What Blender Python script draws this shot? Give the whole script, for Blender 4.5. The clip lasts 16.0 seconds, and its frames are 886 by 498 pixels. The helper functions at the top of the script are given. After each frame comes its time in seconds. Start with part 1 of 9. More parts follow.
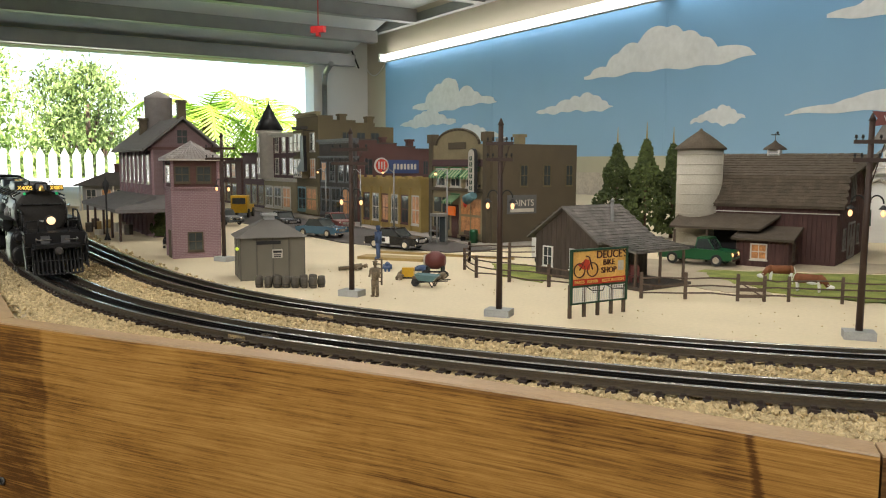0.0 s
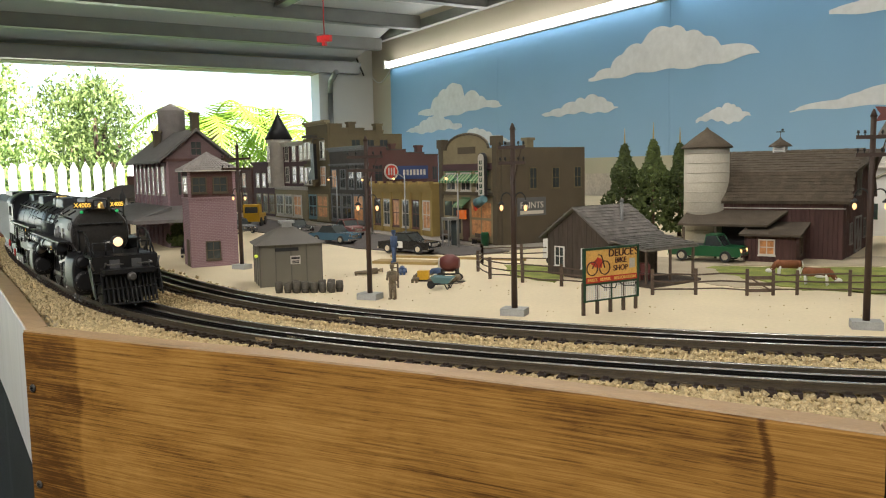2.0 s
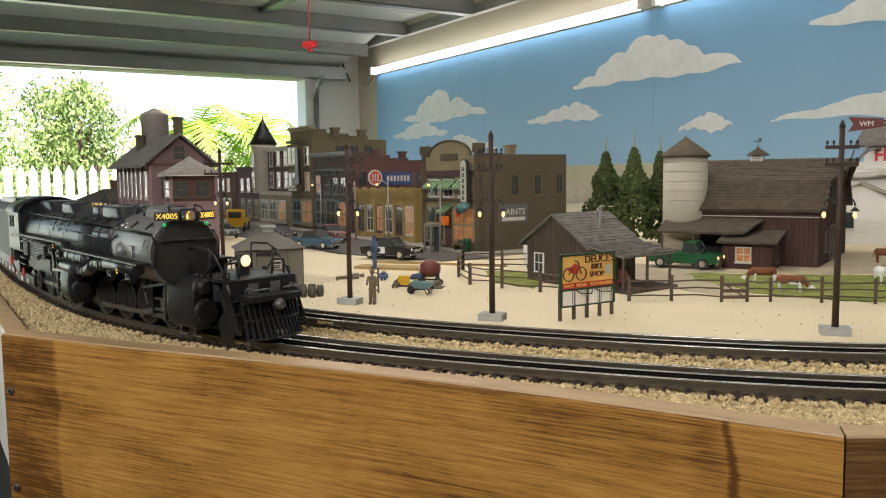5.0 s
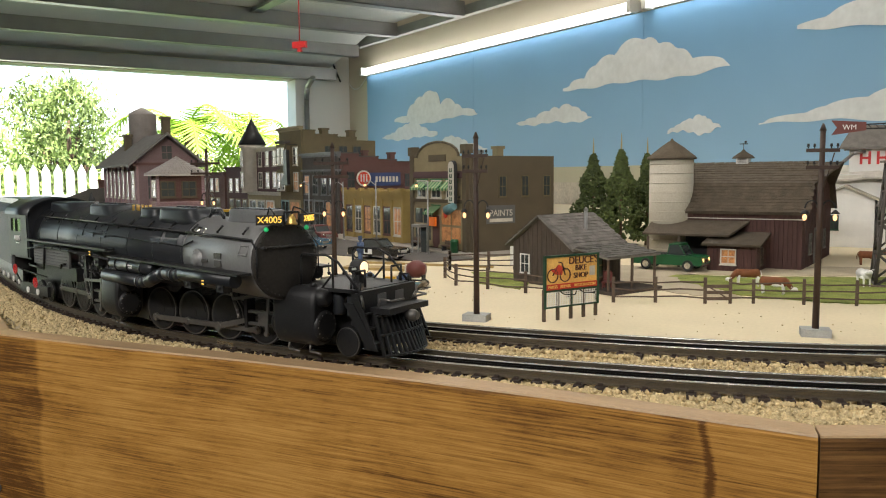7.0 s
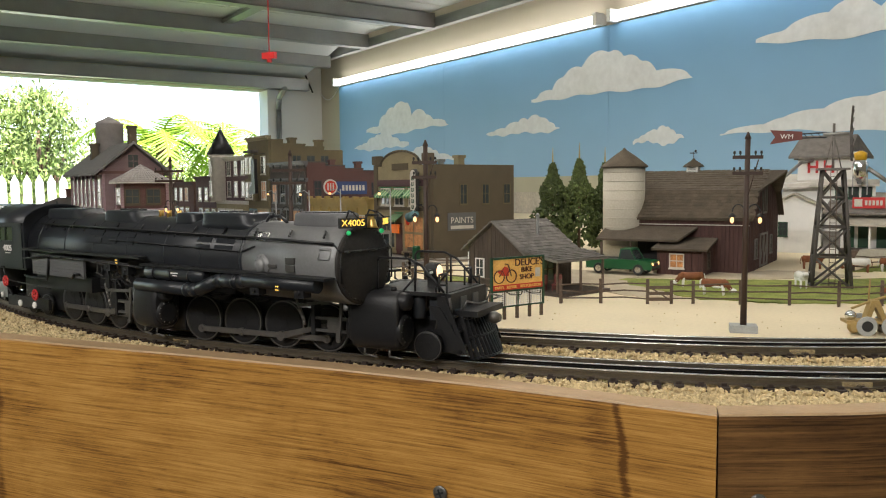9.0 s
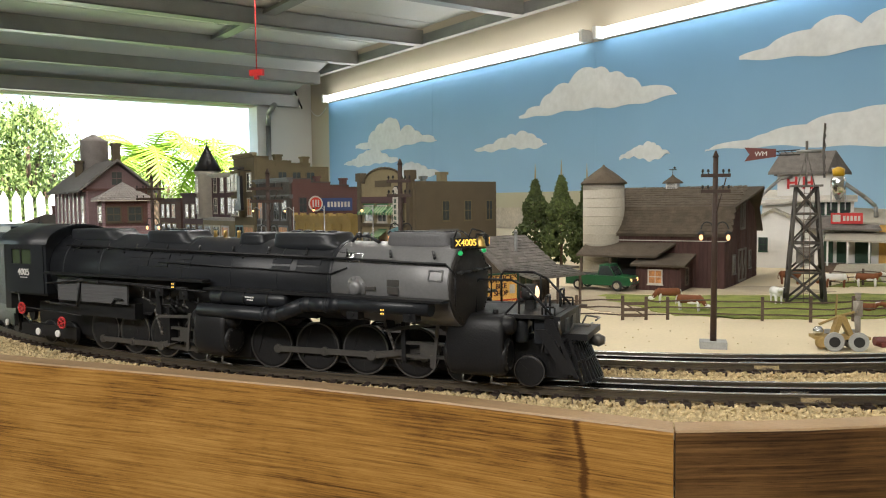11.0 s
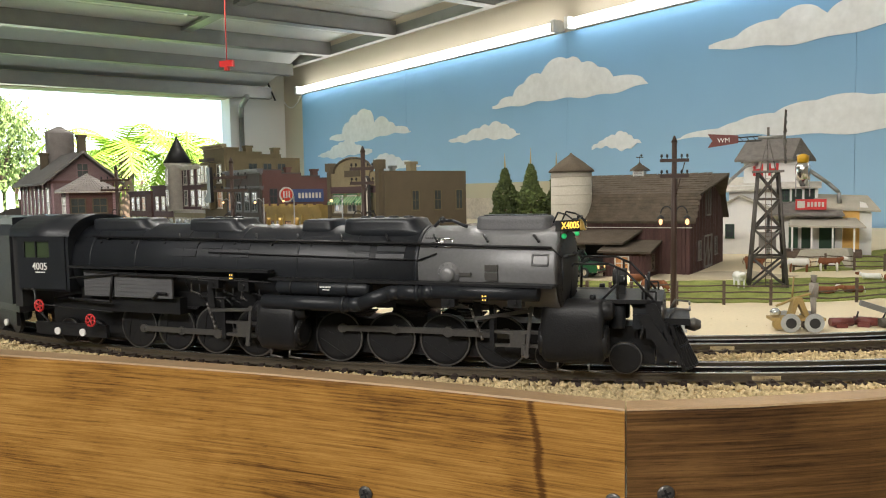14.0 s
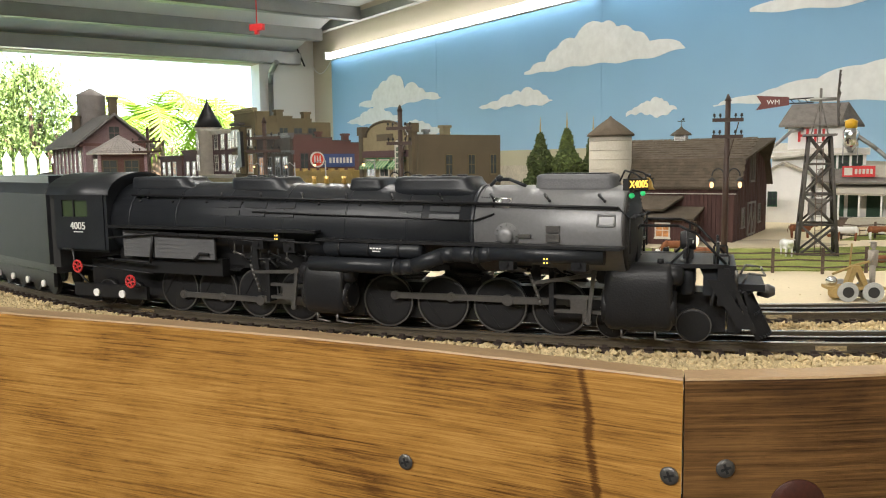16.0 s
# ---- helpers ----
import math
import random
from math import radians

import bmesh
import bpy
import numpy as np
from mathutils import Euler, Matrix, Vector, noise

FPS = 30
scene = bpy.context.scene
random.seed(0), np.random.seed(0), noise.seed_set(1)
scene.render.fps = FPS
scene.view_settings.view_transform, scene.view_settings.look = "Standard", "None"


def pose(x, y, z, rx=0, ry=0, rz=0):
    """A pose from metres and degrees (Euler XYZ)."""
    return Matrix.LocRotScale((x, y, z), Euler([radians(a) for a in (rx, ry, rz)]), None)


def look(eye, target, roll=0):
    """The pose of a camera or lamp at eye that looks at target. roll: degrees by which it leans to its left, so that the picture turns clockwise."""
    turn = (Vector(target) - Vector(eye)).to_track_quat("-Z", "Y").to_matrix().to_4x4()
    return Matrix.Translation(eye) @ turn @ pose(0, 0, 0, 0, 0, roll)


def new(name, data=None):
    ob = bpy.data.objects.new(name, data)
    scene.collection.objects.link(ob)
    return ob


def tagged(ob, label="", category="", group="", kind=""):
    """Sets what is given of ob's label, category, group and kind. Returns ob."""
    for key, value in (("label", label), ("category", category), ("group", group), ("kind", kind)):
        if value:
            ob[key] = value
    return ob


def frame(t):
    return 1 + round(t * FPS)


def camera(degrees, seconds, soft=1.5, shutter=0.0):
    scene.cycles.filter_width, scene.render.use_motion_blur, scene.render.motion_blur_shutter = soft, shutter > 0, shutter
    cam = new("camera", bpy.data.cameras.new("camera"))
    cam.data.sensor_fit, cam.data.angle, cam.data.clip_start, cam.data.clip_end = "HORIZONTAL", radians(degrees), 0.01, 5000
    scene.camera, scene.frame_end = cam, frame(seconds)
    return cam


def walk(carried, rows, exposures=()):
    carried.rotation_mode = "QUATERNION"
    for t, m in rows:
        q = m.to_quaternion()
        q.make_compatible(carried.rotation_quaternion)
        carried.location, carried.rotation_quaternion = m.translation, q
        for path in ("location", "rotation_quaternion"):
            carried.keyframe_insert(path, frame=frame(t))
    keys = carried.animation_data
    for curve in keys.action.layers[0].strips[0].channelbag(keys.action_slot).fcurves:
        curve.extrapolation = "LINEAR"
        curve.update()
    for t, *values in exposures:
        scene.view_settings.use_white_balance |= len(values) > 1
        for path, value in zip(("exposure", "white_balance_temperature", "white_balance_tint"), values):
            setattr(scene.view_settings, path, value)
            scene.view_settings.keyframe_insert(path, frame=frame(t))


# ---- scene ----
cam = camera(57.6, 16.0, 1.1)
PATH = [
    (0, (0.067, 0.027, 1.336), (-0.825, 1.805, 1.126), 0.2),
    (0.5, (0.061, 0.01, 1.335), (-0.853, 1.778, 1.137), -0.9),
    (1, (0.063, 0.007, 1.341), (-0.862, 1.769, 1.145), -1.1),
    (1.5, (0.064, 0.005, 1.34), (-0.858, 1.769, 1.144), -1.1),
    (2, (0.07, 0.004, 1.336), (-0.839, 1.774, 1.138), -1.2),
    (2.5, (0.075, 0.005, 1.338), (-0.826, 1.78, 1.14), -1.1),
    (3, (0.074, 0.001, 1.336), (-0.819, 1.78, 1.141), -1.1),
    (3.5, (0.077, 0.0, 1.338), (-0.811, 1.782, 1.147), -1.0),
    (4, (0.079, 0.001, 1.337), (-0.805, 1.785, 1.15), -0.9),
    (6.5, (0.083, -0.003, 1.336), (-0.785, 1.79, 1.154), -0.6),
    (7, (0.086, 0.0, 1.336), (-0.772, 1.797, 1.155), -0.5),
    (7.5, (0.088, -0.002, 1.336), (-0.751, 1.805, 1.156), -0.5),
    (8, (0.103, 0.002, 1.327), (-0.715, 1.819, 1.15), -0.5),
    (8.5, (0.121, -0.003, 1.329), (-0.682, 1.821, 1.16), -0.4),
    (9, (0.122, -0.021, 1.331), (-0.682, 1.804, 1.176), -0.5),
    (11.5, (0.145, -0.02, 1.334), (-0.63, 1.82, 1.22), -0.8),
    (12, (0.147, -0.019, 1.334), (-0.611, 1.828, 1.22), -0.9),
    (12.5, (0.146, -0.021, 1.336), (-0.602, 1.831, 1.221), -0.9),
    (13, (0.148, -0.018, 1.338), (-0.593, 1.835, 1.219), -1.0),
    (13.5, (0.15, -0.019, 1.334), (-0.587, 1.835, 1.207), -1.1),
    (14, (0.154, -0.018, 1.329), (-0.581, 1.837, 1.19), -1.1),
    (14.5, (0.152, -0.017, 1.328), (-0.583, 1.837, 1.175), -1.0),
    (15, (0.148, -0.017, 1.328), (-0.599, 1.831, 1.157), -1.0),
    (15.5, (0.144, -0.008, 1.324), (-0.623, 1.828, 1.133), -1.0),
    (16, (0.135, 0.0, 1.322), (-0.661, 1.822, 1.107), -0.8),
]
walk(cam, [(t, look(eye, target, roll)) for t, eye, target, roll in PATH],
     exposures=[(0.0, 1.98), (2.0, 1.98), (7.0, 2.1), (12.5, 2.2), (14.5, 2.35), (16.0, 2.5)])

# ---- plan: heights and directions ----
G = 1.200            # layout ground
RAIL = 1.212         # top of rail
U, N = Vector((0.851, -0.525, 0)), Vector((0.525, 0.851, 0))   # along the long wall, and out through it
WALL = Vector((-2.69, 4.70, 0))                                # left end of the painted backdrop
GRID = math.degrees(math.atan2(U.y, U.x))


def on_wall(k, back=0.0, z=0.0):
    p = WALL + U * k + N * back
    return Vector((p.x, p.y, z))


# ---- light ----
world = bpy.data.worlds.new("sky")
scene.world = world
world.use_nodes = True
wn = world.node_tree.nodes
sky = wn.new("ShaderNodeTexSky")
sky.sky_type, sky.sun_disc = "NISHITA", False
sky.sun_elevation, sky.sun_rotation = radians(52), radians(125)
world.node_tree.links.new(sky.outputs[0], wn["Background"].inputs[0])
wn["Background"].inputs[1].default_value = 0.15


def lamp(name, kind, energy, m, colour=(1, 1, 1), **settings):
    data = bpy.data.lights.new(name, kind)
    data.energy, data.color = energy, colour
    for key, value in settings.items():
        if key == "angle":
            data.angle = value
        if key == "size":
            data.shape, data.size, data.size_y = "RECTANGLE", value[0], value[1]
    ob = new(name, data)
    ob.matrix_world = m
    return ob


SUN_AZ, SUN_EL = radians(125), radians(52)
sun_way = Vector((math.sin(SUN_AZ) * math.cos(SUN_EL), math.cos(SUN_AZ) * math.cos(SUN_EL), math.sin(SUN_EL)))
lamp("sun", "SUN", 5.0, look(sun_way * 30, (0, 0, 0)), (1.0, 0.95, 0.88), angle=radians(0.6))
# room light above and behind the camera, out of view
lamp("unseen_overhead_light", "AREA", 8.1, look((-0.30, -1.1, 2.32), (-0.15, 0.40, 1.1)), (1.0, 0.955, 0.90), size=(2.2, 0.25))
# added area lamp without a fixture, brightens the town and backdrop
lamp("unseen_overhead_light", "AREA", 3.0, look((-0.8, 1.5, 2.10), (-0.5, 1.8, 1.0)), (1.0, 0.955, 0.90), size=(2.4, 0.12))


# ---- materials ----
def mat(name, colour, rough=0.7, metal=0.0, vary=0.18, scale=60.0, fine=900.0, bump=0.15, stretch=(1, 1, 1), spec=0.5,
        tint=None, glow=0.0, island=0.0):
    m = bpy.data.materials.new(name)
    m.use_nodes = True
    nt = m.node_tree
    b = nt.nodes["Principled BSDF"]
    b.inputs["Roughness"].default_value = rough
    b.inputs["Metallic"].default_value = metal
    b.inputs["Specular IOR Level"].default_value = spec
    L = nt.links.new
    tc = nt.nodes.new("ShaderNodeTexCoord")
    mp = nt.nodes.new("ShaderNodeMapping")
    mp.inputs["Scale"].default_value = stretch
    L(tc.outputs["Object"], mp.inputs[0])
    n1 = nt.nodes.new("ShaderNodeTexNoise")
    n1.inputs["Scale"].default_value = scale
    n1.inputs["Detail"].default_value = 5
    n2 = nt.nodes.new("ShaderNodeTexNoise")
    n2.inputs["Scale"].default_value = fine
    n2.inputs["Detail"].default_value = 3
    L(mp.outputs[0], n1.inputs[0])
    L(mp.outputs[0], n2.inputs[0])
    mx = nt.nodes.new("ShaderNodeMath")
    mx.operation = "ADD"
    L(n1.outputs[0], mx.inputs[0])
    L(n2.outputs[0], mx.inputs[1])
    ramp = nt.nodes.new("ShaderNodeMapRange")
    ramp.inputs["From Min"].default_value, ramp.inputs["From Max"].default_value = 0.65, 1.35
    ramp.inputs["To Min"].default_value, ramp.inputs["To Max"].default_value = 0.0, 1.0
    L(mx.outputs[0], ramp.inputs[0])
    mix = nt.nodes.new("ShaderNodeMix")
    mix.data_type = "RGBA"
    c = Vector(colour)
    d = Vector(tint) if tint else c
    mix.inputs[6].default_value = (*(c * (1 - vary)), 1)
    mix.inputs[7].default_value = (*(d * (1 + vary)), 1)
    L(ramp.outputs[0], mix.inputs[0])
    out = mix.outputs[2]
    if island:
        geo = nt.nodes.new("ShaderNodeNewGeometry")
        info = nt.nodes.new("ShaderNodeObjectInfo")
        add = nt.nodes.new("ShaderNodeMath")
        L(geo.outputs["Random Per Island"], add.inputs[0])
        L(info.outputs["Random"], add.inputs[1])
        r2 = nt.nodes.new("ShaderNodeMapRange")
        r2.inputs["From Max"].default_value = 2.0
        r2.inputs["To Min"].default_value, r2.inputs["To Max"].default_value = 1 - island, 1 + island
        L(add.outputs[0], r2.inputs[0])
        mul = nt.nodes.new("ShaderNodeVectorMath")
        mul.operation = "SCALE"
        L(out, mul.inputs[0])
        L(r2.outputs[0], mul.inputs["Scale"])
        out = mul.outputs[0]
    L(out, b.inputs["Base Color"])
    if bump:
        bp = nt.nodes.new("ShaderNodeBump")
        bp.inputs["Strength"].default_value = bump
        bp.inputs["Distance"].default_value = 0.002
        L(mx.outputs[0], bp.inputs["Height"])
        L(bp.outputs[0], b.inputs["Normal"])
    if glow:
        b.inputs["Emission Color"].default_value = (*colour, 1)
        b.inputs["Emission Strength"].default_value = glow
    return m


def brick_mat(name, colour, mortar, width=0.0052, height=0.0018, rough=0.85):
    m = mat(name, colour, rough, scale=40, bump=0.1)
    nt = m.node_tree
    b = nt.nodes["Principled BSDF"]
    old = b.inputs["Base Color"].links[0].from_socket
    tc = nt.nodes.new("ShaderNodeTexCoord")
    sep = nt.nodes.new("ShaderNodeSeparateXYZ")
    nt.links.new(tc.outputs["Object"], sep.inputs[0])
    add = nt.nodes.new("ShaderNodeMath")
    nt.links.new(sep.outputs[0], add.inputs[0])
    nt.links.new(sep.outputs[1], add.inputs[1])
    com = nt.nodes.new("ShaderNodeCombineXYZ")
    nt.links.new(add.outputs[0], com.inputs[0])
    nt.links.new(sep.outputs[2], com.inputs[1])
    bt = nt.nodes.new("ShaderNodeTexBrick")
    bt.inputs["Scale"].default_value = 1.0
    bt.inputs["Brick Width"].default_value, bt.inputs["Row Height"].default_value = width, height
    bt.inputs["Mortar Size"].default_value = height * 0.12
    bt.inputs["Mortar"].default_value = (*mortar, 1)
    nt.links.new(com.outputs[0], bt.inputs["Vector"])
    nt.links.new(old, bt.inputs["Color1"])
    nt.links.new(old, bt.inputs["Color2"])
    nt.links.new(bt.outputs[0], b.inputs["Base Color"])
    return m


def glass_mat(name, colour=(0.05, 0.06, 0.06)):
    return mat(name, colour, 0.08, vary=0.3, bump=0, spec=0.8)


M = dict(
    ground=mat("sand_paint", (0.70, 0.60, 0.41), 0.8, vary=0.07, scale=9, fine=260, bump=0.12),
    asphalt=mat("asphalt", (0.085, 0.075, 0.068), 0.85, vary=0.2, scale=14, fine=500),
    walk=mat("pavement_concrete", (0.30, 0.27, 0.23), 0.85, scale=25),
    grass=mat("static_grass", (0.16, 0.23, 0.035), 0.95, vary=0.45, scale=35, fine=900, bump=1.0, tint=(0.28, 0.30, 0.07)),
    dirt=mat("pale_dirt", (0.45, 0.38, 0.27), 0.95, vary=0.15, scale=30, bump=0.4),
    ballast=mat("ballast_stone", (0.50, 0.385, 0.20), 0.9, vary=0.22, scale=180, fine=1500, bump=0.3, island=0.35, tint=(0.62, 0.50, 0.29)),
    tie=mat("tie_plastic", (0.035, 0.022, 0.016), 0.7, vary=0.25, scale=200, island=0.25),
    steel=mat("rail_steel", (0.84, 0.82, 0.78), 0.22, 1.0, vary=0.1, scale=80),
    rail_side=mat("rail_side", (0.17, 0.145, 0.11), 0.45, 0.8, vary=0.15, scale=120),
    rail_black=mat("centre_rail_black", (0.012, 0.011, 0.011), 0.35, 0.4),
    oak=None,
    white_board=mat("white_washed_board", (0.62, 0.60, 0.58), 0.6, vary=0.12, scale=6, stretch=(8, 8, 1)),
    wall=mat("beige_plaster", (0.60, 0.53, 0.42), 0.85, vary=0.04, scale=4, fine=300, bump=0.06),
    white_wall=mat("white_plaster", (0.78, 0.77, 0.74), 0.8, vary=0.04, scale=4, fine=300, bump=0.06),
    floor=mat("dark_floor", (0.05, 0.048, 0.045), 0.6, scale=4, fine=200),
    panel=mat("white_door_panel", (0.66, 0.65, 0.63), 0.45, vary=0.05, scale=5, fine=120),
    strut=mat("galvanised_steel", (0.33, 0.33, 0.32), 0.42, 0.75, vary=0.12, scale=12, fine=200),
    loco=mat("loco_black", (0.019, 0.021, 0.0245), 0.36, 0.0, vary=0.25, scale=40, fine=700, bump=0.05, spec=0.34),
    loco_soft=mat("loco_flat_black", (0.014, 0.014, 0.015), 0.42, vary=0.25, scale=60, bump=0.1, spec=0.32),
    graphite=mat("graphite_smokebox", (0.21, 0.21, 0.212), 0.42, 0.30, vary=0.1, scale=40, fine=600, bump=0.05),
    # flat black for the sheet added below the left edge board
    skirt=mat("flat_black_sheet", (0.018, 0.018, 0.019), 0.9, vary=0.25, scale=30, stretch=(4, 4, 1), spec=0.2),
    tender_grey=mat("tender_grey", (0.020, 0.021, 0.023), 0.55, vary=0.2, scale=60, spec=0.22),
    greyplate=mat("grey_riveted_plate", (0.12, 0.12, 0.123), 0.5, 0.2, vary=0.15, scale=60),
    # smokebox front grey with the shade of its forward face mixed in
    door_shade=mat("shaded_smokebox_door", (0.034, 0.031, 0.028), 0.55, vary=0.25, scale=60, fine=500, bump=0.06, spec=0.25),
    rodsteel=mat("rod_steel", (0.15, 0.143, 0.135), 0.36, 0.7, vary=0.15, scale=90),
    # tyre steel, lightened to carry the highlight round the rim
    wheel_tyre=mat("tyre_steel_highlight", (0.15, 0.147, 0.143), 0.35, 0.8),
    red=mat("red_enamel", (0.55, 0.03, 0.03), 0.4),
    brass=mat("brass", (0.75, 0.50, 0.16), 0.3, 1.0),
    white=mat("white_paint", (0.78, 0.77, 0.74), 0.5, vary=0.06),
    chrome=mat("chrome", (0.75, 0.75, 0.75), 0.15, 1.0, bump=0),
    rubber=mat("rubber", (0.02, 0.02, 0.02), 0.7),
    glass=glass_mat("dark_glass"),
    greenglass=mat("cab_glass", (0.045, 0.065, 0.032), 0.1, bump=0, spec=0.8),
    glow_warm=mat("warm_bulb", (1.0, 0.50, 0.20), 0.4, bump=0, vary=0, glow=0.55),
    glow_head=mat("headlight_lens", (1.0, 0.66, 0.34), 0.3, bump=0, vary=0, glow=0.4),
    glow_num=mat("lit_numerals", (1.0, 0.60, 0.10), 0.4, bump=0, vary=0, glow=0.28),
    glow_green=mat("green_marker", (0.05, 0.9, 0.3), 0.4, bump=0, vary=0, glow=0.03),
    glow_win=mat("lit_window", (0.42, 0.19, 0.07), 0.3, vary=0.75, scale=90, bump=0, glow=0.05),
    tube=mat("tube_diffuser", (1.0, 0.98, 0.94), 0.4, bump=0, vary=0, glow=1.3),
    pole=mat("pole_brown", (0.045, 0.024, 0.016), 0.55, vary=0.2, scale=90),
    concrete=mat("block_concrete", (0.36, 0.37, 0.36), 0.8, scale=70),
    wood_old=mat("weathered_wood", (0.085, 0.066, 0.052), 0.9, vary=0.4, scale=30, fine=500, stretch=(8, 8, 1), bump=0.5),
    wood_fence=mat("fence_wood", (0.12, 0.085, 0.062), 0.9, vary=0.35, scale=60, bump=0.5),
    shingle=mat("grey_shingle", (0.17, 0.155, 0.14), 0.9, vary=0.3, scale=90, bump=0.5, island=0.45),
    barn_red=mat("barn_red_board", (0.075, 0.036, 0.031), 0.85, vary=0.3, scale=30, fine=500, stretch=(6, 6, 1), bump=0.4, island=0.25),
    barn_roof=mat("barn_roof_shingle", (0.085, 0.066, 0.046), 0.95, vary=0.3, scale=60, bump=0.6, island=0.3),
    silo=mat("silo_concrete", (0.42, 0.39, 0.32), 0.85, vary=0.12, scale=30, fine=400),
    pine=mat("pine_needles", (0.030, 0.050, 0.014), 0.95, vary=0.5, scale=120, island=0.5, tint=(0.065, 0.085, 0.022)),
    trunk=mat("trunk_bark", (0.10, 0.06, 0.035), 0.9, scale=90),
    tan=mat("dead_tip", (0.42, 0.33, 0.16), 0.9),
    brick_red=brick_mat("dark_red_brick", (0.10, 0.040, 0.034), (0.12, 0.08, 0.07)),
    brick_pink=brick_mat("mauve_brick", (0.25, 0.15, 0.165), (0.33, 0.25, 0.26), 0.006, 0.0024),
    brick_olive=brick_mat("olive_brick", (0.135, 0.108, 0.055), (0.10, 0.08, 0.045), 0.005, 0.0017),
    brick_brown=brick_mat("brown_brick", (0.10, 0.078, 0.048), (0.085, 0.07, 0.045), 0.005, 0.0017),
    brick_mauve=brick_mat("mauve_grey_brick", (0.15, 0.095, 0.10), (0.20, 0.15, 0.15), 0.006, 0.0022),
    tan_stucco=mat("tan_facade", (0.26, 0.215, 0.125), 0.8, scale=50),
    yellow_wall=mat("mustard_facade", (0.33, 0.235, 0.075), 0.75, scale=50),
    cream=mat("cream_trim", (0.55, 0.52, 0.46), 0.7, scale=80),
    plum=brick_mat("plum_brick", (0.085, 0.040, 0.045), (0.10, 0.07, 0.07)),
    dark_roof=mat("dark_roof", (0.075, 0.066, 0.058), 0.85, vary=0.2, scale=60),
    grey_roof=mat("slate_roof", (0.15, 0.14, 0.135), 0.8, vary=0.2, scale=60, stretch=(1, 1, 4)),
    tile_roof=mat("pale_tile_roof", (0.36, 0.33, 0.31), 0.75, vary=0.2, scale=70),
    green_awn=mat("green_awning", (0.045, 0.17, 0.07), 0.8),
    pale_awn=mat("pale_awning", (0.30, 0.36, 0.20), 0.8),
    shed=mat("taupe_metal", (0.17, 0.158, 0.125), 0.5, 0.1, vary=0.1, scale=50),
    shed_roof=mat("shed_roof", (0.115, 0.105, 0.088), 0.6, scale=40),
    green_paint=mat("green_enamel", (0.008, 0.085, 0.028), 0.3, vary=0.1, spec=0.6),
    blue_paint=mat("blue_enamel", (0.06, 0.13, 0.19), 0.25, vary=0.1, spec=0.6),
    black_paint=mat("black_enamel", (0.010, 0.010, 0.012), 0.2, vary=0.1, spec=0.6),
    yellow_paint=mat("yellow_enamel", (0.62, 0.36, 0.015), 0.4),
    cow_brown=mat("cow_brown", (0.20, 0.070, 0.025), 0.8, vary=0.25, scale=90),
    denim=mat("blue_figure_paint", (0.06, 0.10, 0.20), 0.75, vary=0.3, scale=150),
    skin=mat("drab_figure_paint", (0.12, 0.10, 0.055), 0.75, vary=0.4, scale=150, tint=(0.20, 0.15, 0.10)),
    board_orange=mat("poster_orange", (0.80, 0.42, 0.10), 0.6, vary=0.18, scale=35, tint=(0.85, 0.55, 0.16)),
    board_red=mat("poster_red", (0.55, 0.045, 0.02), 0.6),
    board_dark=mat("poster_dark", (0.07, 0.018, 0.012), 0.6),
    board_green=mat("frame_green", (0.012, 0.055, 0.025), 0.5),
    orange=mat("orange_sign", (0.75, 0.16, 0.015), 0.5, glow=0.03),
    sign_blue=mat("sign_blue", (0.035, 0.06, 0.16), 0.5),
    teal=mat("teal_sign", (0.10, 0.20, 0.22), 0.5),
    machine_red=mat("mixer_red", (0.14, 0.035, 0.03), 0.45),
    tan_tarp=mat("tan_machine", (0.36, 0.25, 0.09), 0.6),
    barrel=mat("barrel_grey", (0.085, 0.075, 0.058), 0.7, vary=0.4, scale=120),
    leaf=mat("tree_leaf", (0.11, 0.18, 0.04), 0.7, vary=0.5, scale=2, fine=20, island=0.6, tint=(0.26, 0.34, 0.09)),
    palm=mat("palm_leaf", (0.15, 0.25, 0.015), 0.6, vary=0.4, scale=4, fine=30, island=0.4, tint=(0.24, 0.36, 0.03)),
    lawn=mat("lawn", (0.10, 0.17, 0.04), 0.9, vary=0.3, scale=1.5, fine=30),
    haze=mat("printed_rubble", (0.52, 0.45, 0.36), 0.9, vary=0.22, scale=16, fine=120, bump=0),
    printed_wall=mat("printed_tan_wall", (0.50, 0.46, 0.33), 0.9, vary=0.06, scale=8, bump=0),
    cloud=mat("painted_cloud", (0.72, 0.74, 0.76), 0.8, vary=0.10, scale=6, fine=40, bump=0),
)


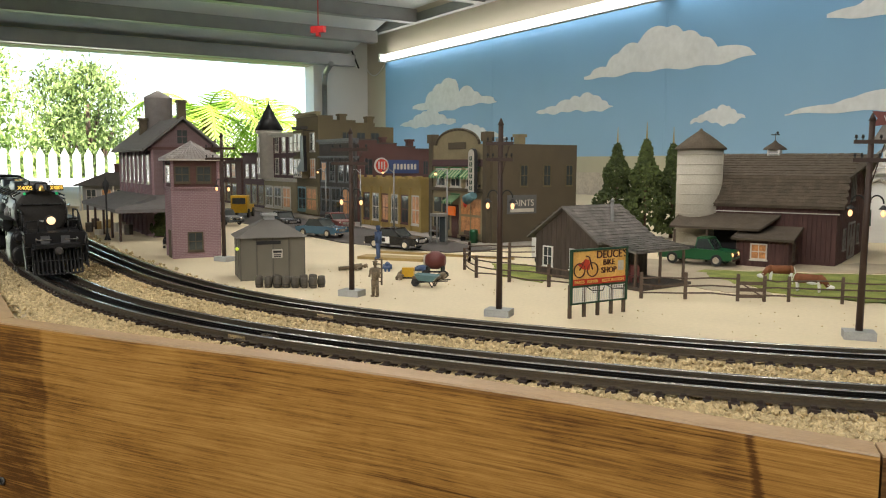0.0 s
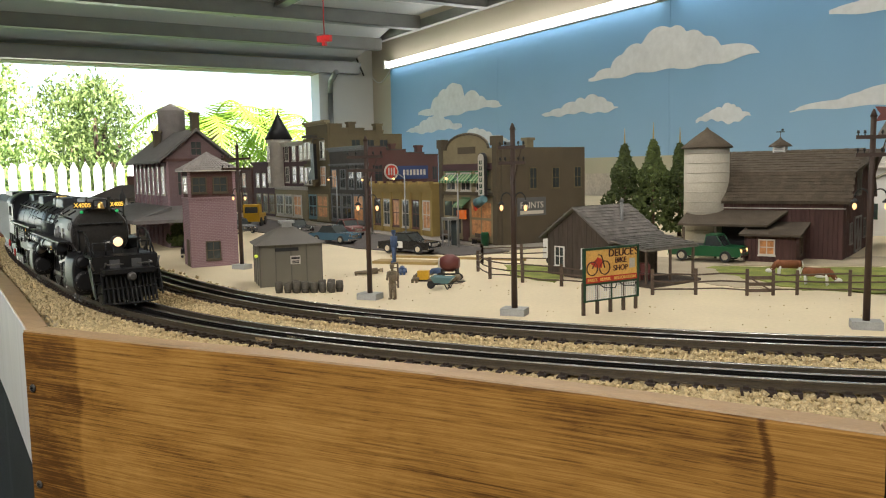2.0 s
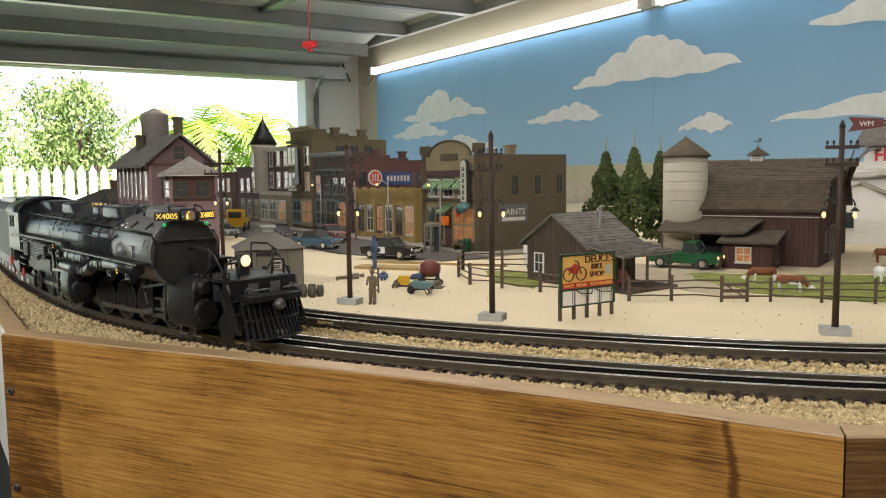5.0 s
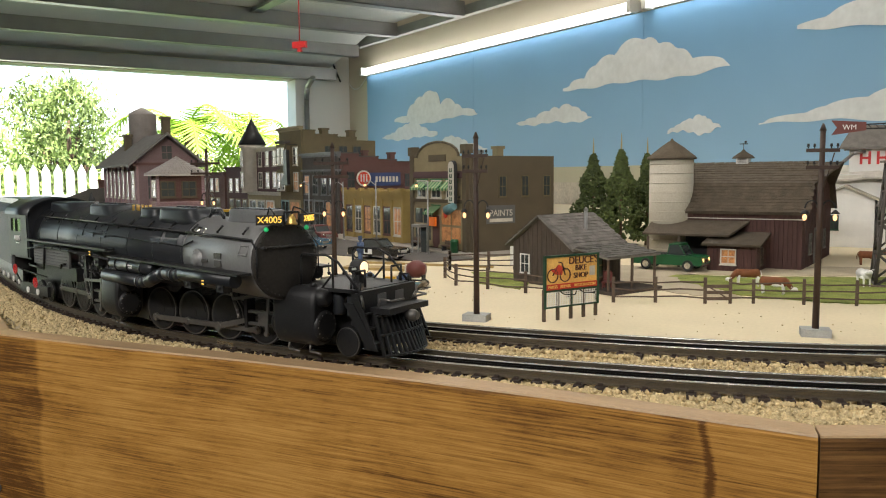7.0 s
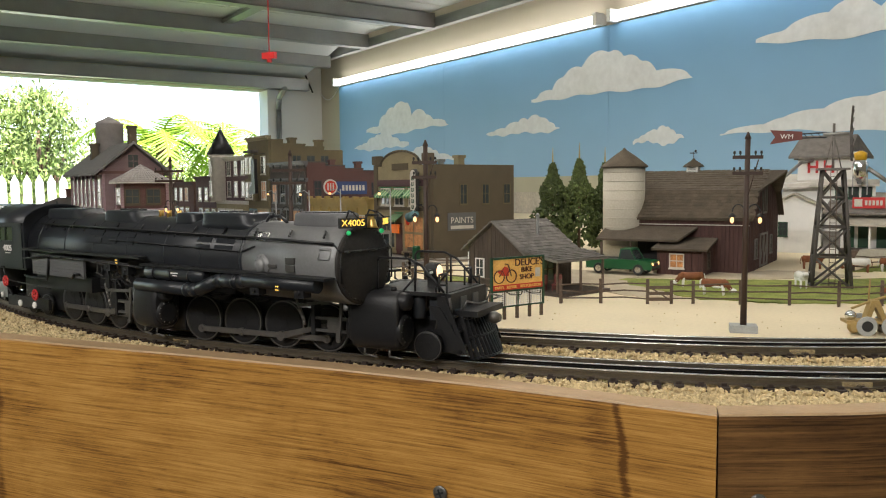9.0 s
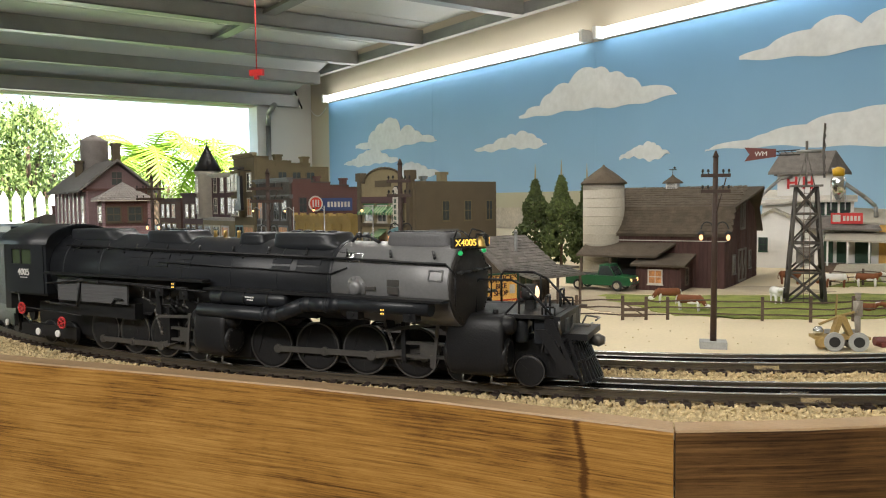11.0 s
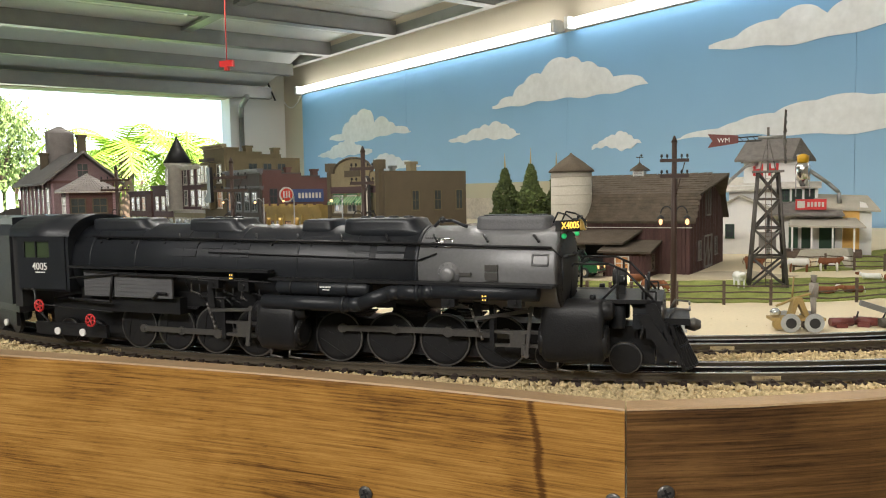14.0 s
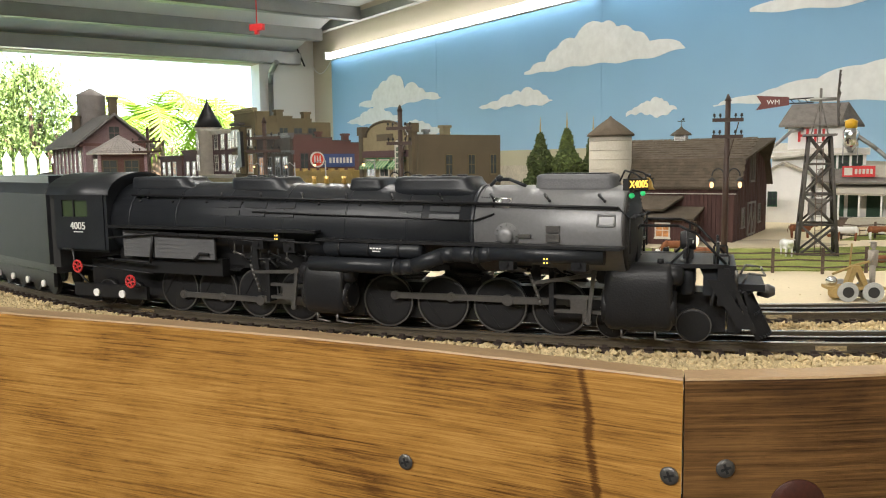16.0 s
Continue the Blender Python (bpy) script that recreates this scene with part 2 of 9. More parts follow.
def wood_mat(name, light, mid, dark, grain, knot=None, stain=None):
    """Stained board: crisp long grain, broad bands, short dark pores, a dark streak at x = knot, a darker end."""
    m = mat(name, mid, 0.5, vary=0.12, scale=3, fine=60, bump=0.05, spec=0.3)
    nt = m.node_tree
    b = nt.nodes["Principled BSDF"]
    L = nt.links.new
    tc = nt.nodes.new("ShaderNodeTexCoord")

    def noise(scale, detail, rough, warp, turn=2.5):
        mp = nt.nodes.new("ShaderNodeMapping")
        mp.inputs["Scale"].default_value = scale
        mp.inputs["Rotation"].default_value = (0, radians(turn), 0)
        L(tc.outputs["Object"], mp.inputs[0])
        n = nt.nodes.new("ShaderNodeTexNoise")
        n.inputs["Scale"].default_value, n.inputs["Detail"].default_value = 1.0, detail
        n.inputs["Roughness"].default_value, n.inputs["Distortion"].default_value = rough, warp
        L(mp.outputs[0], n.inputs[0])
        return n.outputs[0]

    def calc(op, p, q, r=None):
        n = nt.nodes.new("ShaderNodeMath")
        n.operation = op
        for k, v in enumerate((p, q, r)):
            if v is None:
                continue
            if isinstance(v, (int, float)):
                n.inputs[k].default_value = v
            else:
                L(v, n.inputs[k])
        return n.outputs[0]

    def band(v, lo, hi, to_lo, to_hi):
        n = nt.nodes.new("ShaderNodeMapRange")
        n.inputs["From Min"].default_value, n.inputs["From Max"].default_value = lo, hi
        n.inputs["To Min"].default_value, n.inputs["To Max"].default_value = to_lo, to_hi
        L(v, n.inputs[0])
        return n.outputs[0]

    fine = noise((grain * 0.022, grain * 0.022, grain), 6, 0.68, 0.15)
    wide = noise((9, 9, 190), 5, 0.65, 0.5, 2.0)
    big = noise((11, 11, 16), 5, 0.6, 0.4)
    pores = noise((90, 90, 1300), 3, 0.6, 0.0)
    v = calc("MULTIPLY_ADD", fine, 0.95, calc("MULTIPLY_ADD", wide, 0.26, calc("MULTIPLY", big, 0.6)))
    v = calc("ADD", v, band(pores, 0.58, 0.70, 0.0, -0.10))
    sep = nt.nodes.new("ShaderNodeSeparateXYZ")
    L(tc.outputs["Object"], sep.inputs[0])
    if knot is not None:
        lean = calc("MULTIPLY_ADD", sep.outputs[2], 0.125, sep.outputs[0])
        wob = calc("MULTIPLY_ADD", big, 0.016, lean)
        off = calc("ABSOLUTE", calc("SUBTRACT", wob, knot + 0.125 * 1.18 + 0.008), 0.0)
        v = calc("ADD", v, band(off, 0.0006, 0.0034, -0.24, 0.0))
        smear = calc("ABSOLUTE", calc("SUBTRACT", calc("MULTIPLY_ADD", pores, 0.03, wob), knot + 0.125 * 1.18 + 0.011), 0.0)
        v = calc("ADD", v, band(smear, 0.004, 0.014, -0.10, 0.0))
    if stain is not None:
        edge = calc("MULTIPLY_ADD", big, 0.02, sep.outputs[0])
        v = calc("ADD", v, band(edge, stain + 0.008, stain + 0.013, -0.13, 0.0))
    r = nt.nodes.new("ShaderNodeValToRGB")
    r.color_ramp.elements[0].position, r.color_ramp.elements[0].color = 0.0, (*dark, 1)
    r.color_ramp.elements[1].position, r.color_ramp.elements[1].color = 1.0, (*light, 1)
    e = r.color_ramp.elements.new(0.5)
    e.color = (*mid, 1)
    L(band(v, 0.68, 1.10, 0.0, 1.0), r.inputs[0])
    L(r.outputs[0], b.inputs["Base Color"])
    bp = nt.nodes["Bump"]
    L(v, bp.inputs["Height"])
    bp.inputs["Strength"].default_value = 0.18
    return m


M["oak"] = wood_mat("stained_board", (0.54, 0.295, 0.078), (0.385, 0.190, 0.040), (0.115, 0.047, 0.010), 760, 0.035, -0.481)
# board after the joint: darker colours and coarser grain than the front board
M["oak_dark"] = wood_mat("darker_board", (0.24, 0.125, 0.042), (0.135, 0.066, 0.021), (0.042, 0.019, 0.007), 560)
M["knot"] = mat("dark_knot", (0.055, 0.014, 0.008), 0.45, vary=0.3, scale=90, fine=500)
M["oak_top"] = mat("sanded_board_edge", (0.46, 0.31, 0.17), 0.5, vary=0.18, scale=12, fine=200, stretch=(1, 6, 6), bump=0.1)


# ---- mesh tools ----
def box(bm, x0, x1, y0, y1, z0, z1, m=None):
    vs = [bm.verts.new((x, y, z)) for x in (x0, x1) for y in (y0, y1) for z in (z0, z1)]
    if m:
        for v in vs:
            v.co = m @ v.co
    for f in ((0, 1, 3, 2), (4, 6, 7, 5), (0, 4, 5, 1), (2, 3, 7, 6), (0, 2, 6, 4), (1, 5, 7, 3)):
        bm.faces.new([vs[i] for i in f])
    return vs


def tube(bm, p0, p1, r0, r1=None, seg=10, caps=True):
    p0, p1 = Vector(p0), Vector(p1)
    r1 = r0 if r1 is None else r1
    d = (p1 - p0).normalized()
    a = d.orthogonal().normalized()
    b = d.cross(a)
    ring = []
    for p, r in ((p0, r0), (p1, r1)):
        ring.append([bm.verts.new(p + (a * math.cos(2 * math.pi * i / seg) + b * math.sin(2 * math.pi * i / seg)) * max(r, 1e-5)) for i in range(seg)])
    for i in range(seg):
        f = bm.faces.new((ring[0][i], ring[0][(i + 1) % seg], ring[1][(i + 1) % seg], ring[1][i]))
        f.smooth = True
    if caps:
        bm.faces.new(ring[0][::-1])
        bm.faces.new(ring[1])


def pipe(bm, pts, r, seg=8):
    for a, b in zip(pts, pts[1:]):
        tube(bm, a, b, r, seg=seg)


def lathe(bm, profile, seg=24, axis="z", centre=(0, 0, 0)):
    """Turned body: profile of (radius, height) along the axis."""
    c = Vector(centre)
    rings = []
    for r, h in profile:
        ring = []
        for i in range(seg):
            a = 2 * math.pi * i / seg
            v = Vector((r * math.cos(a), r * math.sin(a), h))
            if axis == "x":
                v = Vector((v.z, v.x, v.y))
            if axis == "y":
                v = Vector((v.x, v.z, v.y))
            ring.append(bm.verts.new(c + v))
        rings.append(ring)
    for a, b in zip(rings, rings[1:]):
        for i in range(seg):
            f = bm.faces.new((a[i], a[(i + 1) % seg], b[(i + 1) % seg], b[i]))
            f.smooth = True
    bm.faces.new(rings[0][::-1])
    bm.faces.new(rings[-1])


def prism(bm, outline, y0, y1):
    """Outline of (x, z) pushed from y0 to y1."""
    a = [bm.verts.new((x, y0, z)) for x, z in outline]
    b = [bm.verts.new((x, y1, z)) for x, z in outline]
    k = len(outline)
    bm.faces.new(a)
    bm.faces.new(b[::-1])
    for i in range(k):
        bm.faces.new((a[i], b[i], b[(i + 1) % k], a[(i + 1) % k]))


def blob(bm, centre, r, squash=(1, 1, 1), sub=1, rough=0.0, rng=None):
    ret = bmesh.ops.create_icosphere(bm, subdivisions=sub, radius=1.0)
    for v in ret["verts"]:
        k = 1 + (rng.uniform(-rough, rough) if rng else 0)
        v.co = Vector(centre) + Vector((v.co.x * squash[0], v.co.y * squash[1], v.co.z * squash[2])) * r * k
    for v in ret["verts"]:
        for f in v.link_faces:
            f.smooth = True


def thing(name, label, category, m, group="", kind=""):
    ob = tagged(new(name), label, category, group, kind)
    ob.empty_display_size = 0.02
    ob.matrix_world = m
    return ob


def part(name, bm, material, parent=None, label="", bevel=0.0):
    if bevel:
        bmesh.ops.bevel(bm, geom=[e for e in bm.edges if len(e.link_faces) == 2 and e.calc_face_angle(0) > 0.6], offset=bevel, segments=1, affect="EDGES")
    bmesh.ops.recalc_face_normals(bm, faces=bm.faces)
    me = bpy.data.meshes.new(name)
    bm.to_mesh(me)
    bm.free()
    me.materials.append(material)
    ob = new(name, me)
    if parent:
        ob.parent = parent
    if label:
        ob["label"] = label
    return ob


def solid(name, bm, material, label, category, m=None, group="", kind="", bevel=0.0):
    ob = tagged(part(name, bm, material, bevel=bevel), label, category, group, kind)
    if m:
        ob.matrix_world = m
    return ob


def parts(*boxes):
    bm = bmesh.new()
    for b in boxes:
        box(bm, *b)
    return bm


def lettering(name, text, size, material, parent, m, label="", depth=0.0004, align="CENTER"):
    cu = bpy.data.curves.new(name, "FONT")
    cu.body, cu.size, cu.extrude, cu.align_x, cu.align_y = text, size, depth, align, "CENTER"
    tmp = bpy.data.objects.new("tmp", cu)
    scene.collection.objects.link(tmp)
    me = bpy.data.meshes.new_from_object(tmp.evaluated_get(bpy.context.evaluated_depsgraph_get()))
    bpy.data.objects.remove(tmp)
    me.materials.clear()
    me.materials.append(material)
    ob = new(name, me)
    ob.parent = parent
    ob.matrix_basis = m
    if label:
        ob["label"] = label
    return ob


FRONT = pose(0, 0, 0, 90)      # stands text up, to be read from -y

# ---- the line of the tracks ----
KNOTS = [(-3.0, -50), (-1.6, -36), (-1.1, -31), (-0.8, -29), (-0.6, -26.9), (-0.43, -19.8), (-0.3, -11.7), (-0.18, -3.3),
         (-0.06, 2.0), (0.05, 5.1), (0.15, 9.2), (0.3, 21.0), (0.6, 42), (1.2, 75)]
STEP = 0.005


def heading(s):
    return radians(sum(float(np.interp(s + d, [k[0] for k in KNOTS], [k[1] for k in KNOTS])) for d in (-0.04, 0, 0.04)) / 3)


def run(count, sign):
    x, y, s, rows = -0.106, 0.4959, 0.0, []
    for _ in range(count):
        a = heading(s + sign * STEP / 2)
        x, y, s = x + sign * STEP * math.cos(a), y + sign * STEP * math.sin(a), s + sign * STEP
        rows.append((s, x, y))
    return rows


LINE = np.array(run(500, -1)[::-1] + [(0.0, -0.106, 0.4959)] + run(190, 1))
FAR = 0.0978


def track_at(s, side=0.0):
    x, y = float(np.interp(s, LINE[:, 0], LINE[:, 1])), float(np.interp(s, LINE[:, 0], LINE[:, 2]))
    a = heading(s)
    return Vector((x - side * math.sin(a), y + side * math.cos(a), 0)), a


# ---- room ----
def wall_slab(name, p0, p1, z0, z1, thick, material, label):
    """Upright slab on the floor plan from p0 to p1, its thickness to the left of that way."""
    p0, p1 = Vector(p0), Vector(p1)
    d = (p1 - p0)
    bm = bmesh.new()
    box(bm, 0, d.length, 0, thick, z0, z1)
    return solid(name, bm, material, label, "wall", pose(p0.x, p0.y, 0, 0, 0, math.degrees(math.atan2(d.y, d.x))), kind="structure")


CORNER = on_wall(-0.30)
wall_slab("wall_long", on_wall(-0.45), on_wall(7.0), 0, 2.6, 0.15, M["wall"], "beige plastered garage wall behind the layout")
IN = -N
# end wall: pier by the corner, the opening, then the rest; and the lintel above it
E0, E1, E2, E3 = CORNER, CORNER + IN * 0.40, CORNER + IN * 5.2, CORNER + IN * 6.0
for nm, a, b, z0, z1 in (("wall_end_pier", E1, E0, 0, 2.6), ("wall_end_far", E3, E2, 0, 2.6), ("wall_end_lintel", E2, E1, 1.985, 2.6)):
    wall_slab(nm, a, b, z0, z1, 0.15, M["white_wall"] if nm != "wall_end_lintel" else M["wall"], "pale plastered garage end wall beside the open door")
wall_slab("wall_back", on_wall(7.0) + IN * 6.0, E3, 0, 2.6, 0.15, M["wall"], "plain plastered garage wall")
wall_slab("wall_right", on_wall(7.0), on_wall(7.0) + IN * 6.0, 0, 2.6, 0.15, M["wall"], "plain plastered garage wall")
bm = parts((-0.45, 7.2, -6.2, 0.15, -0.1, 0))
solid("floor", bm, M["floor"], "dark concrete garage floor", "floor", pose(WALL.x, WALL.y, 0, 0, 0, GRID), kind="structure")
bm = parts((-0.45, 7.2, -6.2, 0.15, 2.6, 2.7))
solid("ceiling", bm, M["white_wall"], "plain white garage ceiling", "ceiling", pose(WALL.x, WALL.y, 0, 0, 0, GRID), kind="structure")

# beige strip of the corner inside the pier, conduit by the door
wall_frame = pose(WALL.x, WALL.y, 0, 0, 0, GRID)
bm = bmesh.new()
pipe(bm, [(-0.28, -0.33, 1.2), (-0.28, -0.33, 1.86), (-0.22, -0.35, 1.93), (-0.10, -0.36, 1.98)], 0.018)
solid("door_track", bm, M["strut"], "curved galvanised garage door track by the opening", "track", wall_frame)

# raised door: panels overhead with hinges and steel struts
door = thing("garage_door", "raised white sectional garage door with grey steel struts overhead", "garage door", wall_frame)
for i in range(5):
    bm = bmesh.new()
    z0, z1 = (2.075, 2.215) if i == 0 else (2.225 + 0.004 * i, 2.228 + 0.004 * i)
    prism(bm, [(-0.27 + i * 0.58, z0), (0.305 + i * 0.58, z1), (0.305 + i * 0.58, z1 + 0.04), (-0.27 + i * 0.58, z0 + 0.04)], -5.0, -0.16)
    part("panel", bm, M["panel"], door, "white pressed steel panel", bevel=0.004)
for i, k in enumerate((-0.225, 0.10, 0.60, 1.30, 2.10)):
    z = 1.985 if i == 0 else 2.10 if i == 1 else 2.155
    bm = parts((k - 0.03, k + 0.03, -5.0, -0.14, z, z + 0.006), (k - 0.034, k - 0.030, -5.0, -0.14, z, z + 0.075), (k + 0.026, k + 0.03, -5.0, -0.14, z, z + 0.075))
    part("strut", bm, M["strut"], door, "galvanised steel stiffening channel")
    for y in (-1.2, -2.4, -3.6):
        bm = parts((k - 0.06, k - 0.035, y - 0.03, y + 0.03, z + 0.01, z + 0.08))
        tube(bm, (k - 0.06, y, z + 0.02), (k - 0.11, y, z + 0.02), 0.012)
        part("hinge", bm, M["strut"], door, "small steel door hinge")
for y in (-1.0, -2.1, -3.2):
    bm = parts((0.31, 2.4, y - 0.03, y + 0.03, 2.205, 2.222))
    part("stile", bm, M["strut"], door)
bm = parts((-0.25, 2.5, -0.14, -0.135, 2.16, 2.21), (-0.25, 2.5, -0.135, -0.10, 2.16, 2.165))
solid("door_rail", bm, M["strut"], "galvanised horizontal garage door rail on the wall", "rail", wall_frame)
release = thing("release_pull", "red emergency release pull hanging on a cord", "door pull", pose(-1.557, 2.320, 1.785) @ Matrix.Scale(0.52, 4))
bm = bmesh.new()
tube(bm, (0, 0, 0.02), (0, 0, 0.80), 0.004)
part("cord", bm, M["red"], release)
part("pull", parts((-0.05, 0.05, -0.015, 0.015, -0.02, 0.02), (-0.012, 0.012, -0.012, 0.012, -0.045, -0.02)), M["red"], release, "red plastic pull", bevel=0.004)

# fluorescent style tubes along the top of the backdrop
for k0, k1 in ((0.0, 2.42), (2.48, 4.92), (4.98, 6.9)):
    t = thing("tube_light", "long white tube light along the wall top", "tube light", wall_frame, "wall tube lights")
    bm = bmesh.new()
    tube(bm, (k0 + 0.02, -0.045, 2.024), (k1 - 0.02, -0.045, 2.024), 0.019, seg=14)
    part("diffuser", bm, M["tube"], t, "glowing frosted tube")
    part("end_cap", parts((k0, k0 + 0.02, -0.07, -0.02, 1.999, 2.049)), M["white"], t)
    part("end_cap", parts((k1 - 0.02, k1, -0.07, -0.02, 1.999, 2.049)), M["white"], t)
    part("channel", parts((k0, k1, -0.022, -0.002, 2.004, 2.044)), M["white"], t)
bm = bmesh.new()
pts = [(-0.02 - 0.30 * f, -0.006, 2.0 - 0.13 * math.sin(math.pi * f * 0.75) + 0.1 * f) for f in np.linspace(0, 1, 9)]
pipe(bm, pts, 0.004, 6)
solid("tube_cable", bm, M["white"], "thin white cable looping from the tube light", "cable", wall_frame)
bm = bmesh.new()
pipe(bm, [(-0.20, -0.15, 2.16), (-0.24, -0.15, 2.10), (-0.20, -0.14, 2.03), (-0.15, -0.14, 1.97)], 0.006, 6)
solid("door_cable", bm, M["rubber"], "dark dangling door cable in the corner", "cable", wall_frame)


# painted sky backdrop and its flat clouds
def sky_mat():
    m = bpy.data.materials.new("painted_sky")
    m.use_nodes = True
    nt = m.node_tree
    b = nt.nodes["Principled BSDF"]
    b.inputs["Roughness"].default_value = 0.55
    tc = nt.nodes.new("ShaderNodeTexCoord")
    sep = nt.nodes.new("ShaderNodeSeparateXYZ")
    nt.links.new(tc.outputs["Object"], sep.inputs[0])
    r = nt.nodes.new("ShaderNodeMapRange")
    r.inputs["From Min"].default_value, r.inputs["From Max"].default_value = 1.25, 2.0
    nt.links.new(sep.outputs[2], r.inputs[0])
    c = nt.nodes.new("ShaderNodeValToRGB")
    c.color_ramp.elements[0].color = (0.33, 0.53, 0.73, 1)
    c.color_ramp.elements[1].color = (0.17, 0.39, 0.66, 1)
    nt.links.new(r.outputs[0], c.inputs[0])
    n = nt.nodes.new("ShaderNodeTexNoise")
    n.inputs["Scale"].default_value = 3
    nt.links.new(tc.outputs["Object"], n.inputs[0])
    mx = nt.nodes.new("ShaderNodeMix")
    mx.data_type, mx.blend_type = "RGBA", "MULTIPLY"
    mx.inputs[0].default_value = 0.12
    nt.links.new(c.outputs[0], mx.inputs[6])
    nt.links.new(n.outputs[0], mx.inputs[7])
    nt.links.new(mx.outputs[2], b.inputs["Base Color"])
    return m


SKY = sky_mat()
backdrop = thing("backdrop", "painted blue sky backdrop panel with flat white clouds", "backdrop", wall_frame, kind="structure")
for k0, k1 in ((-0.01, 1.2193), (1.2207, 2.4393), (2.4407, 3.6593), (3.6607, 4.8793), (4.8807, 6.9)):
    part("sky_panel", parts((k0, k1, -0.012, -0.002, 1.1, 1.998)), SKY, backdrop)


def cloud(k0, k1, z0, top, seed, skew=0.5):
    """Flat painted cloud: a level-ish base with thin tails, and a lumpy top."""
    rng = random.Random(seed)
    w, count = k1 - k0, 64
    puffs = [(c + rng.uniform(-0.03, 0.03), rng.uniform(0.07, 0.15)) for c in np.linspace(0.14, 0.86, 8)]
    upper, lower = [], []
    for i in range(count + 1):
        f = i / count
        env = max(0.0, 1 - abs((f - skew) / (skew if f < skew else 1 - skew)) ** 1.5)
        top_f = 0.22 * env
        for c, r in puffs:
            if abs(f - c) < r:
                peak = max(0.0, 1 - abs((c - skew) / (skew if c < skew else 1 - skew)) ** 1.6)
                top_f = max(top_f, (0.30 + 0.70 * peak) * peak * math.sqrt(1 - ((f - c) / r) ** 2) ** 0.8)
        upper.append((k0 + w * f, z0 + (top - z0) * top_f + 0.003))
        lower.append((k0 + w * f, z0 - 0.014 * env + 0.007 * math.sin(f * 9 + seed) + 0.004 * math.sin(f * 31 + seed)))
    bm = bmesh.new()
    prism(bm, upper + lower[::-1], -0.016, -0.0135)
    part("cloud", bm, M["cloud"], backdrop, "flat white painted cloud")


cloud(0.36, 1.26, 1.665, 1.83, 1, 0.45)
cloud(0.20, 0.86, 1.575, 1.66, 2, 0.55)
cloud(0.75, 1.35, 1.475, 1.56, 7, 0.4)
cloud(1.60, 2.14, 1.59, 1.66, 3, 0.68)
cloud(1.95, 2.87, 1.73, 1.90, 4, 0.50)
cloud(2.58, 2.84, 1.505, 1.56, 5, 0.6)
cloud(3.00, 4.15, 1.51, 1.61, 6, 0.55)
cloud(3.14, 4.2, 1.81, 1.91, 8, 0.35)
cloud(4.4, 5.4, 1.6, 1.8, 9, 0.4)
# printed strip of a low wall and rubble along the bottom
bm = parts((0.9, 2.65, -0.020, -0.0165, 1.1, 1.30))
part("printed_strip", bm, M["haze"], backdrop, "faded printed rubble along the backdrop foot")
bm = parts((1.35, 2.7, -0.024, -0.0205, 1.30, 1.372))
part("printed_strip", bm, M["printed_wall"], backdrop, "printed tan boundary wall")

# ---- outside the open door ----
bm = parts((-40, 0.0, -30, 30, -0.14, -0.12))
solid("ground", bm, M["lawn"], "green lawn outside the garage", "ground", pose(CORNER.x - 0.2, CORNER.y, 0, 0, 0, GRID), kind="structure")


def leaf_tree(x, y, h, spread, seed, clumps=120):
    rng = random.Random(seed)
    t = thing("tree", "leafy green garden tree beyond the fence", "tree", pose(x, y, -0.13), "garden trees")
    bm = bmesh.new()
    tube(bm, (0, 0, 0), (0.1, 0, h * 0.45), 0.16, 0.10, 8)
    for i in range(7):
        a = i * 2.4
        tube(bm, (0.08, 0, h * (0.3 + 0.03 * i)), (math.cos(a) * spread * 0.6, math.sin(a) * spread * 0.6, h * (0.55 + 0.05 * i)), 0.06, 0.02, 6)
    part("trunk", bm, M["trunk"], t)
    bm = bmesh.new()
    for _ in range(clumps):
        a, b = rng.uniform(0, 6.28), rng.uniform(-0.95, 1)
        r = spread * rng.uniform(0.35, 1.0) * math.sqrt(1 - b * b) * (1 + 0.25 * math.sin(3 * a + seed))
        c = Vector((r * math.cos(a), r * math.sin(a), h * 0.66 + b * h * 0.34))
        size = rng.uniform(0.09, 0.20)
        for k in range(65):
            s = rng.uniform(0.05, 0.11)
            q = Euler((rng.uniform(0, 6.28), rng.uniform(0, 6.28), rng.uniform(0, 6.28))).to_matrix()
            o = Vector((rng.gauss(0, size), rng.gauss(0, size), rng.gauss(0, size * 0.7)))
            vs = [bm.verts.new(c + o + q @ Vector(v) * s) for v in ((-0.5, 0, 0), (0, -0.22, 0.05), (0.6, 0, 0), (0, 0.22, 0.05))]
            bm.faces.new(vs)
    part("crown", bm, M["leaf"], t, "loose crown of small green leaves")


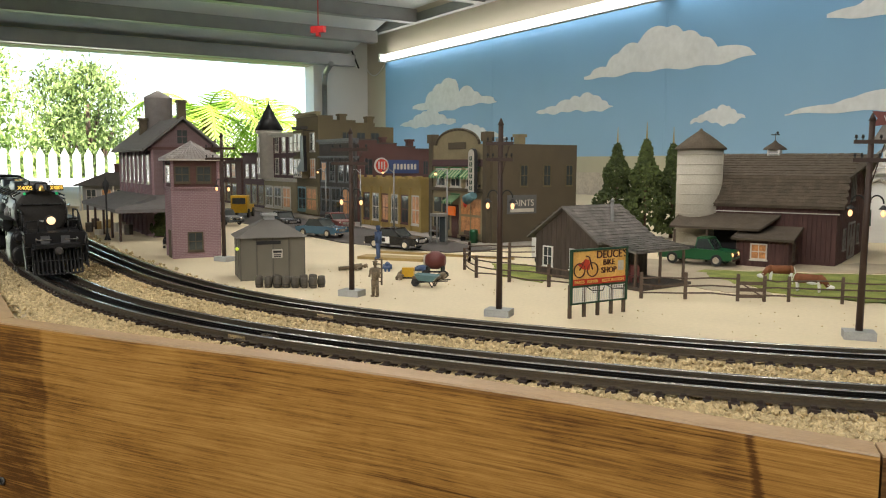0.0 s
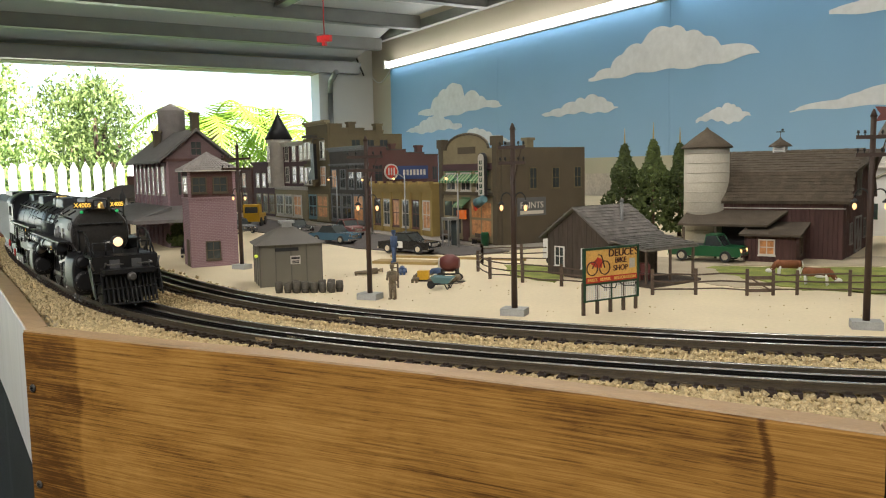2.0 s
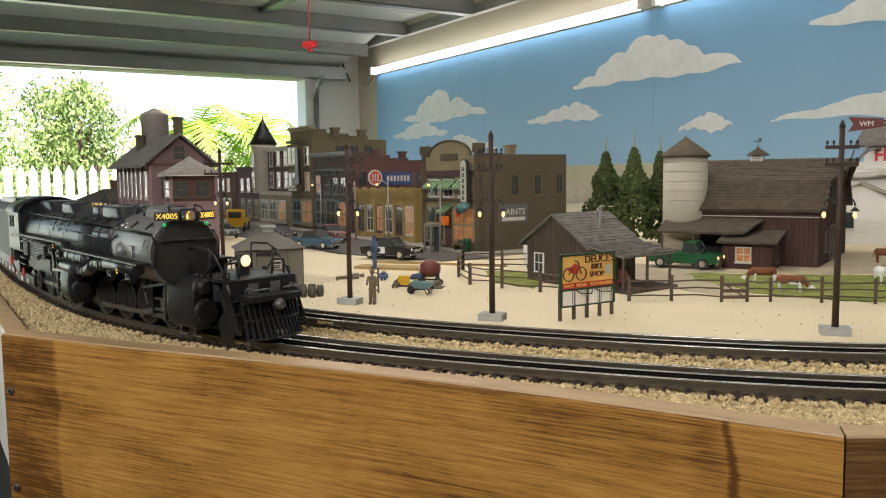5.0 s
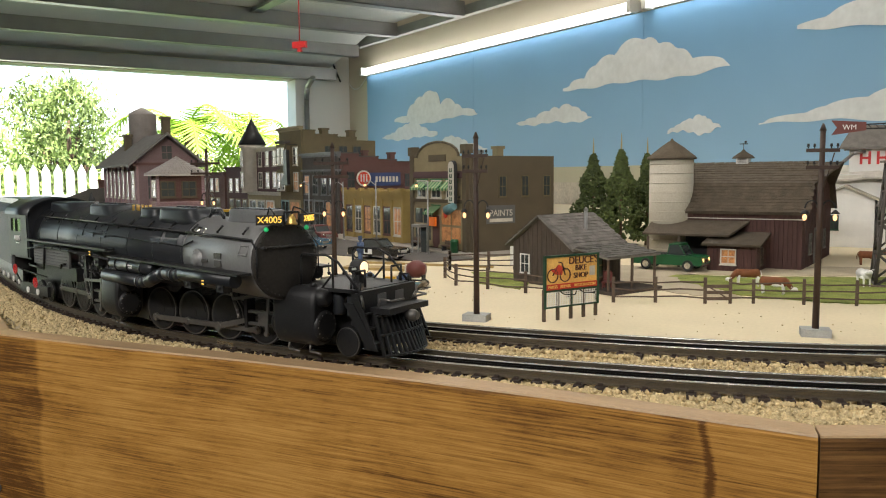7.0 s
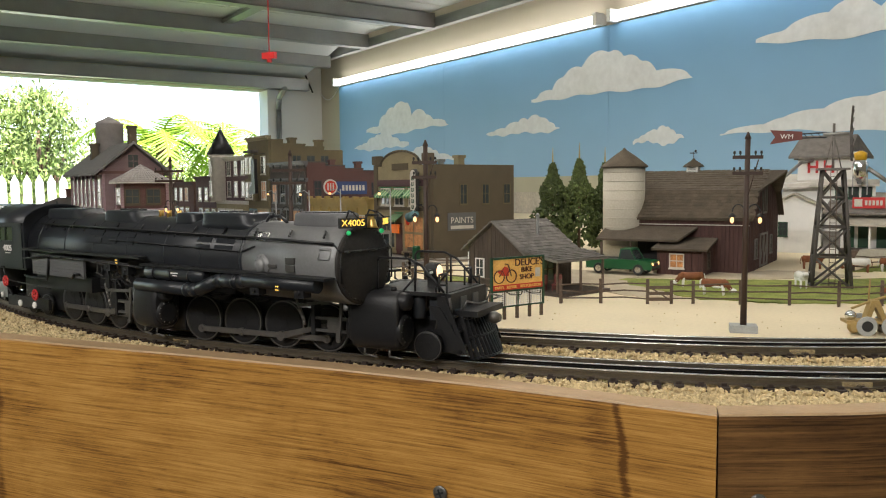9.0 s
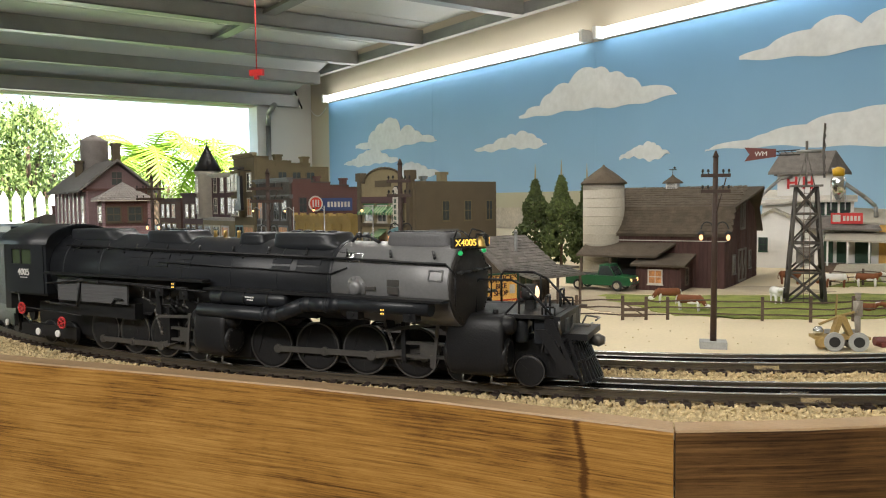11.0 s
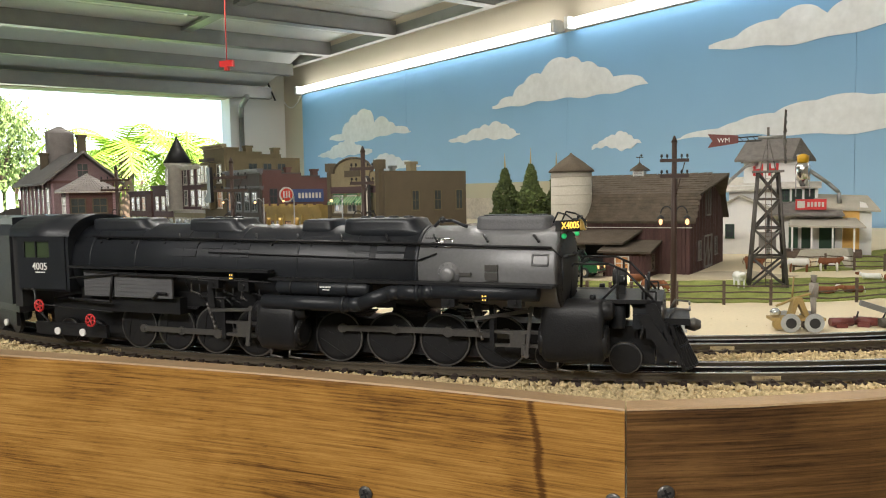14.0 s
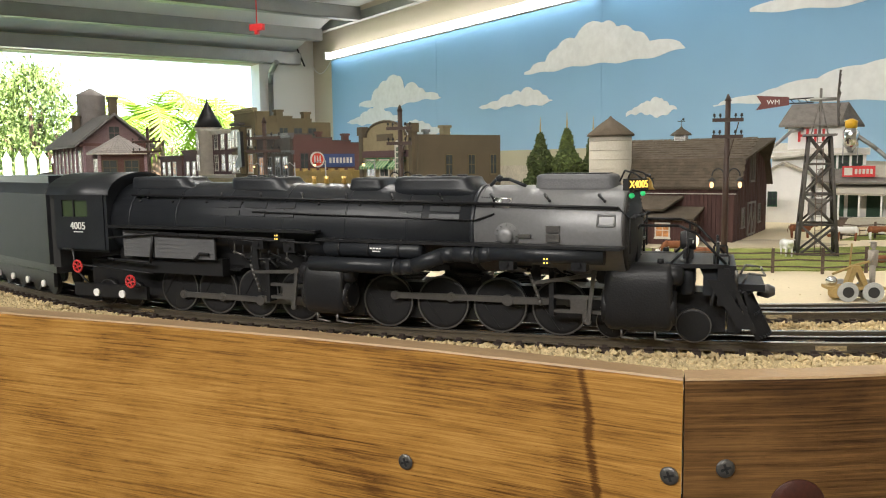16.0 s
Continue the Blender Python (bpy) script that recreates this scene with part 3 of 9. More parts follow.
def palm_tree(x, y, h, seed, fronds=13, size=2.0):
    rng = random.Random(seed)
    t = thing("palm_tree", "bright green palm with arching fronds", "palm tree", pose(x, y, -0.13), "garden palms")
    bm = bmesh.new()
    tube(bm, (0, 0, 0), (0.1, 0, h), 0.14, 0.09, 10)
    part("trunk", bm, M["trunk"], t)
    bm = bmesh.new()
    for i in range(fronds):
        a = i * 2 * math.pi / fronds + rng.uniform(-0.2, 0.2)
        up = rng.uniform(0.35, 1.15)
        pts = []
        for k in range(13):
            f = k / 12
            pts.append(Vector((math.cos(a) * size * f * math.cos(up * 0.6), math.sin(a) * size * f * math.cos(up * 0.6), h + size * (up * f - 0.95 * f * f))))
        side = Vector((-math.sin(a), math.cos(a), 0))
        for p, q in zip(pts, pts[1:]):
            for sgn in (-1, 1):
                for e in (0.25, 0.75):
                    o = p.lerp(q, e)
                    ln = 0.42 * (1 - abs(pts.index(p) / 12 - 0.4))
                    tip = o + side * sgn * ln + (q - p) * 1.6 + Vector((0, 0, -0.18 * ln))
                    w = (q - p) * 0.24
                    bm.faces.new([bm.verts.new(v) for v in (o - w * 0.6, o + w, tip)])
            tube(bm, p, q, 0.014, 0.011, 4, caps=False)
    part("crown", bm, M["palm"], t, "arching feathered fronds")


def outdoors(d, k):
    """A place d metres beyond the door, k metres in from the corner along the end wall."""
    v = CORNER - U * d + IN * k
    return v.x, v.y


for d, k, h, sp, sd in ((7.0, 2.3, 3.1, 0.75, 1), (9.0, 0.58, 3.0, 0.80, 2), (10.5, 2.9, 3.9, 1.1, 3), (12.0, 0.3, 2.5, 0.9, 4), (9.0, 4.2, 4.4, 1.6, 5), (13.0, -2.6, 2.3, 1.4, 6)):
    leaf_tree(*outdoors(d, k), h, sp, sd)
palm_tree(*outdoors(6.0, -0.50), 2.05, 3, 15, 1.25)
palm_tree(*outdoors(6.3, -1.50), 2.0, 4, 13, 1.3)
for i, (d, k, r) in enumerate(((6.9, -1.2, 0.68), (7.4, -2.2, 0.8), (7.2, -0.4, 0.55), (9.0, 1.4, 1.0), (8.8, 0.2, 0.9), (9.5, -3.2, 1.0))):
    rng = random.Random(40 + i)
    b = thing("bush", "dense round green garden bush", "bush", pose(*outdoors(d, k), -0.13), "garden bushes")
    bm = bmesh.new()
    for _ in range(3600):
        a, e = rng.uniform(0, 6.28), rng.uniform(0.0, 1.5)
        q = r * (0.75 + 0.3 * rng.random())
        c = Vector((q * math.cos(a) * math.cos(e), q * math.sin(a) * math.cos(e), 0.05 + q * 1.5 * math.sin(e)))
        rot = Euler((rng.uniform(0, 6), rng.uniform(0, 6), 0)).to_matrix()
        bm.faces.new([bm.verts.new(c + rot @ Vector(v) * 0.085) for v in ((-0.5, 0, 0), (0, -0.3, 0.05), (0.6, 0, 0), (0, 0.3, 0.05))])
    part("crown", bm, M["leaf"], b)
fence = thing("picket_fence", "white picket fence across the garden", "fence", pose(*outdoors(4.2, 1.0), -0.12, 0, 0, GRID - 90))
for i in range(52):
    x = i * 0.115 - 0.4
    bm = bmesh.new()
    prism(bm, [(x, 0), (x + 0.078, 0), (x + 0.078, 1.53), (x + 0.039, 1.61), (x, 1.53)], -0.01, 0.01)
    part("picket", bm, M["white"], fence)
for z in (0.4, 1.2):
    part("rail", parts((-0.45, 5.7, 0.01, 0.04, z, z + 0.09)), M["white"], fence)

# ---- layout: deck, edge boards, ballast, tracks ----
EDGE_L = [(-1.75, 1.16), (-1.33, 0.915), (-1.0, 0.70), (-0.80, 0.585), (-0.545, 0.435)]
EDGE_A = [(-0.545, 0.432), (-0.40, 0.432), (-0.28, 0.436), (-0.16, 0.436), (-0.06, 0.432), (0.02, 0.425), (0.0855, 0.4185)]
EDGE_B = [(0.0865, 0.4185), (0.15, 0.447), (0.212, 0.482), (0.32, 0.555), (0.45, 0.66), (0.7, 0.92)]
bm = bmesh.new()
outline = [(x, y + 0.012) for x, y in EDGE_L + EDGE_A[1:] + EDGE_B[1:]]
p = on_wall(4.4, -0.05)
q = on_wall(-0.28, -0.05)
r = on_wall(-0.28, -2.6)
outline += [(p.x, p.y), (q.x, q.y), (r.x, r.y)]
top = [bm.verts.new((x, y, G)) for x, y in outline]
low = [bm.verts.new((x, y, G - 0.03)) for x, y in outline]
bm.faces.new(top)
bm.faces.new(low[::-1])
for i in range(len(top)):
    bm.faces.new((top[i], low[i], low[(i + 1) % len(top)], top[(i + 1) % len(top)]))
bmesh.ops.triangulate(bm, faces=bm.faces)
solid("layout_deck", bm, M["ground"], "cream sand-painted model railway deck", "layout deck", kind="structure")


def edge_board(name, pts, top_z, depth, thick, material, label, cap=None, ends=(None, None)):
    bm = bmesh.new()
    nrm = []
    for i in range(len(pts)):
        a, b = Vector(pts[max(0, i - 1)]), Vector(pts[min(len(pts) - 1, i + 1)])
        d = (b - a).normalized()
        nrm.append(Vector((-d.y, d.x)))
    nrm[0], nrm[-1] = ends[0] or nrm[0], ends[1] or nrm[-1]
    rows = []
    for (x, y), k in zip(pts, nrm):
        e = 0.0015
        rows.append([bm.verts.new(v) for v in ((x, y, top_z - depth), (x, y, top_z - e), (x + k.x * e, y + k.y * e, top_z),
                                               (x + k.x * thick, y + k.y * thick, top_z), (x + k.x * thick, y + k.y * thick, top_z - depth))])
    for a, b in zip(rows, rows[1:]):
        for i in range(5):
            bm.faces.new((a[i], b[i], b[(i + 1) % 5], a[(i + 1) % 5]))
    bm.faces.new(rows[0])
    bm.faces.new(rows[-1][::-1])
    ob = thing(name, label, "edge board", pose(0, 0, 0), "layout edge boards")
    face = part("board", bm, material, ob)
    if cap:
        bm = bmesh.new()
        q = [[bm.verts.new(v) for v in ((x + k.x * 0.0005, y + k.y * 0.0005, top_z), (x + k.x * thick, y + k.y * thick, top_z), (x + k.x * thick, y + k.y * thick, top_z + 0.0012), (x + k.x * 0.001, y + k.y * 0.001, top_z + 0.0012))] for (x, y), k in zip(pts, nrm)]
        for a, b in zip(q, q[1:]):
            for i in range(4):
                bm.faces.new((a[i], b[i], b[(i + 1) % 4], a[(i + 1) % 4]))
        bm.faces.new(q[0])
        bm.faces.new(q[-1][::-1])
        part("top_edge", bm, cap, ob, "pale sanded top edge")
    return ob


TOP = 1.2085
front_board = edge_board("edge_board", EDGE_A, TOP, 0.26, 0.018, M["oak"], "golden stained wooden front board of the layout", M["oak_top"], (Vector((0.25, 0.97)), Vector((-0.15, 1.0))))
side_board = edge_board("edge_board", EDGE_B, TOP, 0.26, 0.018, M["oak_dark"], "darker wooden edge board after the joint", M["oak_top"], (Vector((-0.15, 1.0)), None))
white_board = edge_board("edge_board", EDGE_L, TOP, 0.125, 0.018, M["white_board"], "whitewashed edge board turning round the corner", M["oak_top"], (None, Vector((0.25, 0.97))))


# added black sheet under the whitewashed board, darkens the space below it
bm = bmesh.new()
rows = [[bm.verts.new(v) for v in ((x + 0.006, y + 0.012, 0.02), (x + 0.006, y + 0.012, TOP - 0.12), (x + 0.010, y + 0.018, TOP - 0.12), (x + 0.010, y + 0.018, 0.02))] for x, y in EDGE_L]
for a, b in zip(rows, rows[1:]):
    for i in range(4):
        bm.faces.new((a[i], b[i], b[(i + 1) % 4], a[(i + 1) % 4]))
bm.faces.new(rows[0])
bm.faces.new(rows[-1][::-1])
solid("table_skirt", bm, M["skirt"], "added black sheet that darkens the space under the layout edge", "table skirt")


def screw(parent, x, y, z, ang, r=0.0050):
    bm = bmesh.new()
    lathe(bm, [(r * 0.94, 0.0), (r, 0.0006), (r * 0.9, 0.0012), (r * 0.4, 0.0014)], 18)
    ob = part("screw", bm, M["rodsteel"], parent, "dark countersunk wood screw")
    ob.matrix_basis = pose(x, y, z, 90, 0, ang)
    for turn in (20, 110):
        slot = part("slot", parts((-r * 0.55, r * 0.55, -r * 0.13, r * 0.13, 0.0013, 0.0017)), M["rubber"], ob, "black cross recess")
        slot.matrix_basis = pose(0, 0, 0, 0, 0, turn)


bm = bmesh.new()
lathe(bm, [(0.0150, 0.0), (0.0146, 0.0004), (0.004, 0.0006)], 28)
ob = part("knot", bm, M["knot"], side_board, "dark red-brown wood knot")
ob.matrix_basis = pose(0.1412, 0.4428, 1.1405, 90, 0, 24.2)
screw(front_board, -0.0809, 0.4322, 1.1376, -2.3)
screw(front_board, 0.0795, 0.4183, 1.1575, -5.7)
screw(side_board, 0.1062, 0.4268, 1.1622, 24.2)
screw(front_board, -0.536, 0.4315, 1.1614, 0, 0.0036)
screw(front_board, -0.536, 0.4315, 1.0784, 0, 0.0036)


def ribbon(name, side, half, z_mid, z_edge, material, label):
    """Raised ballast shoulder that follows a track."""
    bm = bmesh.new()
    rows = []
    for s in np.arange(-2.4, 0.92, 0.01):
        row = []
        for o, z in ((-half, z_edge), (-half * 0.62, z_mid), (half * 0.62, z_mid), (half, z_edge)):
            p, _ = track_at(float(s), side + o)
            row.append(bm.verts.new((p.x, p.y, z)))
        rows.append(row)
    for a, b in zip(rows, rows[1:]):
        for i in range(3):
            bm.faces.new((a[i], b[i], b[i + 1], a[i + 1]))
    return solid(name, bm, material, label, "ballast", kind="stuff")


ribbon("ballast_bed", 0.0, 0.052, G + 0.0030, G + 0.001, M["ballast"], "tan ballast bed under the track")
ribbon("ballast_bed", FAR, 0.046, G + 0.0030, G + 0.0012, M["ballast"], "tan ballast bed under the track")


def stones():
    """Loose ballast as one mesh of small angular stones."""
    rng = np.random.default_rng(5)
    octa = np.array([(1, 0, 0), (-1, 0, 0), (0, 1, 0), (0, -1, 0), (0, 0, 1), (0, 0, -1)], float)
    tri = np.array([(0, 2, 4), (2, 1, 4), (1, 3, 4), (3, 0, 4), (2, 0, 5), (1, 2, 5), (3, 1, 5), (0, 3, 5)])
    verts, faces, base = [], [], 0

    def add(p, r):
        nonlocal base
        q = Euler(rng.uniform(0, 6.28, 3)).to_matrix()
        v = octa * (r * rng.uniform(0.65, 1.25, (6, 1))) @ np.array(q)
        verts.append(v + p)
        faces.append(tri + base)
        base += 6

    def clear(o, side):
        return abs(o - side) < 0.0225

    for count, s0, s1, o0, o1 in ((30000, -0.62, 0.42, -0.064, 0.146), (12000, -2.0, -0.62, -0.075, 0.146)):
        for _ in range(count):
            s, o = float(rng.uniform(s0, s1)), float(rng.uniform(o0, o1))
            near = min(abs(o), abs(o - FAR))
            if near < 0.0280:
                if rng.random() < (0.5 if near < 0.0185 else 0.25):
                    continue
                z = G + 0.0030 if near < 0.0255 else G + 0.0042
            elif near < 0.034:
                z = G + 0.0052
            else:
                z = G + 0.0035
            p, _ = track_at(s, o)
            x, y = p.x, p.y
            if s > -0.45:
                yb = float(np.interp(x, [e[0] for e in EDGE_A + EDGE_B[1:]], [e[1] for e in EDGE_A + EDGE_B[1:]])) + 0.019
                if y < yb:
                    continue
            if o > FAR + 0.030 and rng.random() < 0.90:
                continue
            add(np.array((x, y, z + rng.uniform(-0.0006, 0.0010))), rng.uniform(0.0013, 0.0024) * (1.0 if s > -0.62 else 1.35))
    for _ in range(150):                      # strays on the painted ground
        x, y = rng.uniform(-0.6, 0.3), rng.uniform(0.66, 0.90)
        add(np.array((x, y, G + 0.0003)), rng.uniform(0.0004, 0.0011))
    for _ in range(5000):                     # fill towards the front boards
        x = float(rng.uniform(-0.56, 0.34))
        yb = float(np.interp(x, [e[0] for e in EDGE_A + EDGE_B[1:]], [e[1] for e in EDGE_A + EDGE_B[1:]])) + 0.0195
        y = yb + float(rng.uniform(0, 0.05))
        if float(np.min((LINE[:, 1] - x) ** 2 + (LINE[:, 2] - y) ** 2)) < 0.0285 ** 2:
            continue
        add(np.array((x, y, G + 0.0035 + rng.uniform(-0.001, 0.0008))), rng.uniform(0.0013, 0.0024))
    for _ in range(2500):
        f = rng.uniform(0, 1)
        x = -0.56 - 0.9 * f
        yb = float(np.interp(x, [e[0] for e in EDGE_L], [e[1] for e in EDGE_L])) + 0.024
        y = yb + float(rng.uniform(0, 0.09))
        if float(np.min((LINE[:, 1] - x) ** 2 + (LINE[:, 2] - y) ** 2)) < 0.0285 ** 2:
            continue
        add(np.array((x, y, G + 0.0035 + rng.uniform(-0.001, 0.001))), rng.uniform(0.0016, 0.003))
    me = bpy.data.meshes.new("ballast_stones")
    me.from_pydata(np.concatenate(verts).tolist(), [], np.concatenate(faces).tolist())
    me.materials.append(M["ballast"])
    return tagged(new("ballast_stones", me), "loose tan crushed stone ballast along the tracks", "ballast", kind="stuff")


stones()


def lay_track(side, name, label):
    t = thing(name, label, "railway track", pose(0, 0, 0), "model tracks")
    for o, nm, side_m, w in ((-0.0165, "rail", M["rail_side"], 0.0016), (0.0, "centre_rail", M["rail_black"], 0.0014), (0.0165, "rail", M["rail_side"], 0.0016)):
        bm, hd = bmesh.new(), bmesh.new()
        prev = prev2 = None
        for s in np.arange(-2.4, 0.92, 0.012):
            ring, cap = [], []
            for dx, z in ((-w * 1.9, RAIL - 0.0058), (-w * 1.9, RAIL - 0.005), (-w * 0.45, RAIL - 0.0044), (-w * 0.5, RAIL - 0.0022), (-w, RAIL - 0.0018), (-w, RAIL - 0.0004),
                          (w, RAIL - 0.0004), (w, RAIL - 0.0018), (w * 0.5, RAIL - 0.0022), (w * 0.45, RAIL - 0.0044), (w * 1.9, RAIL - 0.005), (w * 1.9, RAIL - 0.0058)):
                p, _ = track_at(float(s), side + o + dx)
                ring.append(bm.verts.new((p.x, p.y, z)))
            for dx, z in ((-w, RAIL - 0.0004), (-w * 0.72, RAIL), (w * 0.72, RAIL), (w, RAIL - 0.0004)):
                p, _ = track_at(float(s), side + o + dx)
                cap.append(hd.verts.new((p.x, p.y, z + 0.00005)))
            if prev:
                for i in range(12):
                    bm.faces.new((prev[i], ring[i], ring[(i + 1) % 12], prev[(i + 1) % 12]))
                for i in range(3):
                    hd.faces.new((prev2[i], cap[i], cap[i + 1], prev2[i + 1]))
            prev, prev2 = ring, cap
        rail = part(nm, bm, side_m, t, "dark centre rail" if nm == "centre_rail" else "weathered steel rail")
        part("rail_head", hd, M["steel"], rail, "polished running surface")
    # joiners
    for s, o in ((-0.222, -0.0165), (-0.205, 0.0), (0.262, -0.0165), (0.255, 0.0)):
        p, a = track_at(s, side + o)
        j = part("rail_joiner", parts((-0.009, 0.009, -0.0022, 0.0022, -0.0050, -0.0018)), M["steel"], t, "bright metal rail joiner")
        j.matrix_basis = pose(p.x, p.y, RAIL, 0, 0, math.degrees(a))
    bm = bmesh.new()
    box(bm, -0.0030, 0.0030, -0.0255, 0.0255, -0.0098, -0.0058)
    for y in (-0.0165, 0.0165):
        for k in (-1, 1):
            box(bm, -0.0016, 0.0016, y + k * 0.0042 - 0.0012, y + k * 0.0042 + 0.0012, -0.0058, -0.0044)
    tie = part("tie", bm, M["tie"], t)
    shared = tie.data
    s, first = -2.0, True
    while s < 0.62:
        p, a = track_at(s, side)
        ob = tie if first else new("tie", shared)
        first = False
        ob.parent = t
        ob.matrix_basis = pose(p.x, p.y, RAIL, 0, 0, math.degrees(a))
        s += 0.0132 if s > -1.2 else 0.02
    return t


lay_track(0.0, "railway_track", "near curved three-rail model track on brown ties")
lay_track(FAR, "railway_track", "second curved three-rail model track on brown ties")


# ---- ground patches of the village ----
def patch(name, pts, z, material, label, category, wobble=0.0, seed=0):
    rng = random.Random(seed)
    bm = bmesh.new()
    out = []
    for i, a in enumerate(pts):
        b = pts[(i + 1) % len(pts)]
        n = max(1, int(math.hypot(b[0] - a[0], b[1] - a[1]) / 0.012)) if wobble else 1
        for k in range(n):
            f = k / n
            out.append((a[0] + (b[0] - a[0]) * f + rng.uniform(-wobble, wobble), a[1] + (b[1] - a[1]) * f + rng.uniform(-wobble, wobble)))
    tv = [bm.verts.new((x, y, z)) for x, y in out]
    lv = [bm.verts.new((x, y, G - 0.002)) for x, y in out]
    bm.faces.new(tv)
    for i in range(len(tv)):
        bm.faces.new((tv[i], lv[i], lv[(i + 1) % len(tv)], tv[(i + 1) % len(tv)]))
    bmesh.ops.triangulate(bm, faces=bm.faces)
    return solid(name, bm, material, label, category, kind="structure")


def town(k, b):
    """A place in the town grid: k along the long wall, b towards it, from the corner of the brown shop."""
    return -0.463 + U.x * k + N.x * b, 1.267 + U.y * k + N.y * b


patch("road", [town(0.06, -0.125), town(-0.16, -0.20), town(-0.5, -0.20), town(-1.3, -0.22), town(-1.3, -0.03), town(0.06, -0.03)], G + 0.0016, M["asphalt"], "worn dark asphalt main street", "road")
patch("pavement", [town(0.05, -0.035), town(-1.3, -0.035), town(-1.3, 0.35), town(0.05, 0.35)], G + 0.0038, M["walk"], "grey concrete pavement along the shops", "pavement")
patch("grass", [(-0.36, 1.03), (-0.31, 0.93), (-0.24, 0.90), (-0.26, 0.99), (-0.32, 1.05)], G + 0.0012, M["grass"], "short green model grass", "grass", 0.004, 1)
patch("grass", [(-0.10, 1.10), (-0.075, 1.03), (-0.03, 0.99), (0.02, 0.93), (0.12, 0.925), (0.25, 0.985), (0.42, 1.12), (0.40, 1.25), (0.24, 1.22), (0.14, 1.17), (0.07, 1.14), (0.0, 1.125)], G + 0.0012, M["grass"], "green model pasture inside the fence", "grass", 0.006, 2)
patch("grass", [(0.20, 1.30), (0.42, 1.42), (0.62, 1.75), (0.5, 2.0), (0.36, 1.75)], G + 0.0012, M["grass"], "green model grass round the mill", "grass", 0.006, 3)
patch("dirt_path", [(-0.02, 1.135), (0.07, 1.155), (0.14, 1.185), (0.20, 1.235), (0.14, 1.30), (-0.1, 1.20), (-0.2, 1.2), (-0.15, 1.0), (-0.06, 0.93), (0.0, 0.93), (-0.05, 1.02), (-0.09, 1.12)], G + 0.0008, M["dirt"], "pale dirt farm track", "path", 0.006, 4)


# ---- street furniture ----
def utility_pole(x, y, h, turn, lean=0.0, arm_half=0.0125):
    t = thing("utility_pole", "brown telephone pole with insulators and twin glowing lamps", "utility pole", pose(x, y, G, 0, lean, turn), "telephone poles")
    part("base_block", parts((-0.0115, 0.0115, -0.0085, 0.0085, 0, 0.0065)), M["concrete"], t, "grey concrete footing block", bevel=0.0012)
    bm = bmesh.new()
    tube(bm, (0, 0, 0.0065), (0, 0, h - 0.006), 0.0029, 0.0022, 10)
    tube(bm, (0, 0, h - 0.006), (0, 0, h), 0.0030, 0.0006, 10)
    part("shaft", bm, M["pole"], t)
    for z in (h - 0.022, h - 0.036):
        bm = parts((-arm_half, arm_half, -0.0040, -0.0022, z - 0.0015, z + 0.0015))
        arm = part("crossarm", bm, M["pole"], t)
        for xx in (-arm_half + 0.0015, -arm_half * 0.5, arm_half * 0.5, arm_half - 0.0015):
            bm = bmesh.new()
            tube(bm, (xx, -0.003, z + 0.0016), (xx, -0.003, z + 0.0045), 0.0005, seg=6)
            tube(bm, (xx, -0.003, z + 0.0030), (xx, -0.003, z + 0.0055), 0.0012, 0.0008, seg=8)
            part("insulator", bm, M["rubber"], arm)
    bm = bmesh.new()
    pipe(bm, [(arm_half * 0.7, -0.003, h - 0.024), (0.001, -0.003, h - 0.055)], 0.0005, 5)
    part("brace", bm, M["pole"], t)
    for sx in (-1, 1):
        bm = bmesh.new()
        pts = [(sx * 0.002, 0, h * 0.545)] + [(sx * (0.0065 - 0.0050 * math.cos(a)), 0, h * 0.605 + 0.0065 * math.sin(a)) for a in np.linspace(0, math.pi, 9)]
        pipe(bm, pts, 0.0006, 6)
        arm = part("lamp_arm", bm, M["rubber"], t, "curved black lamp bracket")
        x, z = sx * 0.0115, h * 0.605 - 0.001
        bm = bmesh.new()
        lathe(bm, [(0.0007, z), (0.0034, z - 0.0028), (0.0034, z - 0.0034)], 12, centre=(x, 0, 0))
        part("lamp_shade", bm, M["rubber"], arm)
        bm = bmesh.new()
        blob(bm, (x, 0, z - 0.0065), 0.0017, (1, 1, 1.6), 2)
        part("bulb", bm, M["glow_warm"], arm, "glowing warm bulb")
    return t


utility_pole(0.080, 0.733, 0.176, 8, 0.3)
utility_pole(-0.209, 0.690, 0.176, 5)
utility_pole(-0.387, 0.722, 0.172, 3, arm_half=0.021)
utility_pole(-0.708, 0.890, 0.178, -4, arm_half=0.028)
utility_pole(0.47, 1.62, 0.15, 10, arm_half=0.017)


def street_lamp(x, y, h, turn):
    t = thing("street_lamp", "slim grey street lamp with a glowing bulb", "street lamp", pose(x, y, G, 0, 0, turn), "street lamps")
    bm = bmesh.new()
    tube(bm, (0, 0, 0), (0, 0, h), 0.0018, 0.0012)
    tube(bm, (0, 0, 0), (0, 0, 0.006), 0.0035, 0.002)
    pipe(bm, [(0, 0, h * 0.93), (-0.012, 0, h), (-0.022, 0, h * 0.97)], 0.0008, 6)
    part("post", bm, M["strut"], t)
    bm = bmesh.new()
    lathe(bm, [(0.0008, h * 0.97), (0.003, h * 0.97 - 0.003)], 10, centre=(-0.022, 0, 0))
    part("shade", bm, M["rubber"], t)
    bm = bmesh.new()
    blob(bm, (-0.022, 0, h * 0.97 - 0.005), 0.0026, sub=2)
    part("bulb", bm, M["glow_warm"], t, "glowing warm bulb")


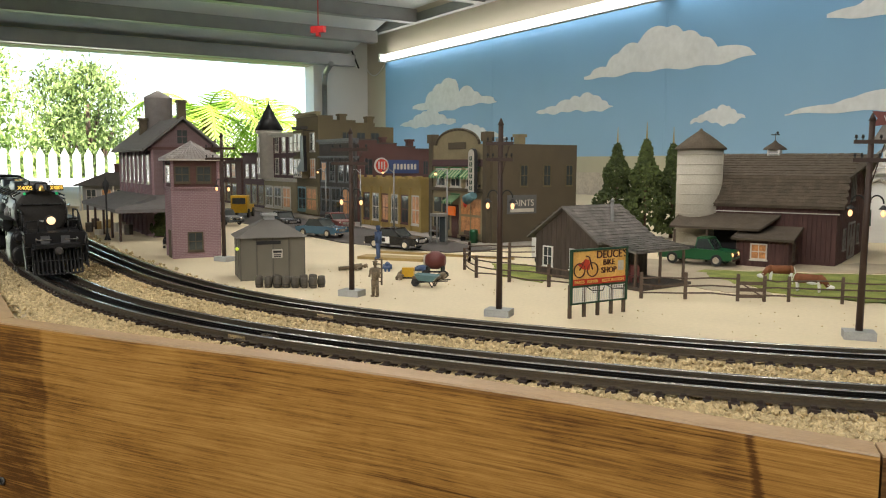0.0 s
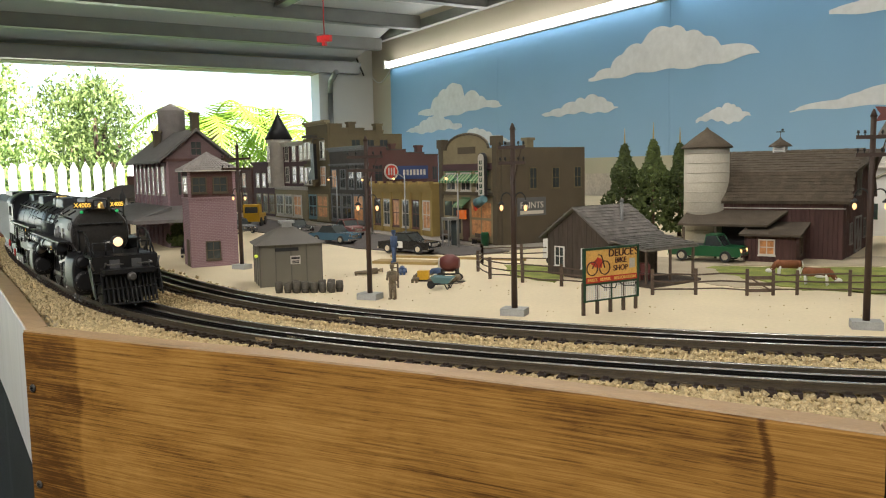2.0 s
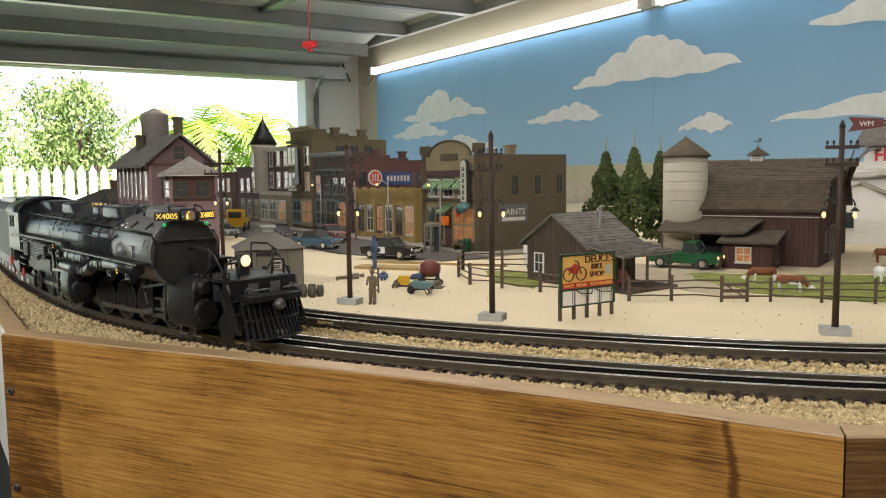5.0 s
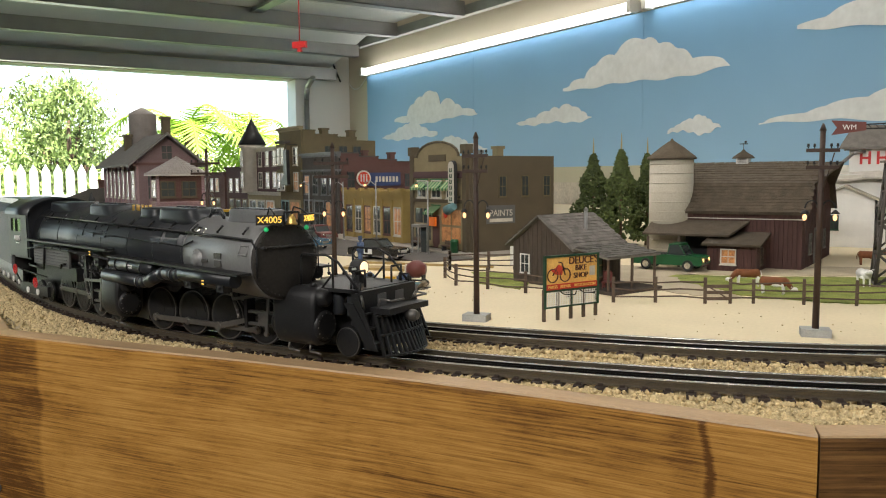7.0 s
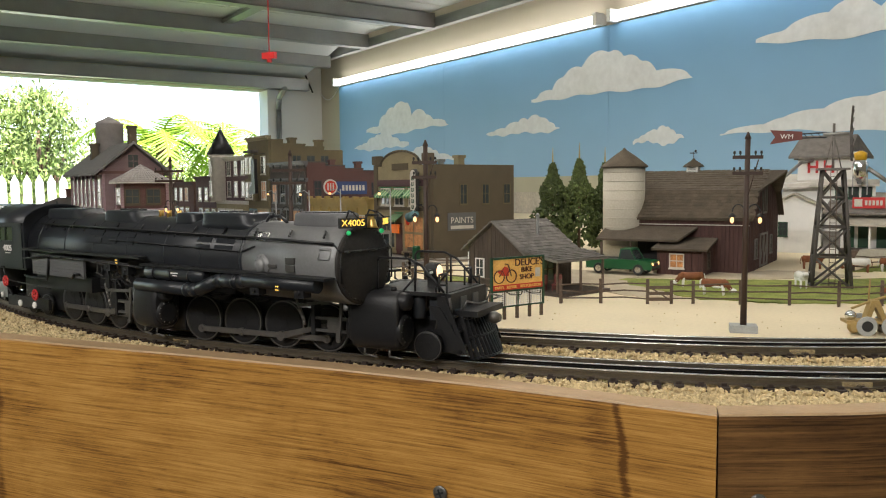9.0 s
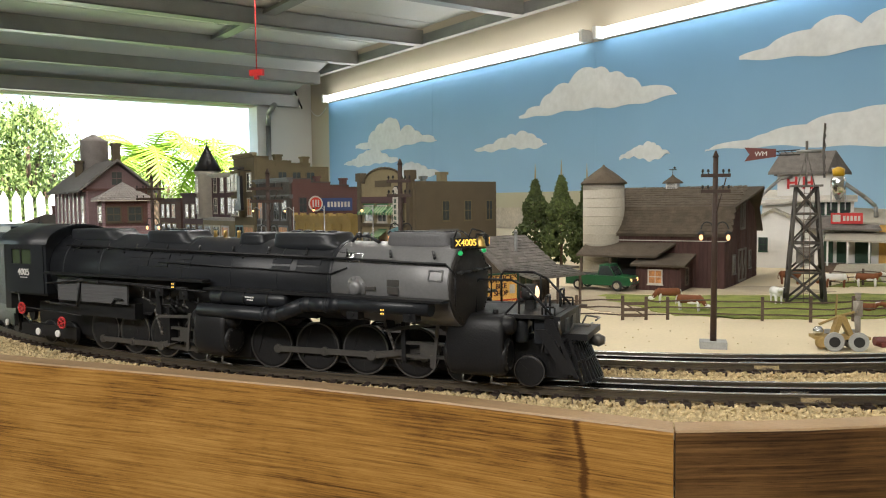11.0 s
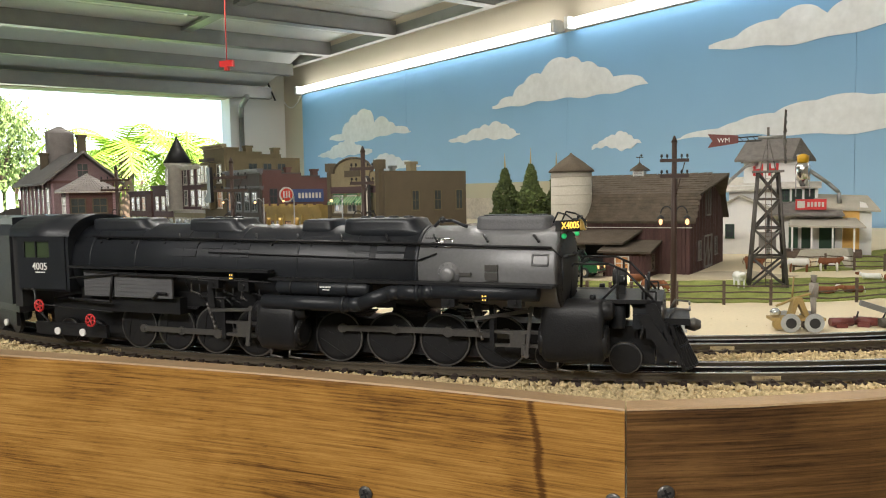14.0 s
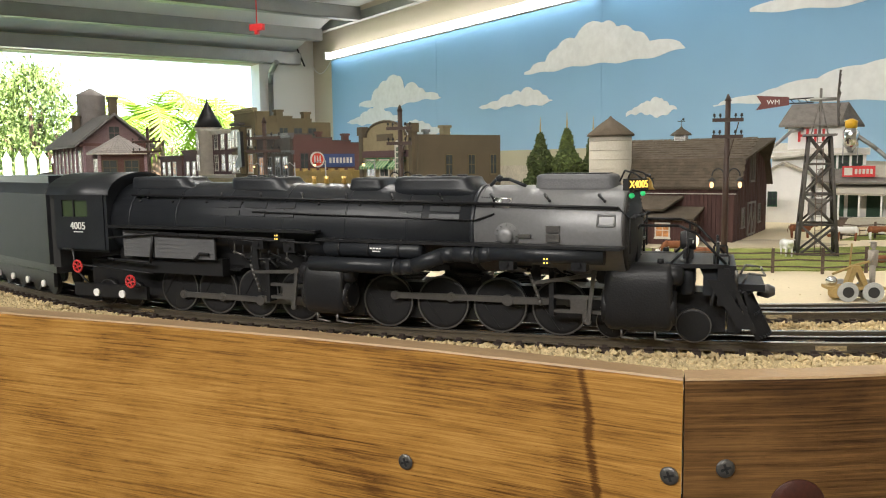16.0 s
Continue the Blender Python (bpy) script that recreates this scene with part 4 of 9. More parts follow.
street_lamp(*town(-0.055, -0.055), 0.128, 0)
street_lamp(*town(-0.245, -0.055), 0.128, 10)
street_lamp(*town(-0.42, -0.04), 0.125, 0)
street_lamp(*town(-0.60, -0.04), 0.125, 0)
lantern = thing("lantern_post", "black ornate lantern post by the depot", "street lamp", pose(-1.10, 1.03, G))
bm = bmesh.new()
lathe(bm, [(0.006, 0), (0.003, 0.008), (0.0018, 0.014), (0.0014, 0.08), (0.003, 0.084), (0.006, 0.10), (0.002, 0.106), (0.0006, 0.112)], 8)
part("post", bm, M["rubber"], lantern)


# ---- billboard by the track ----
bb = thing("billboard", "orange motorcycle shop billboard on wooden posts", "billboard", pose(-0.1295, 0.7335, G, 0, 0, math.degrees(math.atan2(0.055, 0.035))))
W2 = 0.0335
for x in (-0.0325, -0.016, 0.0, 0.016, 0.0315):
    part("post", parts((x - 0.0014, x + 0.0014, 0.0006, 0.003, 0, 0.030)), M["wood_fence"], bb)
part("frame", parts((-W2, W2, 0, 0.002, 0.0272, 0.0292), (-W2, W2, -0.0008, 0.002, 0.0595, 0.0615), (-W2, -W2 + 0.002, -0.0008, 0.002, 0.012, 0.0615),
                    (W2 - 0.002, W2, -0.0008, 0.002, 0.012, 0.0615), (-W2, W2, 0, 0.002, 0.012, 0.0134), (-0.0008, 0.0008, 0, 0.0015, 0.012, 0.028)), M["board_green"], bb, "green painted frame")
part("poster", parts((-W2 + 0.002, W2 - 0.002, 0.0004, 0.0015, 0.0292, 0.0595)), M["board_orange"], bb, "orange poster with a motorcycle")
part("poster_band", parts((-W2 + 0.002, W2 - 0.002, -0.0001, 0.0004, 0.0292, 0.0345)), M["board_red"], bb, "red lower band")
lattice = bmesh.new()
for i in range(30):
    x = -W2 + 0.003 + i * 0.00210
    box(lattice, x, x + 0.0006, 0.0004, 0.0009, 0.0134, 0.0272)
for i in range(7):
    z = 0.0140 + i * 0.0020
    box(lattice, -W2 + 0.002, W2 - 0.002, 0.0009, 0.0013, z, z + 0.0005)
part("lattice", lattice, M["white"], bb, "pale wire lattice below the poster")
bm = bmesh.new()
for cx in (-0.012, 0.012):
    pipe(bm, [(cx - 0.006, -0.001, 0.029), (cx - 0.004, -0.008, 0.0255), (cx + 0.008, -0.009, 0.0245), (cx + 0.010, -0.009, 0.028)], 0.0005, 6)
part("lamp_bracket", bm, M["rubber"], bb, "black bent lamp brackets")
lettering("lettering", "DEUCE'S", 0.0098, M["board_dark"], bb, pose(0.0145, 0, 0.0552) @ FRONT)
lettering("lettering", "BIKE\nSHOP", 0.0072, M["board_dark"], bb, pose(0.0110, 0, 0.0445) @ FRONT)
lettering("lettering", "PARTS   REPAIR    RESTORATION", 0.0040, M["board_orange"], bb, pose(0, -0.0005, 0.0318) @ FRONT)
bm = bmesh.new()
for cx in (-0.0235, -0.0085):
    for k in range(20):
        a, b = k * math.pi / 10, (k + 1) * math.pi / 10
        tube(bm, (cx + 0.0062 * math.cos(a), 0, 0.0425 + 0.0062 * math.sin(a)), (cx + 0.0062 * math.cos(b), 0, 0.0425 + 0.0062 * math.sin(b)), 0.0006, seg=4)
for a, b in (((-0.0235, 0.0425), (-0.018, 0.051)), ((-0.0085, 0.0425), (-0.0125, 0.054)), ((-0.0125, 0.054), (-0.0165, 0.055))):
    tube(bm, (a[0], 0, a[1]), (b[0], 0, b[1]), 0.0006, seg=4)
part("poster_picture", bm, M["board_dark"], bb, "dark drawn motorcycle wheels and fork")
bm = bmesh.new()
prism(bm, [(-0.0255, 0.0475), (-0.020, 0.0435), (-0.0125, 0.0425), (-0.0115, 0.047), (-0.013, 0.0512), (-0.017, 0.0525), (-0.0195, 0.050)], -0.0004, 0.0003)
part("poster_picture", bm, M["board_red"], bb, "red drawn motorcycle body")
part("poster_picture", parts((0.022, 0.0285, -0.0003, 0.0003, 0.040, 0.049)), M["cream"], bb, "pale drawn playing cards")


# ---- buildings ----
def ring(bm, x0, x1, z0, z1, f, y0, y1):
    """A picture-frame shaped loop in one piece."""
    loops = []
    for y in (y0, y1):
        out = [bm.verts.new((x, y, z)) for x, z in ((x0 - f, z0 - f), (x1 + f, z0 - f), (x1 + f, z1 + f), (x0 - f, z1 + f))]
        inn = [bm.verts.new((x, y, z)) for x, z in ((x0, z0), (x1, z0), (x1, z1), (x0, z1))]
        loops.append((out, inn))
    for k in range(4):
        n = (k + 1) % 4
        (oa, ia), (ob_, ib) = loops
        for quad in ((oa[k], oa[n], ia[n], ia[k]), (ob_[k], ib[k], ib[n], ob_[n]), (oa[k], ob_[k], ob_[n], oa[n]), (ia[k], ia[n], ib[n], ib[k])):
            bm.faces.new(quad)
    return bm


def window_bits(parent, m, w, h, trim, lit, bars):
    f = max(0.0011, w * 0.10)
    win = part("window", ring(bmesh.new(), 0, w, 0, h, f, -0.0014, 0.0004), trim, parent)
    bits = [win, part("pane", parts((0, w, -0.0005, 0.0002, 0, h)), M["glow_win"] if lit else M["glass"], win),
            part("sill", parts((-f * 1.5, w + f * 1.5, -0.0024, 0.0004, -f * 1.9, -f)), trim, win)]
    if bars:
        part("meeting_rail", parts((0, w, -0.0011, -0.0004, h / 2 - f * 0.35, h / 2 + f * 0.35)), trim, win)
        part("glazing_bar", parts((w / 2 - f * 0.25, w / 2 + f * 0.25, -0.0009, -0.0004, 0, h)), trim, win)
    win.matrix_basis = m
    return win


def pane_window(parent, x, z, w, h, y=0.0, trim=None, lit=False, bars=True):
    """A sash window on a front that faces -y: frame, sill, bars and a pane."""
    return window_bits(parent, pose(x, y, z), w, h, trim or M["cream"], lit, bars)


def side_window(parent, x, y, z, w, h, trim):
    """The same on a side that faces +x."""
    return window_bits(parent, pose(x, y, z, 0, 0, 90), w, h, trim, False, True)


def awning(parent, x0, x1, z, drop=0.014, out=0.020, material=None):
    k = 9
    for i in range(k):
        a, b = x0 + (x1 - x0) * i / k, x0 + (x1 - x0) * (i + 1) / k
        bm = bmesh.new()
        vs = [bm.verts.new(v) for v in ((a, 0, z), (b, 0, z), (b, -out, z - drop), (a, -out, z - drop), (b, -out, z - drop - 0.004), (a, -out, z - drop - 0.004))]
        bm.faces.new(vs[:4])
        bm.faces.new((vs[3], vs[2], vs[4], vs[5]))
        part("awning_stripe", bm, M["green_awn"] if i % 2 == 0 else M["pale_awn"], parent)


def cornice(parent, x0, x1, z, material, deep=0.006, high=0.010):
    part("cornice", parts((x0 - 0.002, x1 + 0.002, -deep, 0.002, z - high * 0.4, z), (x0 - 0.001, x1 + 0.001, -deep * 0.6, 0.002, z - high * 0.75, z - high * 0.4),
                          (x0, x1, -deep * 0.3, 0.002, z - high, z - high * 0.75)), material, parent)


def shell(parent, w, d, h, material, y0=0.0):
    """Four walls with a parapet and a sunk flat roof."""
    th = 0.004
    for nm, b in (("wall", (0, w, y0, y0 + th, 0, h)), ("wall", (0, w, y0 + d - th, y0 + d, 0, h)), ("wall", (0, th, y0 + th, y0 + d - th, 0, h)), ("wall", (w - th, w, y0 + th, y0 + d - th, 0, h))):
        part(nm, parts(b), material, parent)
    part("roof", parts((th, w - th, y0 + th, y0 + d - th, h - 0.012, h - 0.010)), M["dark_roof"], parent)


def chimney(parent, x, y, z, w, h, material):
    part("chimney", parts((x, x + w, y, y + w, z, z + h), (x - 0.002, x + w + 0.002, y - 0.002, y + w + 0.002, z + h - 0.005, z + h)), material, parent)


def at_town(k, b, z=G + 0.0038):
    x, y = town(k, b)
    return pose(x, y, z, 0, 0, GRID)


# brown shop with the arched parapet
dg = thing("shop_building", "two-storey tan brick shop with arched parapet and green awnings", "shop building", at_town(-0.193, 0))
W, D, H = 0.193, 0.182, 0.166
shell(dg, W, D, H, M["brick_brown"])
bm = bmesh.new()
arch = [(0, 0.005), (W - 0.016, 0.005), (W - 0.016, H)]
arch += [(0.09 + 0.068 * math.cos(a), H + 0.026 * math.sin(a)) for a in np.linspace(0.0, math.pi, 15)]
arch += [(0, H)]
prism(bm, arch, -0.004, -0.0005)
part("facade", bm, M["tan_stucco"], dg, "tan facade with arched top")
bm = bmesh.new()
pts = [(0.09 + 0.070 * math.cos(a), -0.005, H + 0.027 * math.sin(a)) for a in np.linspace(0.0, math.pi, 19)]
pipe(bm, pts, 0.0022, 6)
part("coping", bm, M["brick_brown"], dg)
for x in (-0.004, W - 0.020):
    part("pilaster", parts((x, x + 0.012, -0.007, 0.004, 0, H + 0.004), (x - 0.003, x + 0.015, -0.009, 0.006, H + 0.004, H + 0.020)), M["brick_brown"], dg)
part("belt_course", parts((0.008, W - 0.02, -0.0065, -0.004, 0.128, 0.140)), M["plum"], dg)
part("belt_course", parts((0, W - 0.016, -0.008, -0.004, 0.084, 0.090)), M["brick_brown"], dg)
part("plaque", parts((0.062, 0.118, -0.0058, -0.004, H - 0.008, H + 0.004)), M["brick_brown"], dg)
for x in (0.016, 0.066, 0.116):
    pane_window(dg, x + 0.006, 0.094, 0.028, 0.028, -0.0042, M["cream"])
    grp = part("awning_frame", parts((x, x + 0.042, -0.006, -0.004, 0.125, 0.127)), M["green_awn"], dg)
    awning(grp, x - 0.002, x + 0.044, 0.126, 0.016, 0.018)
pane_window(dg, 0.012, 0.014, 0.056, 0.058, -0.0042, M["tan_stucco"])
pane_window(dg, 0.104, 0.014, 0.062, 0.058, -0.0042, M["tan_stucco"], lit=True)
part("door", parts((0.074, 0.096, -0.0056, -0.004, 0.002, 0.060)), M["brick_red"], dg)
grp = part("awning_frame", parts((0.070, 0.100, -0.006, -0.004, 0.078, 0.080)), M["green_awn"], dg)
awning(grp, 0.066, 0.102, 0.080, 0.014, 0.022)
part("shop_sign", parts((0.078, 0.104, -0.020, -0.016, 0.042, 0.058)), M["orange"], dg, "bright orange shop sign")
for y in (0.058, 0.108, 0.158):
    side_window(dg, W, y, 0.096, 0.014, 0.034, M["brick_olive"])
part("wall_sign", parts((W, W + 0.0012, 0.030, 0.092, 0.048, 0.080)), M["greyplate"], dg, "faded painted wall advertisement")
lettering("lettering", "PAINTS", 0.0155, M["cream"], dg, pose(W + 0.0013, 0.061, 0.066, 0, 0, 90) @ FRONT)
part("sign_bars", parts((W + 0.0012, W + 0.0018, 0.036, 0.086, 0.051, 0.057)), M["cream"], dg)
chimney(dg, 0.150, 0.075, H, 0.014, 0.018, M["tan_stucco"])
chimney(dg, W - 0.03, 0.03, H, 0.008, 0.010, M["strut"])
for x in (0.020, 0.126):
    b = thing("bench", "small brown wooden bench outside the shop", "bench", at_town(-0.193 + x, -0.016), "shop benches")
    part("seat", parts((0, 0.034, -0.006, 0.004, 0.008, 0.0095)), M["wood_fence"], b)
    part("backrest", parts((0, 0.034, 0.003, 0.0045, 0.011, 0.018)), M["wood_fence"], b)
    for xx in (0.002, 0.030):
        part("leg", parts((xx, xx + 0.002, -0.005, 0.004, 0, 0.008)), M["rubber"], b)
sg = thing("blade_sign", "tall white blade sign with dark letter bars on the shop corner", "sign", at_town(-0.030, -0.020, G + 0.088))
bm = bmesh.new()
prism(bm, [(-0.010, 0)] + [(0.010 * math.cos(a), 0.064 + 0.010 * math.sin(a)) for a in np.linspace(math.pi, 0, 9)] + [(0.010, 0)], -0.003, 0.003)
part("sign_board", bm, M["rubber"], sg)
bm = bmesh.new()
prism(bm, [(-0.0085, 0.001)] + [(0.0085 * math.cos(a), 0.064 + 0.0085 * math.sin(a)) for a in np.linspace(math.pi, 0, 9)] + [(0.0085, 0.001)], -0.0038, -0.003)
part("sign_face", bm, M["cream"], sg, "pale sign face")
for i in range(6):
    z = 0.058 - i * 0.0100
    part("letter_bar", parts((-0.0035, -0.0015, -0.0044, -0.0038, z - 0.004, z + 0.003), (0.0012, 0.0034, -0.0044, -0.0038, z - 0.004, z + 0.003), (-0.0015, 0.0012, -0.0044, -0.0038, z - 0.004, z - 0.0025)), M["board_green"], sg)
bm = bmesh.new()
tube(bm, (-0.012, -0.004, -0.012), (0.010, -0.004, -0.004), 0.009, 0.0065, 14)
part("paint_can", bm, M["teal"], sg, "teal paint can emblem")
bm = bmesh.new()
blob(bm, (-0.014, -0.006, -0.019), 0.005, (1, 0.6, 1.4), 2)
part("paint_splash", bm, M["board_red"], sg, "red paint splash")
part("arm", parts((-0.002, 0.0, 0.003, 0.020, 0.05, 0.052), (-0.002, 0.0, 0.003, 0.020, 0.01, 0.012)), M["rubber"], sg)
booth = thing("phone_booth", "grey metal and glass telephone booth", "phone booth", at_town(-0.062, -0.068))
part("frame", parts(*[(x, x + 0.0022, y, y + 0.0022, 0, 0.044) for x in (-0.011, 0.0088) for y in (-0.01, 0.008)], (-0.011, 0.011, -0.01, 0.0102, 0.044, 0.049), (-0.011, 0.011, -0.0095, -0.008, 0.019, 0.021)), M["strut"], booth)
part("back_panel", parts((-0.009, 0.009, 0.008, 0.009, 0, 0.044)), M["glass"], booth)
bin_ = thing("trash_bin", "dark green street trash bin", "trash bin", at_town(-0.020, -0.024))
bm = bmesh.new()
lathe(bm, [(0.007, 0), (0.0075, 0.018), (0.008, 0.0185), (0.006, 0.023)], 16)
part("body", bm, M["green_paint"], bin_)

# mustard corner shop, with a brick building behind it that carries two signs
fr = thing("shop_building", "single-storey mustard corner shop with deep windows", "shop building", at_town(-0.504, 0.005), "main street shops")
W, D, H = 0.262, 0.120, 0.103
shell(fr, W, D, H, M["yellow_wall"])
cornice(fr, 0, W, H, M["yellow_wall"], 0.007, 0.018)
for i in range(7):
    x = i * (W - 0.006) / 6
    part("pilaster", parts((x, x + 0.007, -0.0035, 0, 0, H - 0.018), (x - 0.001, x + 0.008, -0.0095, 0.001, H - 0.002, H + 0.005)), M["yellow_wall"], fr)
for i, x in enumerate((0.012, 0.055, 0.098, 0.140, 0.183, 0.226)):
    pane_window(fr, x, 0.016, 0.026, 0.052, -0.0006, M["cream"] if i % 2 else M["brick_red"], lit=(i in (2, 5)))
bk = thing("brick_building", "dark red brick two-storey building with painted signs on its side", "brick building", at_town(-0.770, 0.024), "main street shops")
W, D, H = 0.205, 0.188, 0.164
shell(bk, W, D, H, M["brick_red"])
for y0, y1, h in ((0.0, 0.048, 0.022), (0.048, 0.100, 0.014), (0.100, 0.150, 0.007), (0.150, D, 0.002)):
    part("parapet", parts((W - 0.006, W + 0.0006, y0, y1, H, H + h)), M["brick_red"], bk)
    part("coping", parts((W - 0.008, W + 0.002, y0, y1, H + h, H + h + 0.0025)), M["dark_roof"], bk)
part("shop_front", parts((-0.002, W - 0.004, -0.006, 0.0, 0, 0.182)), M["dark_roof"], bk, "dark grey painted shop front")
cornice(bk, -0.002, W, 0.190, M["greyplate"], 0.014, 0.014)
cornice(bk, -0.002, W, 0.150, M["greyplate"], 0.010, 0.010)
for x in (0.016, 0.066, 0.116, 0.160):
    pane_window(bk, x, 0.092, 0.026, 0.042, -0.0066, M["greyplate"], lit=(x < 0.03))
for x in (0.012, 0.075, 0.140):
    pane_window(bk, x, 0.016, 0.048, 0.056, -0.0066, M["greyplate"], lit=(x > 0.1))
part("sign_panel", parts((W, W + 0.003, 0.072, 0.158, 0.110, 0.141)), M["sign_blue"], bk, "dark blue painted name panel")
part("sign_bars", parts(*[(W + 0.003, W + 0.0036, 0.090 + i * 0.0092, 0.0955 + i * 0.0092, 0.119, 0.132) for i in range(7)]), M["cream"], bk)
bm = bmesh.new()
tube(bm, (W + 0.003, 0.058, 0.128), (W + 0.0055, 0.058, 0.128), 0.0185, seg=24)
part("round_sign", bm, M["cream"], bk, "round pale advertising sign")
bm = bmesh.new()
tube(bm, (W + 0.0055, 0.058, 0.128), (W + 0.0060, 0.058, 0.128), 0.0150, seg=24)
part("round_sign_field", bm, M["board_red"], bk)
part("sign_bars", parts(*[(W + 0.0060, W + 0.0066, y, y + 0.0034, 0.120, 0.137) for y in (0.049, 0.056, 0.063)]), M["cream"], bk)
side_window(bk, W, 0.018, 0.108, 0.018, 0.034, M["plum"])
side_window(bk, W, 0.172, 0.108, 0.012, 0.030, M["plum"])
chimney(bk, W - 0.03, 0.070, H, 0.012, 0.030, M["brick_red"])
chimney(bk, W - 0.03, 0.140, H, 0.014, 0.026, M["brick_red"])

# tall olive building with the boot sign
bt = thing("olive_building", "tall olive brick three-storey building with bay windows", "brick building", at_town(-0.915, 0.02), "main street shops")
W, D, H = 0.146, 0.205, 0.226
shell(bt, W, D, H, M["brick_olive"])
part("facade", parts((0.0, W - 0.001, -0.005, -0.0005, 0.004, H + 0.026)), M["brick_olive"], bt)
cornice(bt, 0, W - 0.002, H + 0.034, M["tan_stucco"], 0.014, 0.014)
for y0, y1, h in ((0.0, 0.034, 0.022), (0.034, 0.096, 0.012), (0.096, 0.150, 0.006)):
    part("parapet", parts((W - 0.006, W + 0.001, y0, y1, H, H + h), (W - 0.008, W + 0.003, y0, y1, H + h, H + h + 0.003)), M["brick_olive"], bt)
for z in (0.10, 0.165):
    bm = bmesh.new()
    for k in range(1):
        prism(bm, [(0.015, z - 0.006), (0.075, z - 0.006), (0.075, z + 0.052), (0.015, z + 0.052)], -0.020, -0.005)
    part("bay", bm, M["brick_olive"], bt)
    pane_window(bt, 0.020, z, 0.020, 0.042, -0.0202, M["cream"])
    pane_window(bt, 0.048, z, 0.020, 0.042, -0.0202, M["cream"])
    pane_window(bt, 0.096, z, 0.026, 0.042, -0.0052, M["cream"], lit=z < 0.12)
part("bay_roof", parts((0.012, 0.078, -0.022, -0.004, 0.219, 0.226)), M["dark_roof"], bt)
pane_window(bt, 0.012, 0.016, 0.046, 0.052, -0.0052, M["teal"])
pane_window(bt, 0.070, 0.016, 0.060, 0.052, -0.0052, M["tan_stucco"], lit=True)
for y, h in ((0.052, 0.030), (0.128, 0.026)):
    chimney(bt, W - 0.016, y, H, 0.018, h, M["brick_olive"])
for y in (0.06, 0.10, 0.14):
    side_window(bt, W, y, 0.17, 0.022, 0.04, M["brick_olive"])
boot = thing("boot_sign", "black boot-shaped hanging shop sign", "sign", at_town(-0.792, -0.02, G + 0.118))
bm = bmesh.new()
prism(bm, [(0.0, 0.086), (0.020, 0.086), (0.021, 0.04), (0.024, 0.0), (0.014, -0.003), (0.0, 0.0), (-0.020, -0.003), (-0.022, 0.006), (0.0, 0.024)], -0.004, 0.004)
part("boot", bm, M["loco_soft"], boot)
bm = bmesh.new()
pipe(bm, [(0.010, 0, 0.086), (0.010, 0, 0.098), (0.010, 0.03, 0.100)], 0.001, 6)
part("hanger", bm, M["rubber"], boot)

# turret house
tr = thing("turret_building", "plum brick town house with a white corner turret", "brick building", at_town(-1.186, 0.025), "main street shops")
W, D, H = 0.255, 0.20, 0.212
shell(tr, W, D, H, M["plum"])
cornice(tr, 0.05, W, H + 0.004, M["cream"], 0.010, 0.012)
bm = bmesh.new()
lathe(bm, [(0.034, 0.09), (0.034, 0.215), (0.039, 0.218), (0.039, 0.226)], 8, centre=(0.034, 0.0, 0))
part("turret", bm, M["cream"], tr, "white panelled corner turret")
bm = bmesh.new()
lathe(bm, [(0.042, 0.226), (0.022, 0.262), (0.002, 0.300), (0.0008, 0.312)], 12, centre=(0.034, 0, 0))
part("turret_roof", bm, M["loco_soft"], tr, "dark pointed turret roof")
for z in (0.105, 0.165):
    pane_window(tr, 0.024, z, 0.020, 0.042, -0.0325, M["cream"])
    for x in (0.085, 0.140, 0.195):
        pane_window(tr, x, z, 0.024, 0.040, 0, M["cream"])
part("shop_front", parts((0.0, W, -0.006, 0, 0.0, 0.082)), M["tan_stucco"], tr)
cornice(tr, 0, W, 0.092, M["cream"], 0.010, 0.012)
for x in (0.02, 0.09, 0.16):
    pane_window(tr, x, 0.014, 0.05, 0.05, -0.0064, M["cream"], lit=x > 0.1)
# far brown row beyond it
for i, (k, w, h, mt) in enumerate(((-1.412, 0.215, 0.165, "plum"), (-1.672, 0.24, 0.15, "brick_red"))):
    b = thing("brick_building", "small dark brick shop at the far end of the street", "brick building", at_town(k, 0.03), "main street shops")
    shell(b, w, 0.18, h, M[mt])
    cornice(b, 0, w, h, M["plum"], 0.008, 0.012)
    for x in (0.03, 0.09, 0.15):
        pane_window(b, x, 0.09, 0.026, 0.038, 0, M["cream"], lit=(x > 0.1))
        pane_window(b, x, 0.014, 0.036, 0.05, 0, M["tan_stucco"])


